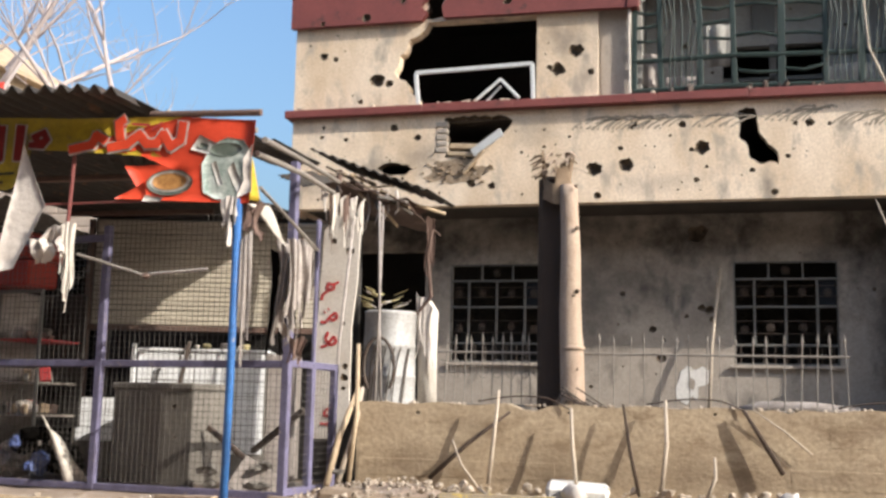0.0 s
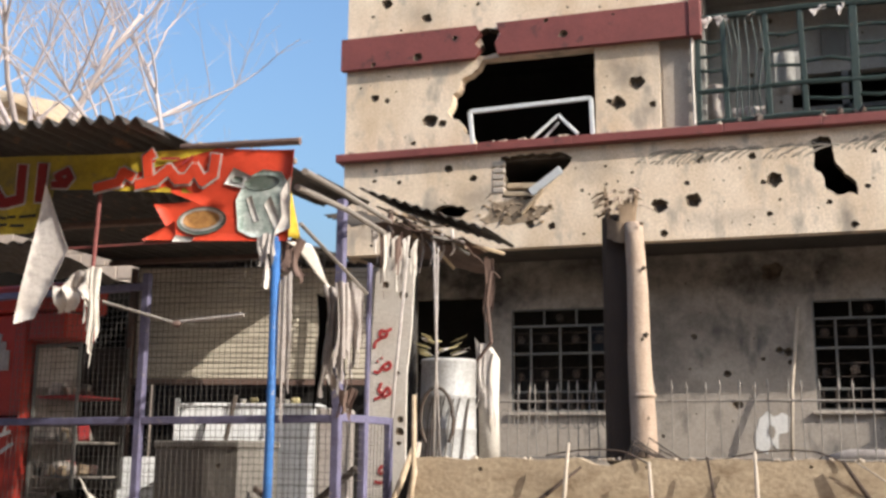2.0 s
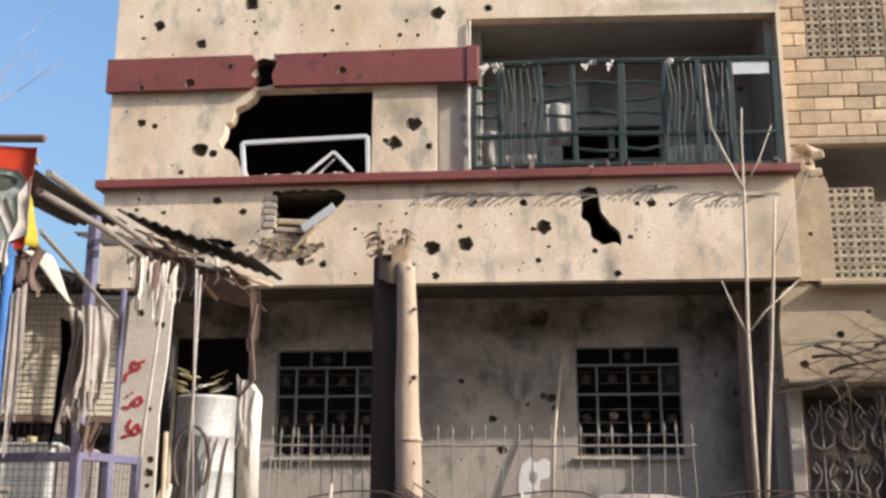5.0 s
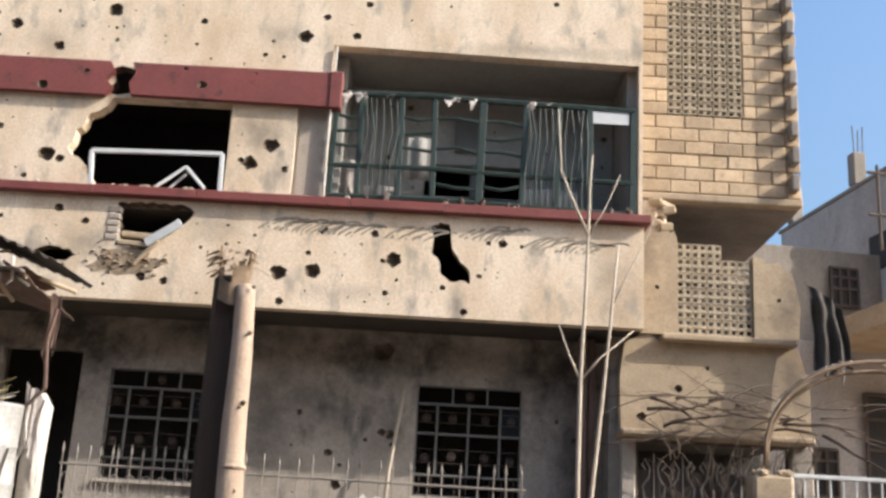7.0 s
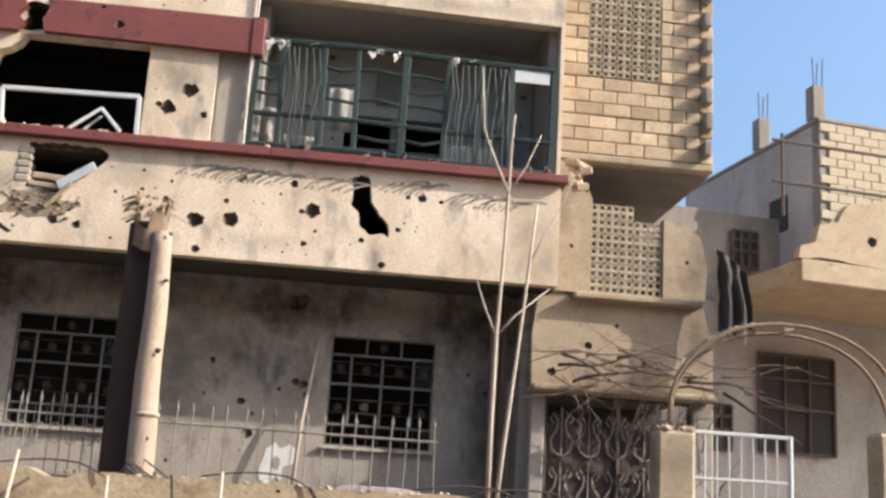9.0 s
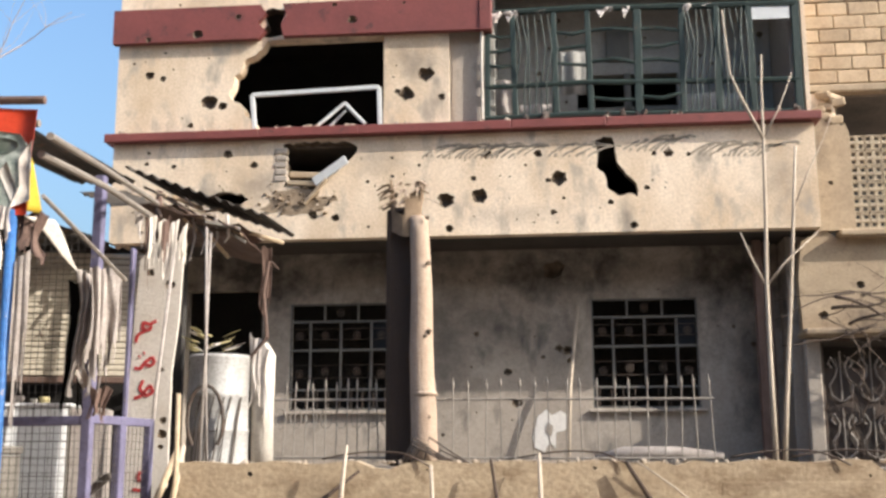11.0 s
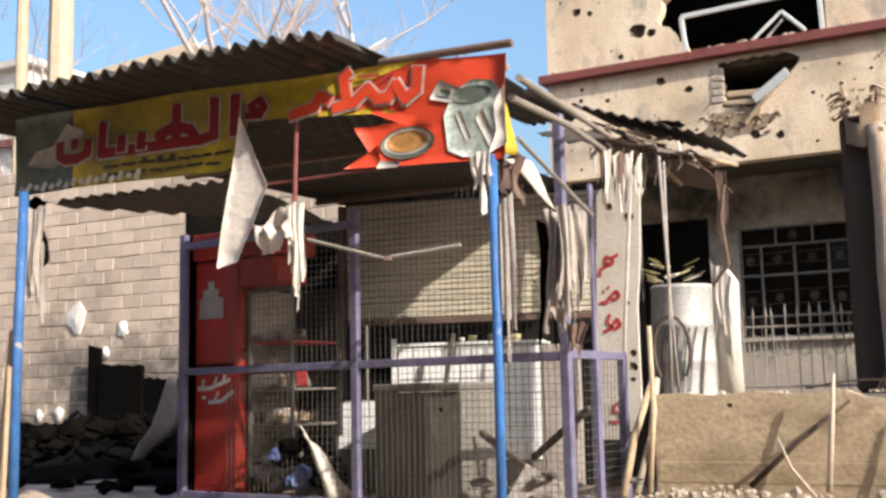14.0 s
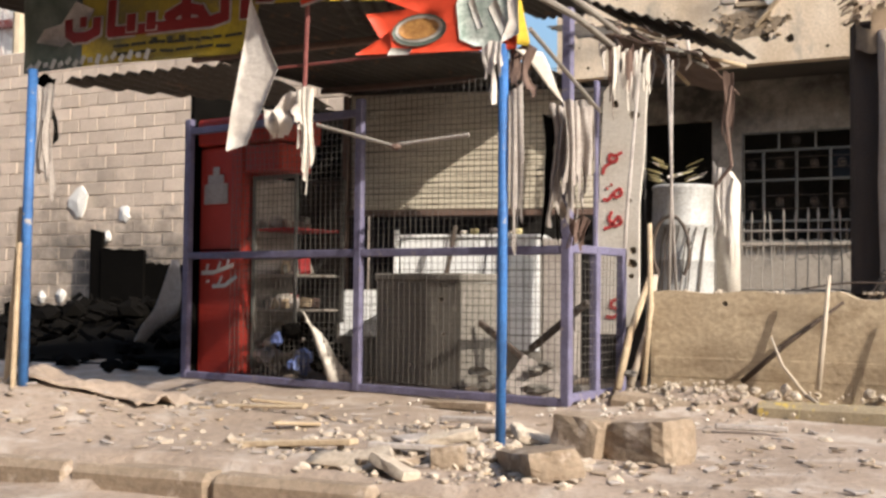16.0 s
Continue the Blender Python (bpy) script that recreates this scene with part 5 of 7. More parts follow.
for (x0, z0), (x1, z1), w in (((-3.76, 0.93), (-3.6, 0.935), 0.05), ((-3.6, 0.935), (-3.36, 1.0), 0.045), ((-3.62, 0.81), (-3.46, 0.82), 0.045), ((-3.46, 0.82), (-3.32, 0.9), 0.045), ((-3.7, 0.93), (-3.68, 1.01), 0.035), ((-3.56, 0.95), (-3.52, 1.03), 0.035), ((-3.44, 0.98), (-3.42, 1.05), 0.035), ((-3.55, 0.82), (-3.5, 0.9), 0.03), ((-3.7, 0.85), (-3.66, 0.86), 0.03), ((-3.5, 1.06), (-3.46, 1.06), 0.025)):
    s.bar((x0, 0.096, z0), (x1, 0.096, z1), w * 0.75, 0.006, up=(0, 1, 0))
part("lettering", s, WHITE_METAL, rc, "worn white lettering")
dc = thing("display_case", "dark glazed display case with littered shelves", "display case", (KX, KY, 0.0), KR)
part("case_frame", Shape().bar((-3.24, 0.22, 0.1), (-3.24, 0.22, 1.78), 0.035).bar((-2.74, 0.22, 0.1), (-2.74, 0.22, 1.78), 0.035).bar((-3.24, 0.22, 1.76), (-2.74, 0.22, 1.76), 0.035, up=(0, 1, 0)).bar((-3.24, 0.22, 1.06), (-2.74, 0.22, 1.06), 0.03, up=(0, 1, 0)), WINDOW_PAINT, dc)
part("back", Shape().box((-3.25, 0.8, 0.5), (-2.72, 0.84, 1.78), 0.005), DARK_ROOM, dc)
part("side", Shape().box((-3.258, 0.24, 0.05), (-3.246, 0.79, 1.78), 0.004), GREY_CLOTH, dc)
for z in (0.3, 0.6, 0.9, 1.3):
    part("shelf", Shape().box((-3.23, 0.24, z), (-2.75, 0.79, z + 0.02), 0.004), LETTER_RED if z > 1 else PALE_IRON, dc)
for k in range(54):
    z = rng.choice((0.3, 0.6, 0.6, 0.9, 1.3))
    w, d, h = rng.uniform(0.02, 0.06), rng.uniform(0.02, 0.05), rng.uniform(0.03, 0.13)
    part("packet", Shape().box((-w, -d, 0), (w, d, h), 0.006, pose(rng.uniform(-3.17, -2.81), rng.uniform(0.3, 0.62), z + 0.028, rng.uniform(-12, 12), rng.uniform(-25, 25), rng.uniform(0, 180))), rng.choice((LETTER_RED, GREY_CLOTH, WHITE_CLOTH, BROWN_CLOTH, WOOD, GREY_BOX)), dc)


def heap(name, label, centre, size, count, mat_, seed, category, squash=0.8, n=2):
    r = random.Random(seed)
    pile = thing(name, label, category)
    for k in range(count):
        p = Vector(centre) + Vector((r.gauss(0, 0.4) * size[0], r.gauss(0, 0.4) * size[1], abs(r.gauss(0, 0.45)) * size[2]))
        part("lump", Shape().rock(p, r.uniform(0.25, 0.5) * min(size), seed + k, squash, n=n), mat_, pile)
    return pile


heap("black_sack", "burst black sacks lying in the kiosk", (-5.45, 5.55, 0.1), (0.35, 0.25, 0.3), 10, PITCH_BLACK, 51, "sack")
heap("blue_sack", "crumpled blue plastic sack in the kiosk", (-5.55, 5.42, 0.16), (0.22, 0.16, 0.4), 5, BLUE_SACK, 52, "sack", 1.3)
whole("torn_sheet", Shape().sheet(lambda u, v: (-5.42 + 0.12 * u + (0.3 + 0.16 * u) * v, 5.3 + 0.03 * math.sin(7 * u + 4 * v), 0.02 + (0.6 - 0.14 * u) * (1 - v) + 0.02 * math.sin(9 * v)), 8, 8, 0.006), BOARD, "crumpled pale sheet on the kiosk floor", "cloth", True)
heap("rag_heap", "heap of dark rags on the kiosk floor", (-3.45, 5.6, 0.06), (0.6, 0.35, 0.2), 16, GREY_BOX, 53, "rags", 0.5)
whole("grey_panel", Shape().box((0, 0, 0), (0.42, 0.02, 0.3), 0.005, pose(-3.62, 5.3, 0.08, -20, 28, 6)), GREY_CLOTH, "bent grey sheet of metal leaning in the kiosk", "panel")
heap("rag_heap", "heap of dark crates and rags by the display case", (-5.95, 5.75, 0.1), (0.4, 0.3, 0.35), 8, GREY_CLOTH, 54, "rags")

# ---- corrugated roof and awning ----
roof = thing("kiosk_roof", "rusty corrugated sheet roof over kiosk and pavement", "roof", (0, 0, 0))
edges = [(-6.1, -5.2), (-5.22, -4.45), (-4.47, -2.86)]
for k, (x0, x1) in enumerate(edges):
    drop = 0.16 if k == 2 else 0.0

    def wave(u, v, x0=x0, x1=x1, drop=drop, k=k):
        back = 2.3 + 6.1 * v
        right = max(-4.08 + 0.2 * min(1.6, max(0.0, back - 4.7)), -2.76 - 1.1 * max(0.0, back - 3.5)) if k == 2 else x1
        x = x0 + (right - x0) * u
        y = 2.24 + 0.02 * (k % 2) + 0.062 * (x + 5.6) + 6.1 * v
        return (x, y, 2.6 + 0.16 * v + 0.028 * math.sin(2 * math.pi * x / 0.11) - drop * max(0.0, u - 0.6) ** 2 * 6 * (1 - v) + 0.02 * math.sin(3 * v + k) + 0.008 * k)

    torn = (lambda u, v: u < 0.93 + 0.09 * noise.noise(Vector((v * 40, 2.0, 0))) - 0.12 * (v < 0.08)) if k == 2 else None
    part("sheet", Shape().sheet(wave, int((x1 - x0) / 0.0145), 24, 0.004, keep=torn), CORRUGATED, roof)
for y in (3.0, 4.6, 6.4):
    part("purlin", Shape().bar((-6.0, y, 2.545 + 0.028 * (y - 3)), (-2.7 if y < 4 else -3.6 if y < 5 else -4.4, y, 2.535 + 0.028 * (y - 3)), 0.05), BROWN_CLOTH, roof)
# hanging broken sheet under the awning on the far side
def low_sheet(u, v):
    deep = 1.45 * v * min(1.0, 0.08 + u)
    x = -5.42 + 1.3 * u - 0.22 * deep
    return (x, 2.76 + 0.055 * (x + 5.5) + deep, 2.06 + 0.016 * math.sin(2 * math.pi * x / 0.11) - 0.01 * v)


part("sheet", Shape().sheet(low_sheet, 120, 8, 0.004, keep=lambda u, v: v < 1.0 - (0.2 if 0.6 < u < 0.68 else 0.0)), CORRUGATED, roof)
# side beams and roof over the right flank
s = Shape().tube([(-2.385, 2.95, 2.41), (-2.66, 4.2, 2.6), (-3.0, 6.1, 2.82)], 0.02, 8)
part("side_beam", s, PALE_IRON, roof, "pale steel tube along the awning's side")
part("side_beam", Shape().tube([(-2.5, 3.1, 2.36), (-2.7, 4.4, 2.52), (-3.05, 6.1, 2.72)], 0.022, 8), PALE_IRON, roof)
part("eave_pole", Shape().tube([(-3.1, 2.78, 2.56), (-2.35, 2.8, 2.545)], 0.022, 8), BROWN_CLOTH, roof)
part("eave_pole", Shape().tube([(-3.5, 2.9, 2.5), (-2.42, 2.9, 2.46)], 0.02, 8), PALE_IRON, roof)
part("brace", Shape().tube([(-2.40, 2.95, 2.1), (-2.62, 4.6, 1.95)], 0.012, 6), PALE_IRON, roof)
s = Shape()
for k in range(16):
    s.rock((-3.0 + 0.042 * k, 2.82, 2.555 + rng.uniform(-0.01, 0.02)), rng.uniform(0.015, 0.035), 80 + k, 0.8)
part("plaster_lump", s, PLASTER, roof)

post = thing("awning_post", "bright blue steel awning post wrapped in torn rags", "post", (-2.48, 2.81, 0.0), group="awning posts")
part("tube", Shape().tube([(0, 0, -0.05), (0.005, 0, 1.0), (0, 0, 2.0)], 0.025, 12), BLUE, post, smooth=True)
part("base", Shape().rock((0, 0, 0.0), 0.11, 9, 0.5, n=2), CONCRETE, post)
far = thing("awning_post", "blue steel awning post with a pale timber lashed to it", "post", (-5.53, 2.6, 0.15), group="awning posts")
part("tube", Shape().tube([(0, 0, 0), (0.0, 0, 1.0), (0.02, 0, 1.95)], 0.03, 12), BLUE, far, smooth=True)
part("timber", Shape().bar((-0.14, 0.0, -0.05), (-0.07, 0.03, 1.12), 0.05, 0.04).bar((-0.03, -0.05, 0.0), (-0.01, -0.04, 0.9), 0.04, 0.02), WOOD, far, "pale split timber")


def rag(name, label, a, b, drop, folds, depth, mat_, seed, ragged_=0.35, nu=26, nv=16):
    """A torn cloth hung from a to b: bunched pleats that twist, slits and a ragged hem."""
    a, b = Vector(a), Vector(b)
    side = Vector((0, 0, 1)).cross(b - a).normalized()
    r = random.Random(seed)
    ph, width = r.uniform(0, 6), (b - a).length
    slits = [(r.random(), r.uniform(0.03, 0.09), r.uniform(0.25, 0.8)) for _ in range(int(3 + 6 * ragged_))]

    def fn(u, v):
        wob = noise.noise(Vector((u * 3 + seed, v * 3.5, seed * 1.7)))
        fold = noise.noise(Vector((u * folds * 2.2 + seed * 3, v * 1.3, 4)))
        pinch = 1 - 0.45 * math.sin(math.pi * min(1, v * 1.15 + 0.05)) * (0.5 + 0.5 * math.sin(ph))
        mid = a.lerp(b, 0.5)
        p = mid + (a.lerp(b, u) - mid) * pinch
        p = p + side * (depth * 2.2 * fold * (0.3 + v)) + (b - a).normalized() * (0.22 * width * wob * v + 0.05 * width * math.sin(6 * v + ph))
        return p - Vector((0, 0, drop * v * (0.86 + 0.14 * math.sin(7 * u + ph)))) + Vector((0, 0, 0.08 * width * math.sin(9 * u + ph) * (1 - v)))

    def keep(u, v):
        hem = 1 - ragged_ * (0.5 + 0.9 * noise.noise(Vector((u * 9 + seed, 7.7, seed))))
        return v < hem and not any(abs(u - c) < w * v and v > s for c, w, s in slits)

    return whole(name, Shape().sheet(fn, nu, nv, 0.004, keep=keep), mat_, label, "cloth", False, "torn hanging cloths")


rag("hanging_rag", "grey pleated rag hanging from the kiosk corner", (-3.1, 4.86, 2.05), (-2.82, 4.92, 2.08), 0.95, 4, 0.045, GREY_CLOTH, 1)
rag("hanging_rag", "pale pleated rag hanging from the kiosk corner", (-2.95, 4.8, 2.08), (-2.76, 4.9, 2.02), 1.0, 3, 0.05, GREY_CLOTH, 2, 0.5)
# black cloth added for the shade in the gap behind the pleats
rag("hanging_rag", "black rag added for the dark gap at the kiosk corner", (-3.16, 4.9, 2.0), (-2.98, 4.9, 2.0), 1.05, 2, 0.03, PITCH_BLACK, 3, 0.3, 12)
rag("hanging_rag", "dark rag hanging low on the kiosk corner", (-2.98, 4.88, 1.3), (-2.78, 4.88, 1.28), 0.36, 2, 0.03, BROWN_CLOTH, 4, 0.7, 14)
rag("hanging_rag", "torn white rag knotted round the blue post", (-2.58, 2.78, 2.0), (-2.46, 2.77, 2.02), 0.32, 2, 0.02, WHITE_CLOTH, 5, 0.5, 12)
rag("hanging_rag", "long grey strip trailing down the blue post", (-2.44, 2.8, 1.75), (-2.37, 2.8, 1.8), 1.05, 1.5, 0.015, GREY_CLOTH, 6, 0.6, 10, 14)
rag("hanging_rag", "dark rag under the awning corner", (-2.5, 2.86, 2.0), (-2.34, 2.9, 2.0), 0.3, 2, 0.02, BROWN_CLOTH, 7, 0.5, 12)
rag("hanging_rag", "beige cloth hanging beside the far awning post", (-5.52, 2.62, 2.0), (-5.36, 2.64, 2.0), 0.75, 2.5, 0.03, GREY_CLOTH, 8, 0.2, 16)
rag("hanging_rag", "dark cloth behind the far awning post", (-5.6, 2.66, 2.08), (-5.4, 2.68, 2.06), 0.5, 2, 0.02, PITCH_BLACK, 9, 0.6, 12)
rag("hanging_rag", "white torn strip hanging from the red stick", (-3.64, 2.7, 1.85), (-3.54, 2.72, 1.86), 0.62, 2, 0.03, BOARD, 10, 0.5, 14)
rag("hanging_rag", "bunched white cloth on the red stick", (-3.9, 2.74, 1.76), (-3.56, 2.72, 1.86), 0.26, 2.5, 0.06, WHITE_CLOTH, 12, 0.3, 18)
for k in range(9):
    x = -3.1 + 0.036 * k
    rag("hanging_rag", "shredded pale strip hanging between kiosk and board", (x, 5.9 + 0.1 * (k % 3), 2.72 - 0.02 * k), (x + 0.06, 5.92 + 0.1 * (k % 3), 2.68), rng.uniform(0.25, 0.7), 1.5, 0.02, rng.choice((WHITE_CLOTH, GREY_CLOTH, BROWN_CLOTH, BOARD)), 40 + k, 0.6, 8, 12)

# banner, in its own axes: x 0 to 3.2 along it, z up, front towards -y
ban = thing("banner", "torn red and yellow vinyl shop banner with food pictures", "banner", (-5.6, 2.6, 2.06), 3.58)


def vinyl(name, outline, mat_, lift, label="", parent=None, relief=True):
    """A flat printed field of the banner, slightly bellied, with thickness."""
    tris = geometry.tessellate_polygon([[Vector((a, b, 0)) for a, b in outline]])
    bm = bmesh.new()
    vs = [bm.verts.new((a, 0, b)) for a, b in outline]
    for t in tris:
        (ax, az), (bx, bz), (cx, cz) = (outline[i] for i in t)
        ccw = (bx - ax) * (cz - az) - (bz - az) * (cx - ax) > 0
        try:
            bm.faces.new([vs[i] for i in (t if ccw else reversed(t))])
        except ValueError:
            pass
    for _ in range(3):
        bmesh.ops.subdivide_edges(bm, edges=[e for e in bm.edges if e.calc_length() > 0.09], cuts=1, use_grid_fill=False)
        bmesh.ops.triangulate(bm, faces=bm.faces[:])
    for v in bm.verts:
        x, z = v.co.x, v.co.z
        v.co.y = -lift + 0.018 * math.sin(5.2 * x + 0.6) * math.sin(7 * z + 0.4) + 0.008 * noise.noise(Vector((x * 5, z * 5, 1)))
    bm.verts.index_update()
    g = Shape()
    n = len(bm.verts)
    g.v = [v.co[:] for v in bm.verts] + [(v.co.x, v.co.y + 0.003, v.co.z) for v in bm.verts]
    fs = [[v.index for v in f.verts] for f in bm.faces]
    g.f = [tuple(f) for f in fs] + [tuple(i + n for i in reversed(f)) for f in fs]
    rim = [e for e in bm.edges if len(e.link_faces) == 1]
    g.f += [(e.verts[0].index, e.verts[1].index, e.verts[1].index + n, e.verts[0].index + n) for e in rim]
    g.m = [0] * len(g.f)
    bm.free()
    return part(name, g, mat_, parent or ban, label, smooth=True)


vinyl("yellow_field", [(0.46, 0.03), (1.55, 0.02), (1.66, 0.08), (1.7, 0.28), (2.6, 0.22), (2.6, 0.25), (2.0, 0.3), (2.74, 0.47), (2.2, 0.48), (1.2, 0.5), (0.46, 0.5)], BANNER_YELLOW, 0.0)
vinyl("green_field", [(0.0, 0.02), (0.46, 0.03), (0.46, 0.5), (0.0, 0.5)], BANNER_GREEN, 0.0, "dark green end of the banner")
vinyl("red_field", [(2.36, 0.16), (2.5, -0.06), (3.2, -0.09), (3.22, 0.44), (2.74, 0.47), (2.0, 0.3), (2.1, 0.26), (2.44, 0.24), (2.6, 0.17)], BANNER_RED, 0.0, "bright red end of the banner")
vinyl("red_edge", [(2.3, -0.05), (2.52, -0.06), (2.5, 0.06), (2.44, 0.02)], BANNER_RED, 0.004)
# pictures printed on it: bowl, jug and card, as plain shapes
ring = lambda u, v, a, b, n=20: [(u + a * math.cos(2 * math.pi * k / n), v + b * math.sin(2 * math.pi * k / n)) for k in range(n)]
vinyl("bowl_print", ring(2.67, 0.05, 0.155, 0.085), BANNER_GREEN, 0.008)
vinyl("bowl_rim", ring(2.67, 0.056, 0.135, 0.07), BANNER_PRINT, 0.012)
vinyl("food_print", ring(2.67, 0.055, 0.115, 0.055), FOOD, 0.016)
vinyl("paper_scrap", [(2.5, -0.07), (2.62, -0.075), (2.64, -0.05), (2.52, -0.03)], BANNER_PRINT, 0.016)
vinyl("jug_print", [(2.9, -0.02), (2.98, -0.06), (3.1, -0.07), (3.17, -0.03), (3.19, 0.1), (3.2, 0.24), (3.15, 0.31), (3.04, 0.33), (2.94, 0.28), (2.88, 0.16)], BANNER_JUG, 0.008, "pale green jug picture")
vinyl("jug_lid", ring(3.04, 0.25, 0.11, 0.045), BANNER_GREEN, 0.012)
vinyl("jug_gloss", [(2.95, 0.16), (3.0, 0.02), (3.03, 0.03), (2.98, 0.18)], BANNER_PRINT, 0.012)
vinyl("jug_gloss", [(3.06, 0.12), (3.13, -0.03), (3.16, 0.02), (3.1, 0.17)], BANNER_PRINT, 0.012)
vinyl("card_print", [(2.80, 0.26), (2.93, 0.22), (2.98, 0.29), (2.86, 0.35)], BANNER_PRINT, 0.010)
vinyl("card_line", [(2.85, 0.27), (2.91, 0.25), (2.93, 0.28), (2.87, 0.30)], BANNER_GREEN, 0.014)
vinyl("white_tear", [(3.12, -0.06), (3.22, -0.02), (3.215, 0.28), (3.16, 0.18), (3.17, 0.05)], WHITE_CLOTH, 0.016)


def strokes(name, paths, width, mat_, lift, parent=None):
    """Flowing bands, standing in for lettering that is not spelt out."""
    g = Shape()
    for path in paths:
        for a, b in zip(path, path[1:]):
            d = Vector((b[0] - a[0], b[1] - a[1]))
            d.normalize()
            n = Vector((-d.y, d.x)) * width / 2
            e = d * width * 0.3
            quad = [(a[0] - e.x + n.x, a[1] - e.y + n.y), (a[0] - e.x - n.x, a[1] - e.y - n.y), (b[0] + e.x - n.x, b[1] + e.y - n.y), (b[0] + e.x + n.x, b[1] + e.y + n.y)]

            def lay(p, k):
                return (p[0], k - lift + 0.018 * math.sin(5.2 * p[0] + 0.6) * math.sin(7 * p[1] + 0.4) + 0.008 * noise.noise(Vector((p[0] * 5, p[1] * 5, 1))), p[1])

            g.add([lay(p, -0.002) for p in quad] + [lay(p, 0.002) for p in quad], [(0, 1, 2, 3), (7, 6, 5, 4), (0, 4, 5, 1), (1, 5, 6, 2), (2, 6, 7, 3), (3, 7, 4, 0)])
    return part(name, g, mat_, parent or ban)


word_a = [[(1.57, 0.19), (1.58, 0.43)], [(1.48, 0.43), (1.47, 0.2), (1.4, 0.18)], [(1.4, 0.18), (1.22, 0.175), (1.2, 0.24), (1.27, 0.29), (1.35, 0.26), (1.38, 0.19)], [(1.29, 0.42), (1.28, 0.2)], [(1.22, 0.175), (0.9, 0.17)], [(1.11, 0.18), (1.11, 0.26)], [(1.01, 0.18), (1.01, 0.26)], [(0.9, 0.17), (0.9, 0.38)], [(0.82, 0.27), (0.82, 0.19), (0.76, 0.16), (0.69, 0.165), (0.655, 0.2), (0.655, 0.28)], [(0.735, 0.27), (0.745, 0.27)]]
word_b = [[(2.05, 0.33), (1.98, 0.36), (1.95, 0.3), (1.78, 0.27)], [(2.18, 0.34), (2.16, 0.44), (2.2, 0.46)], [(2.1, 0.28), (2.24, 0.3), (2.34, 0.36), (2.4, 0.3), (2.48, 0.3), (2.54, 0.36), (2.6, 0.28), (2.68, 0.32), (2.7, 0.42)]]
word_a = [[(0.36 + (x - 0.655) * 1.37, 0.2 + (z - 0.16) * 0.83) for x, z in line] for line in word_a]
word_b = [[(2.0 + (x - 1.78) * 0.81, z) for x, z in line] for line in word_b]
word_c = [[(1.72, 0.36), (1.79, 0.39), (1.82, 0.34), (1.77, 0.32), (1.73, 0.35)], [(1.82, 0.34), (1.79, 0.3), (1.7, 0.31)]]
strokes("lettering_outline", word_c, 0.06, BANNER_PRINT, 0.008)
strokes("lettering", word_c, 0.04, BANNER_INK, 0.014)
strokes("lettering_outline", word_a, 0.082, BANNER_PRINT, 0.008)
strokes("lettering", word_a, 0.06, BANNER_INK, 0.014)
strokes("lettering_outline", word_b, 0.078, BANNER_PRINT, 0.010)
strokes("lettering", word_b, 0.056, BANNER_RED, 0.016)
strokes("lettering_dot", [[(1.1, 0.14), (1.12, 0.14)], [(1.18, 0.14), (1.2, 0.14)], [(1.0, 0.14), (1.02, 0.14)]], 0.028, BANNER_BLACK, 0.014)
rows = []
for z in (0.125, 0.075):
    x = 0.72
    while x < 1.52:
        w = rng.uniform(0.04, 0.11)
        rows.append([(x, z + rng.uniform(-0.006, 0.006)), (x + w, z + rng.uniform(-0.006, 0.006))])
        x += w + rng.uniform(0.02, 0.04)
strokes("small_print", rows, 0.016, BANNER_BLACK, 0.010)
strokes("small_print", [[(2.3, 0.40), (2.36, 0.42)], [(2.4, 0.43), (2.52, 0.42)], [(2.54, 0.39), (2.6, 0.43)]], 0.014, LETTER_RED, 0.012)
patch = [[(0.05 + 0.06 * k, 0.04 + 0.01 * (k % 3)), (0.07 + 0.06 * k, 0.06 + 0.02 * (k % 2))] for k in range(16)]
strokes("splash_print", patch, 0.03, BANNER_PRINT, 0.012)
vinyl("splash_field", [(0.1, 0.2), (0.3, 0.16), (0.5, 0.26), (0.56, 0.36), (0.42, 0.42), (0.3, 0.3), (0.16, 0.28)], GREY_CLOTH, 0.012)
# loose white tongue torn from it, and the side flap
vinyl("torn_tongue", [(1.69, 0.3), (1.73, 0.22), (1.87, -0.1), (1.84, -0.16), (1.68, -0.5), (1.55, -0.53), (1.58, -0.36), (1.64, -0.02)], WHITE_CLOTH, 0.07, "white back of a torn tongue of vinyl")
flap = [Vector((3.19, 0.0, -0.09)), Vector((3.26, 0.2, -0.07)), Vector((3.28, 0.5, -0.27))]
s = Shape().sheet(lambda u, v: flap[0].lerp(flap[1], u).lerp(flap[2], v) + Vector((0, 0, 0.015 * math.sin(6 * v))), 5, 6, 0.004)
part("side_flap", s, BOARD, ban, "pale side flap of the banner drawn back to the kiosk", smooth=True)
side_top, side_a, side_b = Vector((3.208, 0.0, 0.2)), Vector((3.2, 0.0, -0.07)), Vector((3.235, 0.1, -0.06))
s = Shape().sheet(lambda u, v: side_top.lerp(side_a.lerp(side_b, u), v), 5, 8, 0.004)
part("yellow_side", s, BANNER_YELLOW, ban, "yellow side of the banner", smooth=True)

whole("red_stick", Shape().tube([(-3.6, 2.74, 2.4), (-3.61, 2.73, 1.84)], 0.013, 8), RED_PAINT, "thin rusty iron rod hanging under the banner", "rod")
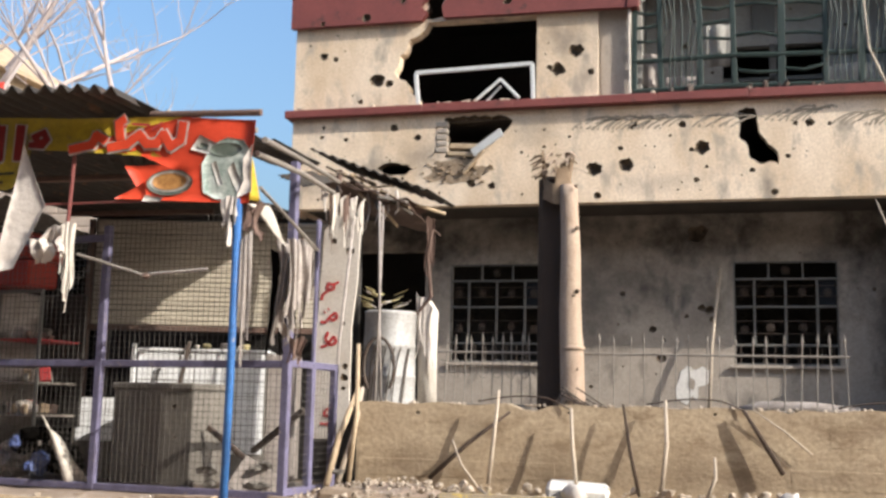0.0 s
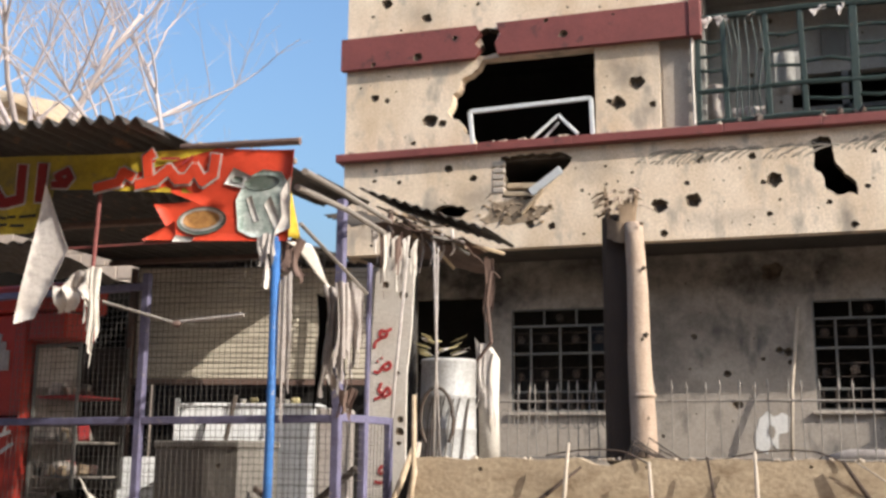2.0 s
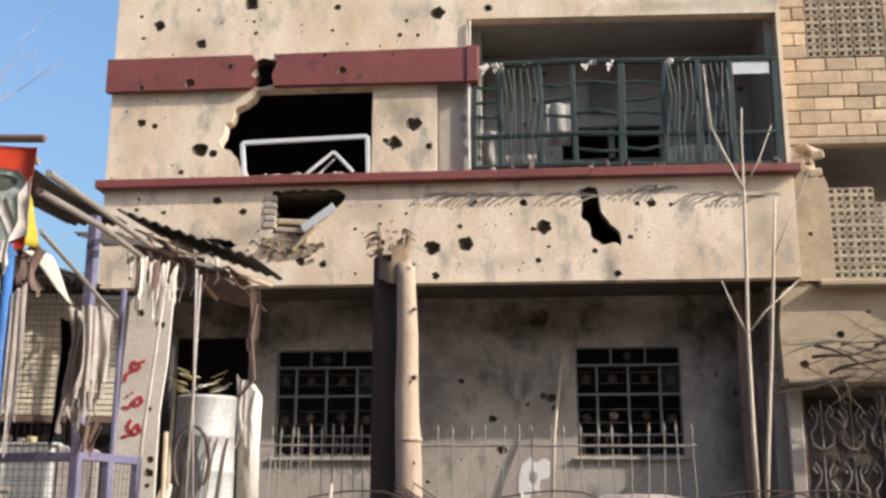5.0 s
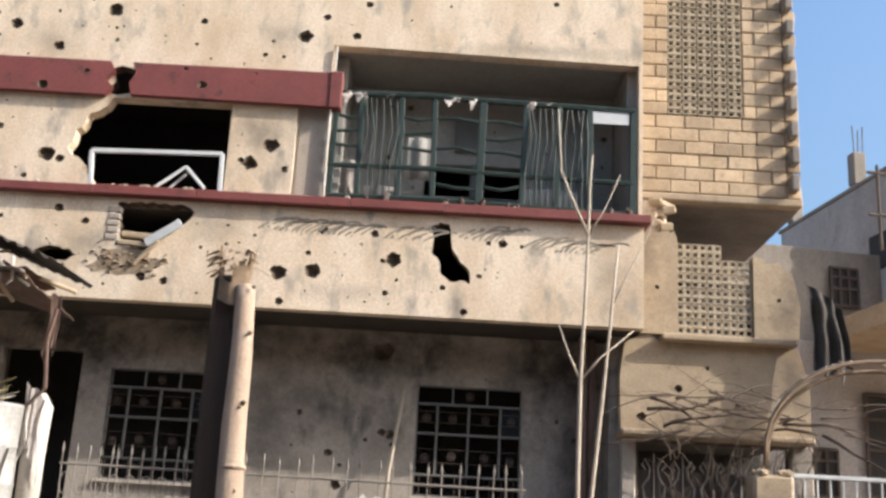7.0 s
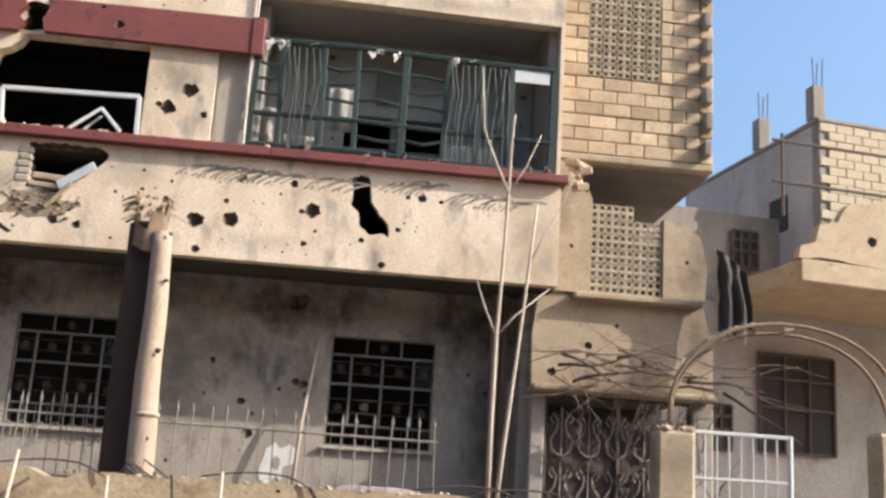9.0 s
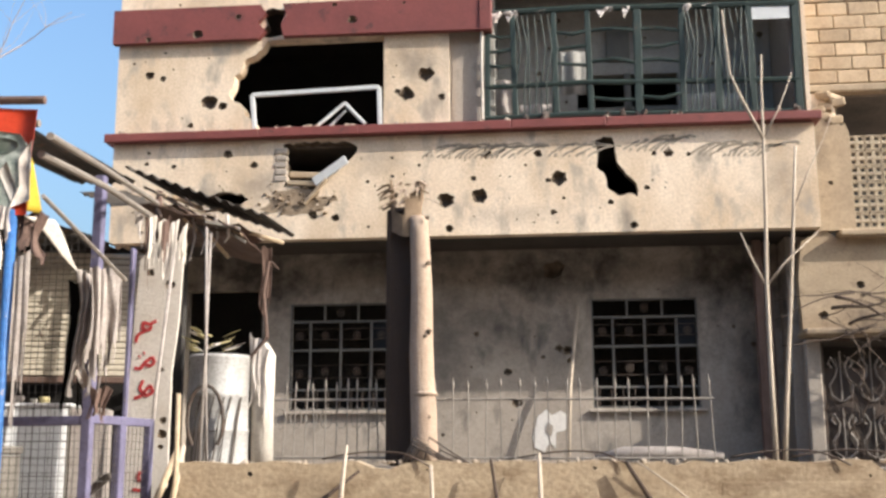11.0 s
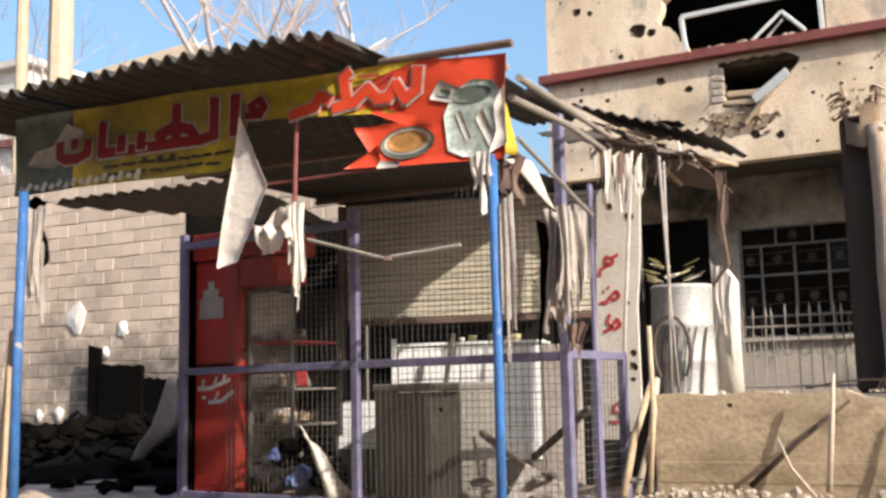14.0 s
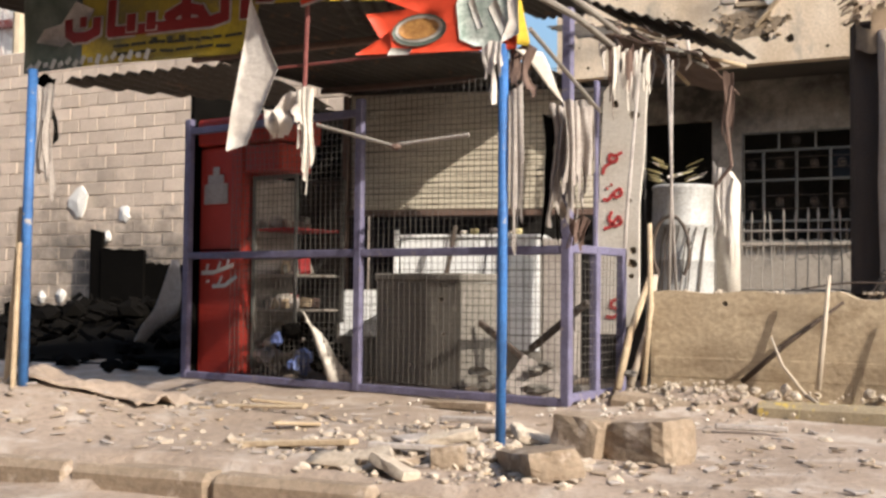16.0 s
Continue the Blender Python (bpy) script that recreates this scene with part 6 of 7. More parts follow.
whole("banner_rail", Shape().tube([(-4.0, 2.73, 1.98), (-3.1, 2.79, 2.0), (-2.46, 2.83, 2.0)], 0.008, 6), RED_PAINT, "thin red rail along the banner's lower edge", "rail")
lamp = thing("lamp_tube", "two pale lamp tubes hanging askew under the awning", "lamp", (0, 0, 0))
part("tube", Shape().tube([(-3.54, 2.75, 1.66), (-3.06, 2.76, 1.52)], 0.01, 8), PALE_IRON, lamp)
part("tube", Shape().tube([(-3.04, 2.76, 1.53), (-2.65, 2.78, 1.56)], 0.009, 8), GREY_CLOTH, lamp)
part("joint", Shape().rock((-3.05, 2.76, 1.52), 0.028, 5), BROWN_CLOTH, lamp)

# ---- between kiosk and house ----
board = thing("sign_board", "tall white board with worn red lettering", "sign", (0, 0, 0))
part("panel", panel([(-3.26, 0.46), (-3.06, 0.46), (-2.9, 0.62), (-2.9, 1.5), (-2.86, 1.9), (-2.84, 2.5), (-3.02, 2.62), (-3.2, 2.4), (-3.24, 1.4)], 6.3, 0.03, (), [(-2.95, 1.12, 0.03), (-2.96, 1.02, 0.035), (-2.94, 2.2, 0.04), (-3.1, 2.3, 0.03), (-2.96, 0.92, 0.02), (-2.98, 1.52, 0.02)], 8), [BOARD, CRATER], board)
glyphs = [[[(0.9, 1.0), (0.6, 0.85), (0.35, 0.95), (0.3, 0.65), (0.6, 0.6), (0.7, 0.8)], [(0.45, 0.6), (0.1, 0.4), (0.05, 0.1)]],
          [[(0.05, 0.3), (0.3, 0.25), (0.5, 0.55), (0.8, 0.75), (0.9, 0.5), (0.65, 0.35), (0.5, 0.5)], [(0.2, 0.75), (0.26, 0.78)], [(0.4, 0.9), (0.46, 0.93)]],
          [[(0.1, 0.2), (0.4, 0.3), (0.75, 0.75), (0.9, 0.45), (0.6, 0.3), (0.3, 0.6), (0.45, 0.95)]],
          [[(0.2, 0.1), (0.55, 0.05), (0.8, 0.3), (0.6, 0.5), (0.4, 0.45), (0.45, 0.75), (0.9, 0.9)]]]
for glyph, cz in zip(glyphs, (1.72, 1.48, 1.26, 0.58)):
    s = Shape()
    for line in glyph:
        for (ax, az), (bx, bz) in zip(line, line[1:]):
            s.bar((-3.21 + 0.19 * ax, 6.296, cz + 0.19 * az), (-3.21 + 0.19 * bx, 6.296, cz + 0.19 * bz), 0.026, 0.006, up=(0, 1, 0))
    part("lettering", s, LETTER_RED, board, "worn red brush strokes")
part("edge_strip", Shape().box((-3.27, 6.26, 0.4), (-3.24, 6.33, 2.5), 0.005), PURPLE, board)
for k, (a, b, r) in enumerate((((-2.72, 5.55, 0.12), (-2.66, 5.95, 0.92), 0.026), ((-2.8, 5.5, 0.1), (-2.7, 5.95, 0.9), 0.03), ((-2.64, 5.6, 0.12), (-2.66, 5.8, 1.3), 0.022), ((-2.92, 5.9, 0.1), (-2.84, 6.1, 2.5), 0.016), ((-2.75, 6.6, 0.7), (-2.79, 6.7, 2.75), 0.015), ((-2.68, 6.6, 0.7), (-2.75, 6.7, 2.7), 0.012))):
    mid = (Vector(a) + Vector(b)) / 2 + Vector((0.03 * (-1) ** k, 0, 0))
    whole("leaning_stick", Shape().tube([a, mid, b], [r, r * 0.95, r * 0.85], 8), GREY_CLOTH if k > 2 else WOOD if k % 3 else TWIG, "pale timber stake leaning by the garden wall corner", "stake", True, "leaning stakes")

# oil drum with dry plant, cloth-wrapped pole, loose canopy
drum = thing("drum", "dented galvanised drum standing on the garden wall's end", "drum", (-2.88, 7.5, 0.74))
prof = [(0.275, 0.0), (0.28, 0.02), (0.27, 0.04), (0.27, 0.32), (0.28, 0.335), (0.27, 0.35), (0.27, 0.63), (0.28, 0.645), (0.27, 0.66), (0.27, 0.96), (0.28, 0.98), (0.27, 1.0), (0.255, 0.98)]
s, n = Shape(), 28
vs = [(r * (1 + 0.02 * math.sin(3 * a + 7 * z)) * math.cos(a), r * (1 + 0.02 * math.sin(3 * a + 7 * z)) * math.sin(a), z) for r, z in prof for a in [2 * math.pi * k / n for k in range(n)]]
s.add(vs, [(i * n + k, i * n + (k + 1) % n, (i + 1) * n + (k + 1) % n, (i + 1) * n + k) for i in range(len(prof) - 1) for k in range(n)] + [tuple((len(prof) - 1) * n + k for k in range(n))])
part("shell", s, ZINC, drum, smooth=True)
part("hoop", Shape().tube([(0.16 * math.cos(a) - 0.02, -0.31 - 0.02 * math.sin(a), 0.42 + 0.3 * math.sin(a)) for a in [k * math.pi / 8 for k in range(-2, 11)]], 0.018, 6), DARK_IRON, drum, "bent dark hoop leaning on it")
for k in range(9):
    a = rng.uniform(-2.6, -0.5)
    part("wire", Shape().tube([(0.28 * math.cos(a), 0.29 * math.sin(a), 0.05), (0.285 * math.cos(a + 0.15), 0.29 * math.sin(a + 0.15), 0.45), (0.28 * math.cos(a + 0.3), 0.29 * math.sin(a + 0.3), 0.62)], 0.006, 5), DARK_IRON, drum)
plant = thing("dry_plant", "wilted yellowing plant on top of the drum", "plant", (-2.95, 7.45, 1.74))
for k in range(26):
    a, l, z = rng.uniform(0, 6.28), rng.uniform(0.08, 0.2), rng.uniform(0.02, 0.2)
    c = Vector((0.12 * math.cos(a), 0.1 * math.sin(a), z))
    part("leaf", Shape().sheet(lambda u, v: c + Vector((math.cos(a), math.sin(a), 0.3)) * l * u + Vector((-math.sin(a), math.cos(a), 0.2)) * 0.05 * math.sin(math.pi * min(0.95, u + 0.05)) * (v - 0.5), 3, 2, 0.003), LEAF if k % 3 else WHITE_CLOTH, plant)
s = Shape().tube([(-2.5, 7.6, 0.74), (-2.51, 7.6, 1.3), (-2.48, 7.6, 1.75), (-2.52, 7.6, 1.85)], [0.1, 0.1, 0.08, 0.05], 12)
bundle = thing("cloth_bundle", "rolled pale awning cloth standing by the drum", "awning", (0, 0, 0))
part("roll", s, BOARD, bundle, smooth=True)
part("rope", Shape().tube([(-2.6, 7.5, 1.72), (-2.45, 7.48, 1.9), (-2.5, 7.5, 2.3), (-2.46, 7.5, 2.6)], 0.018, 7), BROWN_CLOTH, bundle)
rag("hanging_rag", "pale torn cloth draped over the rolled awning", (-2.62, 7.5, 1.95), (-2.42, 7.48, 1.8), 0.9, 2.5, 0.03, WHITE_CLOTH, 61, 0.4, 18)
rag("hanging_rag", "grey cloth knotted at the porch corner", (-2.54, 7.55, 2.75), (-2.44, 7.55, 2.72), 0.8, 1.2, 0.02, BROWN_CLOTH, 62, 0.4, 10)

canopy = thing("fallen_canopy", "collapsed canopy of sheets, poles and splintered wood", "canopy", (0, 0, 0))
part("sheet", Shape().sheet(lambda u, v: (-3.62 + 1.25 * u, 6.9 + 1.2 * v, 3.36 - 0.46 * u + 0.02 * math.sin(70 * u) + 0.05 * v), 40, 4, 0.006), CORRUGATED, canopy)
part("sheet", Shape().sheet(lambda u, v: (-3.5 + 0.9 * u, 7.0 + 0.8 * v, 3.12 - 0.3 * u + 0.03 * math.sin(20 * u)), 20, 4, 0.006), BROWN_CLOTH, canopy)
part("sheet", Shape().sheet(lambda u, v: (-3.24 + 0.24 * u - 0.06 * v, 5.2 + 0.95 * v, 2.70 + 0.25 * v - 0.1 * u + 0.012 * math.sin(30 * u)), 12, 4, 0.006), CORRUGATED, canopy)
part("sheet", Shape().sheet(lambda u, v: (-3.5 + 0.57 * u - 0.24 * v, 4.5 + 1.7 * v, 2.84 + 0.2 * v - 0.02 * u + 0.014 * math.sin(2 * math.pi * u * 7)), 50, 5, 0.004, keep=lambda u, v: u < 0.9 + 0.12 * noise.noise(Vector((v * 9, 4, 2)))), CORRUGATED, canopy)
part("sheet", Shape().sheet(lambda u, v: (-2.6 - 0.31 * v - 0.75 * (1 - u), 3.15 + 1.25 * v, 2.53 + 0.21 * v + 0.012 * math.sin(2 * math.pi * u * 7)), 44, 4, 0.004), CORRUGATED, canopy)
# dark sheet added to fill in the shade under the canopy
part("tarpaulin", Shape().sheet(lambda u, v: (-3.55 + 1.0 * u, 6.75 + 1.5 * v, 3.06 - 0.3 * u - 0.1 * v + 0.04 * noise.noise(Vector((u * 5, v * 5, 2)))), 16, 10, 0.01), BROWN_CLOTH, canopy, "dark sagging sheet added for the shade under the canopy")
for k in range(22):
    a = Vector((rng.uniform(-3.4, -2.75), rng.uniform(6.6, 7.2), 0))
    a.z = 3.2 - 0.42 * (a.x + 3.5) + rng.uniform(-0.16, 0.03)
    e = a + Vector((rng.uniform(0.08, 0.34), rng.uniform(-0.2, 0.2), rng.uniform(-0.22, 0.02)))
    part("splinter", Shape().bar(a, e, rng.uniform(0.012, 0.035)), rng.choice((WOOD, BROWN_CLOTH, GREY_BOX, DARK_WOOD)), canopy)
for k in range(4):
    x = -2.98 + 0.1 * k
    part("dangling_strip", Shape().tube([(x, 6.9, 2.9), (x + 0.03, 6.88, 2.7), (x - 0.01, 6.88, 2.5 + 0.05 * k)], [0.018, 0.012, 0.006], 6), rng.choice((GREY_CLOTH, WHITE_CLOTH)), canopy)
part("pole", Shape().tube([(-3.6, 6.8, 3.1), (-2.35, 7.6, 2.78)], 0.02, 7), WOOD, canopy)
part("pole", Shape().tube([(-3.3, 6.7, 0.7), (-3.25, 6.8, 3.1)], 0.03, 8), BROWN_CLOTH, canopy)

# sticks before and above the garden wall
sticks = [((-1.44, 5.6, 0.15), (-1.38, 5.7, 0.92), 0.02), ((-0.72, 5.6, 0.15), (-0.78, 5.72, 0.78), 0.018), ((-0.22, 5.6, 0.1), (-0.36, 5.75, 0.82), 0.016), ((-0.05, 5.6, 0.15), (-0.02, 5.74, 0.86), 0.02), ((-1.95, 5.62, 0.18), (-1.3, 5.78, 0.74), 0.02), ((0.88, 5.75, 0.3), (0.58, 5.78, 0.8), 0.022), ((1.1, 5.78, 0.46), (0.66, 5.78, 0.8), 0.008), ((0.3, 5.6, 0.1), (0.36, 5.66, 0.42), 0.016), ((-1.5, 5.5, 0.12), (-1.75, 5.62, 0.5), 0.012), ((-1.5, 5.5, 0.12), (-1.25, 5.3, 0.02), 0.014)]
for k, (a, b, r) in enumerate(sticks):
    a, b = Vector(a), Vector(b)
    mid = (a + b) / 2 + Vector((rng.uniform(-0.04, 0.04), 0, 0.0))
    whole("stick", Shape().tube([a, mid, b], [r, r * 0.9, r * 0.6], 7), DARK_WOOD if k in (4, 5, 2) else TWIG, "bare stick standing against the garden wall", "stick", True, "sticks by the garden wall")
for k in range(4):
    x = rng.uniform(-2.3, 2.0)
    whole("cable", Shape().tube([(x + 0.8 * u, 5.9 - 0.09 * u * u, 0.825 + 0.05 * math.sin(3.1 * u) - 0.3 * max(0.0, u - 0.75) ** 1.2) for u in [j / 12 for j in range(13)]], 0.007, 5), DARK_IRON, "dark cable trailing over the garden wall", "cable", True, "cables on the garden wall")
s = Shape()
for k in range(70):
    s.rock((rng.uniform(-2.6, 3.5), rng.uniform(5.86, 6.04), 0.80), rng.uniform(0.01, 0.04), 1500 + k)
whole("wall_top_rubble", s, RUBBLE, "crumbs of plaster along the garden wall's top", "rubble", kind="stuff")

def chipped(size, m, seed):
    """A broken block: a gridded box with knocked-in corners and rough faces."""
    bm = bmesh.new()
    bmesh.ops.create_cube(bm, size=1, matrix=Matrix.Translation((0, 0, 0.5)))
    bmesh.ops.subdivide_edges(bm, edges=bm.edges[:], cuts=4, use_grid_fill=True)
    for v in bm.verts:
        edge = sum(1 for c in (v.co.x, v.co.y, v.co.z - 0.5) if abs(c) > 0.49)
        p = Vector((v.co.x * size[0], v.co.y * size[1], v.co.z * size[2]))
        pull = (0.0, 0.02, 0.07, 0.13)[edge] * (0.5 + noise.noise(p * 9 + Vector((seed, 0, 0))))
        v.co = p - (p - Vector((0, 0, size[2] / 2))) * max(0.0, pull) * 1.6 + Vector((noise.noise(p * 22), noise.noise(p * 25), noise.noise(p * 27))) * 0.008
    bm.transform(m)
    bm.verts.index_update()
    g = Shape().add([v.co[:] for v in bm.verts], [[v.index for v in f.verts] for f in bm.faces])
    bm.free()
    return g


# ---- rubble on the pavement ----
s = Shape()
for k in range(900):
    x, y = rng.uniform(-6.6, 2.5), kerb_y(0) + abs(rng.gauss(0, 1.5))
    if y > 5.7 or (x < -3 and y > 4.9):
        continue
    s.rock((x, y, ground_z(x, y) + 0.005), 0.006 + 0.034 * rng.random() ** 4, 2000 + k, 0.6)
for k in range(190):
    x, y = rng.gauss(-2.3, 0.5), rng.gauss(5.35, 0.22)
    s.rock((x, y, ground_z(x, y) + rng.uniform(0, 0.05)), rng.uniform(0.008, 0.034), 3000 + k, 0.8)
whole("rubble", s, RUBBLE, "small pale rubble and dust strewn over the pavement", "rubble", kind="stuff")
s = Shape()
for k in range(130):
    x, y = rng.gauss(-2.5, 0.6), rng.gauss(4.9, 0.5)
    if y > 5.5 or (x < -3 and y > 4.9):
        continue
    s.rock((x, y, ground_z(x, y) + 0.01), rng.uniform(0.006, 0.02), 3400 + k, 0.6)
whole("plaster_crumbs", s, BOARD, "white plaster crumbs scattered before the kiosk", "rubble", kind="stuff")
for k, (x, y, l, w, t, rz) in enumerate(((-3.35, 2.35, 0.62, 0.09, 0.03, 6), (-2.72, 2.45, 0.5, 0.08, 0.03, 18), (-3.6, 4.55, 0.52, 0.1, 0.05, -6), (-4.3, 3.3, 0.7, 0.05, 0.02, -4), (-3.05, 3.6, 0.34, 0.06, 0.03, 2), (-2.75, 2.18, 0.3, 0.1, 0.03, 55), (-4.6, 3.9, 0.4, 0.05, 0.02, 12), (-2.9, 2.7, 0.2, 0.12, 0.02, 65), (-2.7, 3.3, 0.4, 0.07, 0.03, -25), (-3.75, 2.9, 0.26, 0.09, 0.02, 40), (-1.6, 4.3, 0.4, 0.06, 0.03, 15), (-2.3, 4.1, 0.28, 0.08, 0.02, -50))):
    whole("broken_board", Shape().box((-l / 2, -w / 2, 0), (l / 2, w / 2, t), 0.006, pose(x, y, ground_z(x, y) + 0.015, rng.uniform(-8, 8), rng.uniform(-5, 5), rz)), (WOOD, GREY_CLOTH, KERB)[k % 3], "broken pale board lying on the pavement", "board", group="broken boards")
for k, (x, y, w, d, h, rz) in enumerate(((-2.1, 2.95, 0.27, 0.28, 0.22, -12), (-1.77, 2.95, 0.36, 0.28, 0.22, -16), (-2.08, 2.36, 0.55, 0.24, 0.13, -50), (-2.5, 2.32, 0.16, 0.13, 0.12, 20), (-2.33, 3.4, 0.2, 0.16, 0.12, 40), (-1.95, 3.45, 0.34, 0.2, 0.1, 8))):
    whole("concrete_lump", chipped((w, d, h), pose(x, y, ground_z(x, y) - 0.03, rng.uniform(-9, 9), rng.uniform(-9, 9), rz), 90 + k), KERB, "broken block of concrete on the pavement", "concrete block", group="concrete lumps")
whole("roof_tile", Shape().sheet(lambda u, v: (-3.05 + 0.36 * u + 0.05 * v, 1.98 + 0.07 * u + 0.2 * v, ground_z(-2.9, 2.05) + 0.03 + 0.045 * math.sin(math.pi * v) - 0.02 * u), 6, 8, 0.012), RUBBLE, "curved pale roof tile lying on the pavement", "roof tile", True)
for x, y, w, d, rx, ry, rz in ((-2.78, 2.12, 0.2, 0.16, 24, -16, 30), (-2.62, 2.02, 0.24, 0.1, -10, 14, -20), (-2.66, 2.62, 0.3, 0.1, 8, -12, 24), (-2.4, 3.0, 0.22, 0.16, 18, 20, 50)):
    whole("broken_slab", chipped((w, d, 0.045), pose(x, y, ground_z(x, y) + 0.02, rx, ry, rz), int(x * 100)), RUBBLE, "thin broken slab tilted in the rubble", "slab", group="broken slabs")
s = Shape()
for k in range(420):
    x, y = rng.gauss(-2.55, 0.45), rng.gauss(2.5, 0.4)
    if y > kerb_y(x):
        s.rock((x, y, ground_z(x, y) + 0.008), 0.008 + 0.035 * rng.random() ** 3, 8000 + k, 0.7)
for k in range(150):
    x, y = rng.uniform(-2.75, 2.5), rng.gauss(5.6, 0.1)
    s.rock((x, y, 0.08 + rng.uniform(0, 0.06)), 0.01 + 0.05 * rng.random() ** 3, 8600 + k, 0.8)
whole("stone_rubble", s, RUBBLE, "broken stones heaped round the awning post and along the wall", "rubble", kind="stuff")
for k, (seed, mat_, count, r0, r1) in enumerate(((5000, KERB, 260, 0.005, 0.022), (6000, GREY_CLOTH, 240, 0.004, 0.02), (7000, WOOD, 120, 0.004, 0.016))):
    g = Shape()
    for j in range(count):
        x, y = rng.uniform(-6.2, 2.0), kerb_y(0) - 0.1 + abs(rng.gauss(0, 1.3))
        if y > 5.6 or (x < -3 and y > 4.9):
            continue
        l, w, t = rng.uniform(r0, r1) * 2.2, rng.uniform(r0, r1), rng.uniform(0.003, 0.01)
        g.box((-l, -w, 0), (l, w, t), 0.001, pose(x, y, ground_z(x, y) + 0.008, rng.uniform(-12, 12), rng.uniform(-12, 12), rng.uniform(0, 360)))
    whole("litter", g, mat_, ("dark brown scraps", "grey scraps", "pale wood chips")[k] + " strewn over the dusty pavement", "litter", kind="stuff")
whole("mound_sheet", Shape().sheet(lambda u, v: (-6.3 + 1.5 * u, 2.75 + 0.6 * v + 0.1 * math.sin(9 * u), ground_z(-6.3 + 1.5 * u, 2.75 + 0.6 * v) + 0.03 + 0.09 * noise.noise(Vector((u * 6, v * 4, 8)))), 26, 12, 0.01), DIRT, "dust-covered tarpaulin lying over a heap of earth", "tarpaulin", True)
whole("white_slab", Shape().box((0, 0, 0), (0.5, 0.3, 0.12), 0.03, pose(-0.95, 5.45, 0.05, 8, 3, 5)), WHITEWASH, "fallen slab of white plaster at the garden wall", "debris")
for k, (x, y) in enumerate(((-1.0, 5.5), (0.6, 5.3))):
    whole("plastic_bag", Shape().rock((x + 0.3, y - 0.1, 0.12), 0.11, 66 + k, 0.7, n=2), WHITE_CLOTH, "crumpled white plastic bag by the garden wall", "bag", True, "plastic bags")
s = Shape()
for k in range(90):
    x, y = rng.uniform(-1.6, 3), rng.uniform(5.0, 5.7)
    a, h = rng.uniform(0, 6.28), rng.uniform(0.04, 0.16)
    s.tube([(x, y, 0.02), (x + 0.03 * math.cos(a), y + 0.03 * math.sin(a), h)], [0.004, 0.001], 4)
whole("dry_grass", s, LEAF, "sparse dry grass along the foot of the garden wall", "grass", kind="stuff")

# ---- block wall and black heap behind the kiosk ----
bw = thing("wall_block", "pale hollow-block wall with shell holes, darker low down", "wall", (0, 0, 0), kind="structure")
BY = 11.1
part("core", Shape().box((-16.5, BY - 0.018, 0), (-7.2, BY + 0.2, 4.83), 0.01), BLOCK_MORTAR, bw)
bricks = [Shape().box((0.008, rng.uniform(-0.006, 0.01), 0.008), (0.402, 0.1, 0.202), 0.006).mesh("brick", BLOCK) for _ in range(4)]
rest = Shape()
for row in range(23):
    for col in range(23):
        x, z = -16.45 + col * 0.41 - (0.205 if row % 2 else 0), row * 0.21
        if x < -16.5:
            continue
        gone = math.hypot((x + 0.2 + 13.95) / 1.0, z + 0.1 - 2.2) < 0.24 or math.hypot(x + 0.2 + 12.94, z + 0.1 - 2.0) < 0.16
        if gone:
            continue
        if x < -11.6 and 0.5 < z < 4.6:
            ob = new("brick", rng.choice(bricks))
            ob.parent = bw
            ob.matrix_basis = pose(x, BY - 0.03, z, 0, 0, rng.uniform(-0.5, 0.5))
        elif x < -7.6:
            rest.box((x + 0.008, BY - 0.03, z + 0.008), (x + 0.402, BY + 0.07, z + 0.202), 0.012)
tagged(part("block_courses", rest, BLOCK, bw), kind="stuff")
for u, v, q in ((-13.95, 2.2, 0.24), (-12.94, 1.99, 0.14), (-14.75, 0.63, 0.1), (-14.3, 0.66, 0.12), (-13.3, 1.62, 0.09)):
    loop = blob(u, v, q * 0.85, q, 11, 0.25, 4)
    g = Shape()
    g.add([(a, BY - 0.05, b) for a, b in loop] + [(u, BY - 0.08, v)] + [(a, BY + 0.05, b) for a, b in loop], [(i, (i + 1) % 11, 11) for i in range(11)] + [(i + 12, (i + 1) % 11 + 12, (i + 1) % 11, i) for i in range(11)])
    part("plaster_patch", g, WHITEWASH, bw, "bare white patch at a shell mark")
g = Shape()
for k in range(420):
    x, y = rng.uniform(-15.6, -8.6), BY - 0.2 - 4.2 * rng.random() ** 1.6
    top = (0.95 if x > -13.4 else 0.35) * (1 - (BY - y) / 5.5) * (0.75 + 0.45 * noise.noise(Vector((x * 1.3, y * 0.8, 3))))
    l, w, t = rng.uniform(0.03, 0.14), rng.uniform(0.02, 0.08), rng.uniform(0.005, 0.02)
    if k % 3:
        g.box((-l, -w, -t), (l, w, t), 0.004, pose(x, y, 0.1 + top * rng.uniform(0.3, 0.95), rng.uniform(-50, 50), rng.uniform(-40, 40), rng.uniform(0, 360)))
    else:
        g.rock((x, y, top * rng.uniform(0.2, 0.8)), rng.uniform(0.1, 0.3) * (0.5 + top), 4000 + k, 0.55)
whole("burnt_heap", g, PITCH_BLACK, "heap of black debris under the block wall", "debris heap", kind="stuff")
whole("burnt_ground", Shape().sheet(lambda u, v: (-16.2 + 8.6 * u, 6.4 + 4.6 * v, 0.03 + 0.28 * v + 0.12 * noise.noise(Vector((u * 9, v * 6, 2)))), 40, 20, 0.02), PITCH_BLACK, "black ground under the block wall", "ground", True)
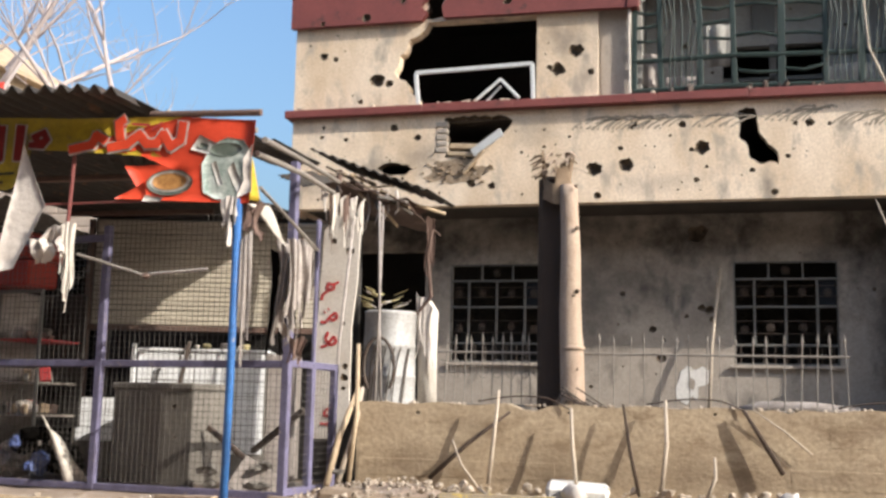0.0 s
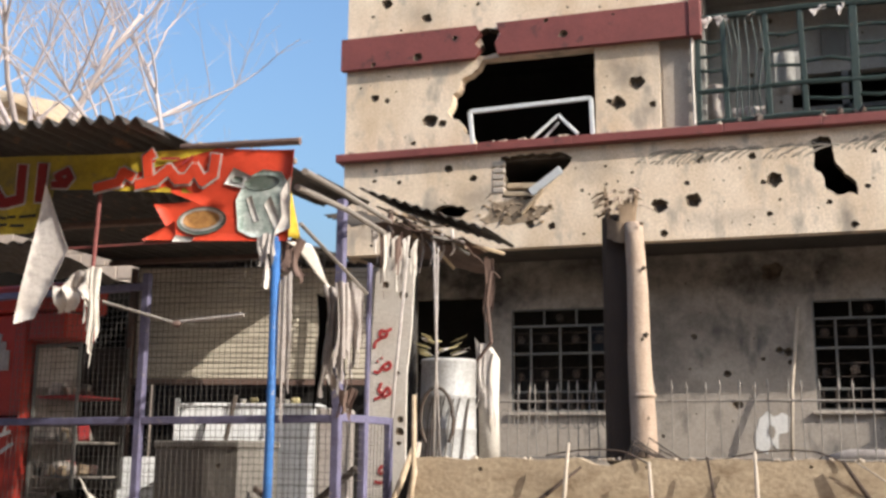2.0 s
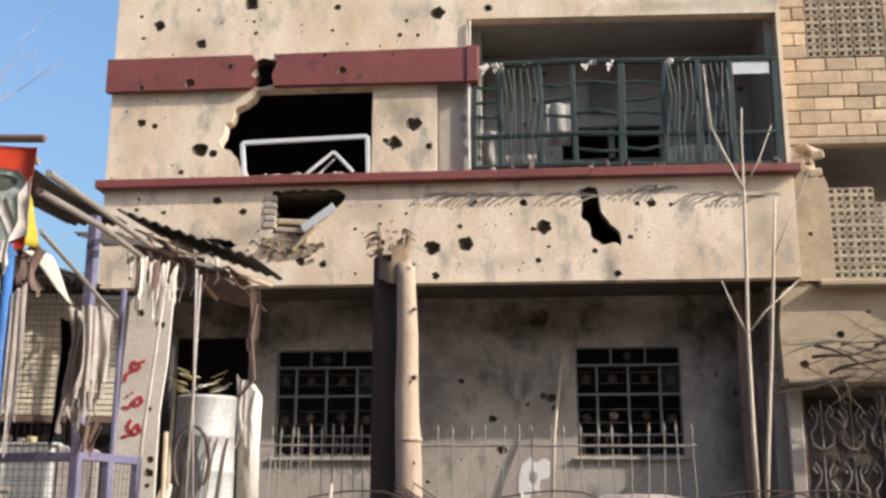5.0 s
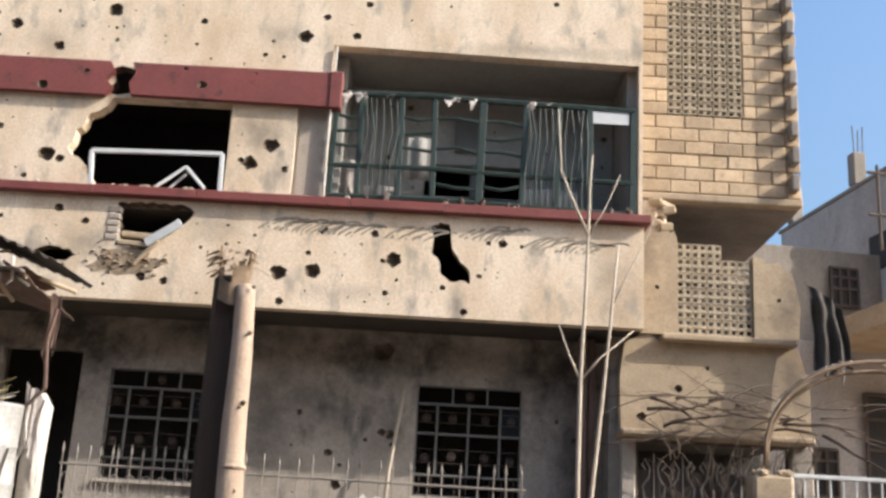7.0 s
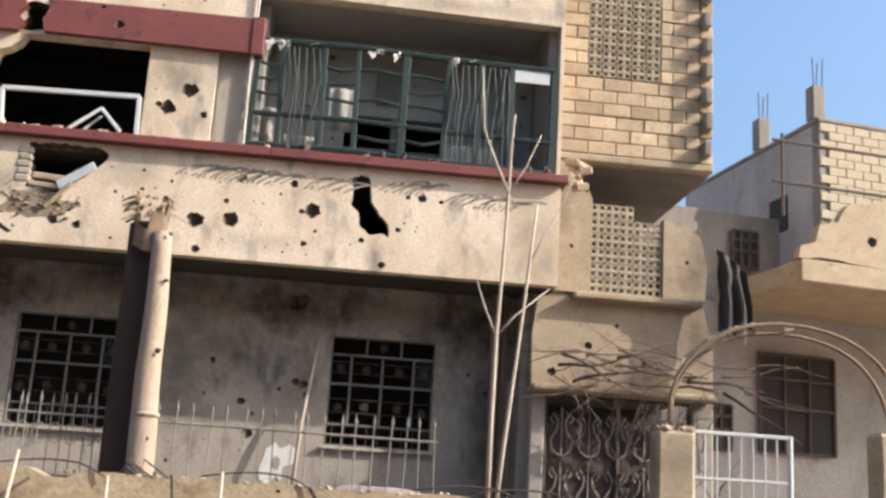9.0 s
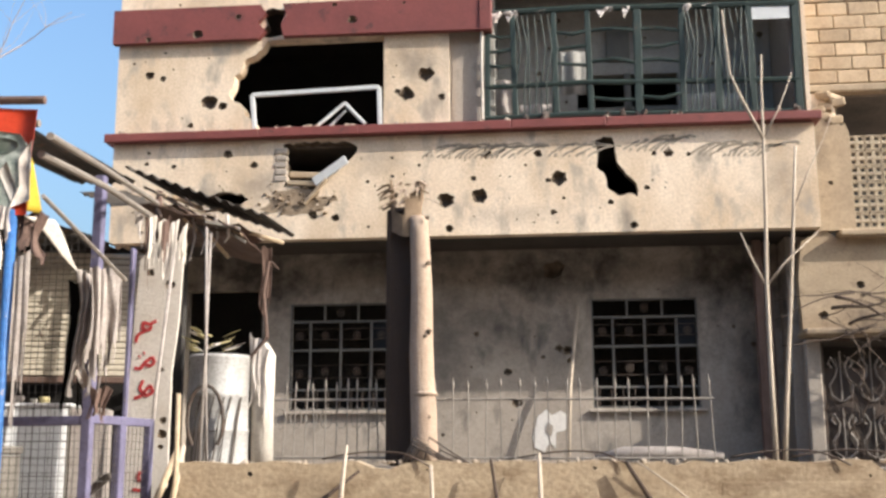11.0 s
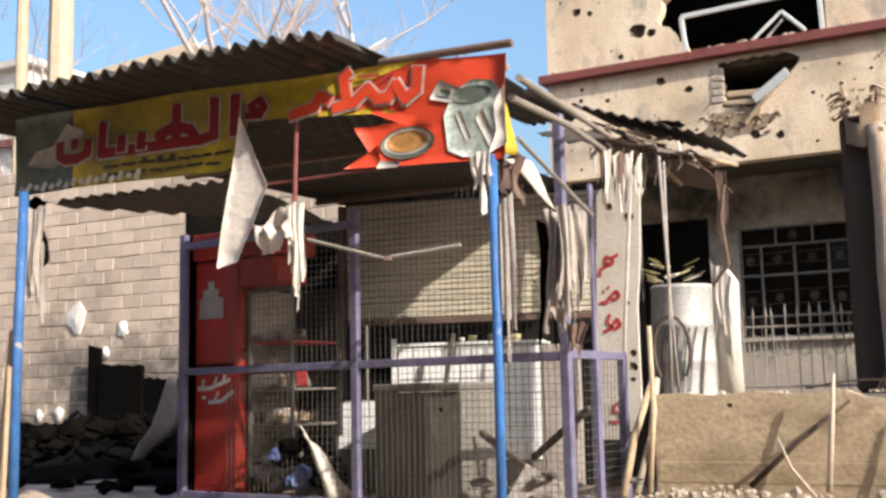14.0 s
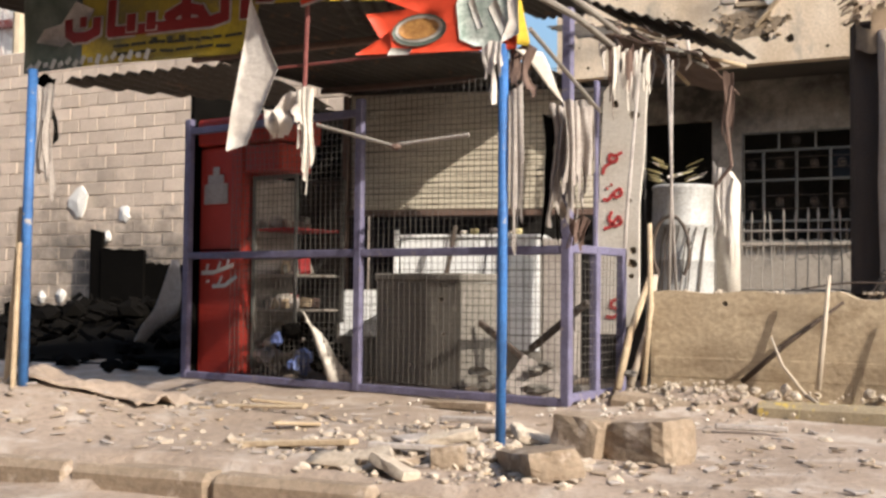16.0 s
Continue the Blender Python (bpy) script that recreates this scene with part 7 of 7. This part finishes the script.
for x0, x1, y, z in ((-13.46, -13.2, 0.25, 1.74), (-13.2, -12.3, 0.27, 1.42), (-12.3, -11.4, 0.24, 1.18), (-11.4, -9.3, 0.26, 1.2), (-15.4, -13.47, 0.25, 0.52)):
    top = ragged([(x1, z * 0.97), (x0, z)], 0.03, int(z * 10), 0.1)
    whole("burnt_sheet", panel([(x0, 0), (x1, 0)] + top[: top.index((x0, z)) + 1], BY - y, 0.06), PITCH_BLACK, "flat black sheet against the block wall", "sheet metal", group="burnt sheets")
whole("torn_sheet", Shape().sheet(lambda u, v: (-9.17 + 0.6 * v + 0.28 * u * math.sin(math.pi * v), 7.3 + 0.1 * u, 0.05 + 1.0 * v + 0.06 * math.sin(8 * v)), 6, 10, 0.01), GREY_CLOTH, "torn grey sheet propped before the black heap", "sheet", True)
g = Shape()
for k in range(40):
    x, y = rng.uniform(-9.5, -7.0), rng.uniform(5.5, 8.5)
    g.rock((x, y, 0.05), rng.uniform(0.04, 0.16), 4200 + k, 0.6)
whole("burnt_litter", g, PITCH_BLACK, "black litter on the ground beside the kiosk", "rubble", kind="stuff")

# ---- far left: houses and bare trees ----
wh = thing("white_house", "whitewashed house behind the block wall", "house", (0, 0, 0))
part("wall", Shape().box((-32, 16, 0), (-20.9, 24, 8.9), 0.03), WHITEWASH, wh)
part("roof", Shape().box((-32.2, 15.8, 8.9), (-20.7, 24, 9.1), 0.03), WHITEWASH, wh)
part("band", Shape().box((-32, 15.85, 6.95), (-20.8, 16, 7.15), 0.02), RED_PAINT, wh)
for x in (-22.9, -25.6):
    w = part("window", Shape().box((x, 15.94, 5.7), (x + 0.95, 15.99, 6.75), 0.01), GLASS_DARK, wh)
    f = Shape()
    for u in (0, 0.475, 0.95):
        f.box((x + u - 0.05, 15.9, 5.7), (x + u + 0.05, 15.95, 6.75), 0.01)
    for z in (5.7, 6.3, 6.75):
        f.box((x, 15.88, z - 0.05), (x + 0.95, 15.93, z + 0.05), 0.01)
    part("window_frame", f, WHITE_METAL, w)
tan = thing("tan_house", "plain tan rendered house with a low hipped roof", "house", (0, 0, 0))
part("wall", Shape().box((-26.5, 22.4, 0), (-20.6, 30, 10.8), 0.03), CONCRETE, tan)
g = Shape().add([(-27.0, 22.0, 10.85), (-20.2, 22.0, 10.85), (-20.2, 30.4, 10.85), (-27.0, 30.4, 10.85), (-23.0, 24.0, 12.1), (-21.6, 26.0, 12.1), (-27.0, 22.0, 10.7), (-20.2, 22.0, 10.7), (-20.2, 30.4, 10.7), (-27.0, 30.4, 10.7)], [(0, 1, 5, 4), (1, 2, 5), (2, 3, 4, 5), (3, 0, 4), (6, 7, 1, 0), (7, 8, 2, 1), (8, 9, 3, 2), (9, 6, 0, 3), (9, 8, 7, 6)])
part("roof", g, CONCRETE, tan, "weathered tan hipped roof")
for x, w in ((-18.86, 0.12), (-17.7, 0.24)):
    pole = thing("utility_pole", "tall pale concrete utility pole behind the block wall", "utility pole", (x, 14.0, 0.0), group="utility poles")
    part("shaft", Shape().tube([(0, 0, 0), (0.01, 0, 7), (0, 0, 15.5)], [w * 1.35, w * 1.1, w * 0.85], 8), SCREEN, pole)
    part("cross_arm", Shape().bar((-0.9, 0, 14.6), (0.9, 0, 14.6), 0.1), PALE_IRON, pole)


def bare_tree(base, height, seed, lean=(0.0, 0.0)):
    """A leafless tree: a tapered trunk, limbs and many fine twigs."""
    r = random.Random(seed)
    t = thing("bare_tree", "tall leafless tree with pale grey bark", "tree", base, group="bare trees")
    limbs, twigs = Shape(), Shape()

    def grow(p, d, length, rad, depth):
        pts, q = [p], p
        n = 4
        for i in range(n):
            d = (d + Vector((r.uniform(-0.18, 0.18), r.uniform(-0.18, 0.18), r.uniform(-0.03, 0.12)))).normalized()
            q = q + d * length / n
            pts.append(q)
        radii = [rad * (1 - 0.5 * i / n) for i in range(n + 1)]
        (limbs if depth < 2 else twigs).tube(pts, radii, 8 if depth < 2 else 4)
        if depth < 4:
            for k in range(4 if depth < 3 else 3):
                at = pts[r.choice((2, 3, 4))]
                a = r.uniform(0, 6.28)
                side = Vector((math.cos(a), math.sin(a), r.uniform(0.1, 0.9)))
                grow(at, (d * 0.7 + side).normalized(), length * r.uniform(0.5, 0.72), rad * (0.42 if depth else 0.4), depth + 1)

    grow(Vector((0, 0, 0)), Vector((*lean, 1)).normalized(), height * 0.5, height * 0.014, 0)
    part("trunk", limbs, BARK, t, smooth=True)
    part("crown", twigs, BARK, t)


bare_tree((-14.6, 17.0, 0), 15.0, 3)
bare_tree((-19.0, 15.2, 0), 11.0, 5, (0.05, 0))
bare_tree((-20.6, 14.6, 0), 12.0, 8, (0.02, 0))
bare_tree((-12.2, 19.5, 0), 14.5, 11, (-0.12, 0))
bare_tree((-17.0, 18.0, 0), 15.0, 17, (0.02, 0))
whole("red_flag", Shape().sheet(lambda u, v: (-12.85 + 0.3 * u, 14.0 + 0.04 * math.sin(6 * u), 6.2 + 0.5 * v), 6, 3, 0.006), RED_CLOTH, "small red cloth flying on a pole", "flag", True)
whole("flag_pole", Shape().tube([(-12.86, 14.0, 0.0), (-12.86, 14.0, 6.8)], 0.02, 6), PALE_IRON, "thin pole carrying a red cloth", "pole")
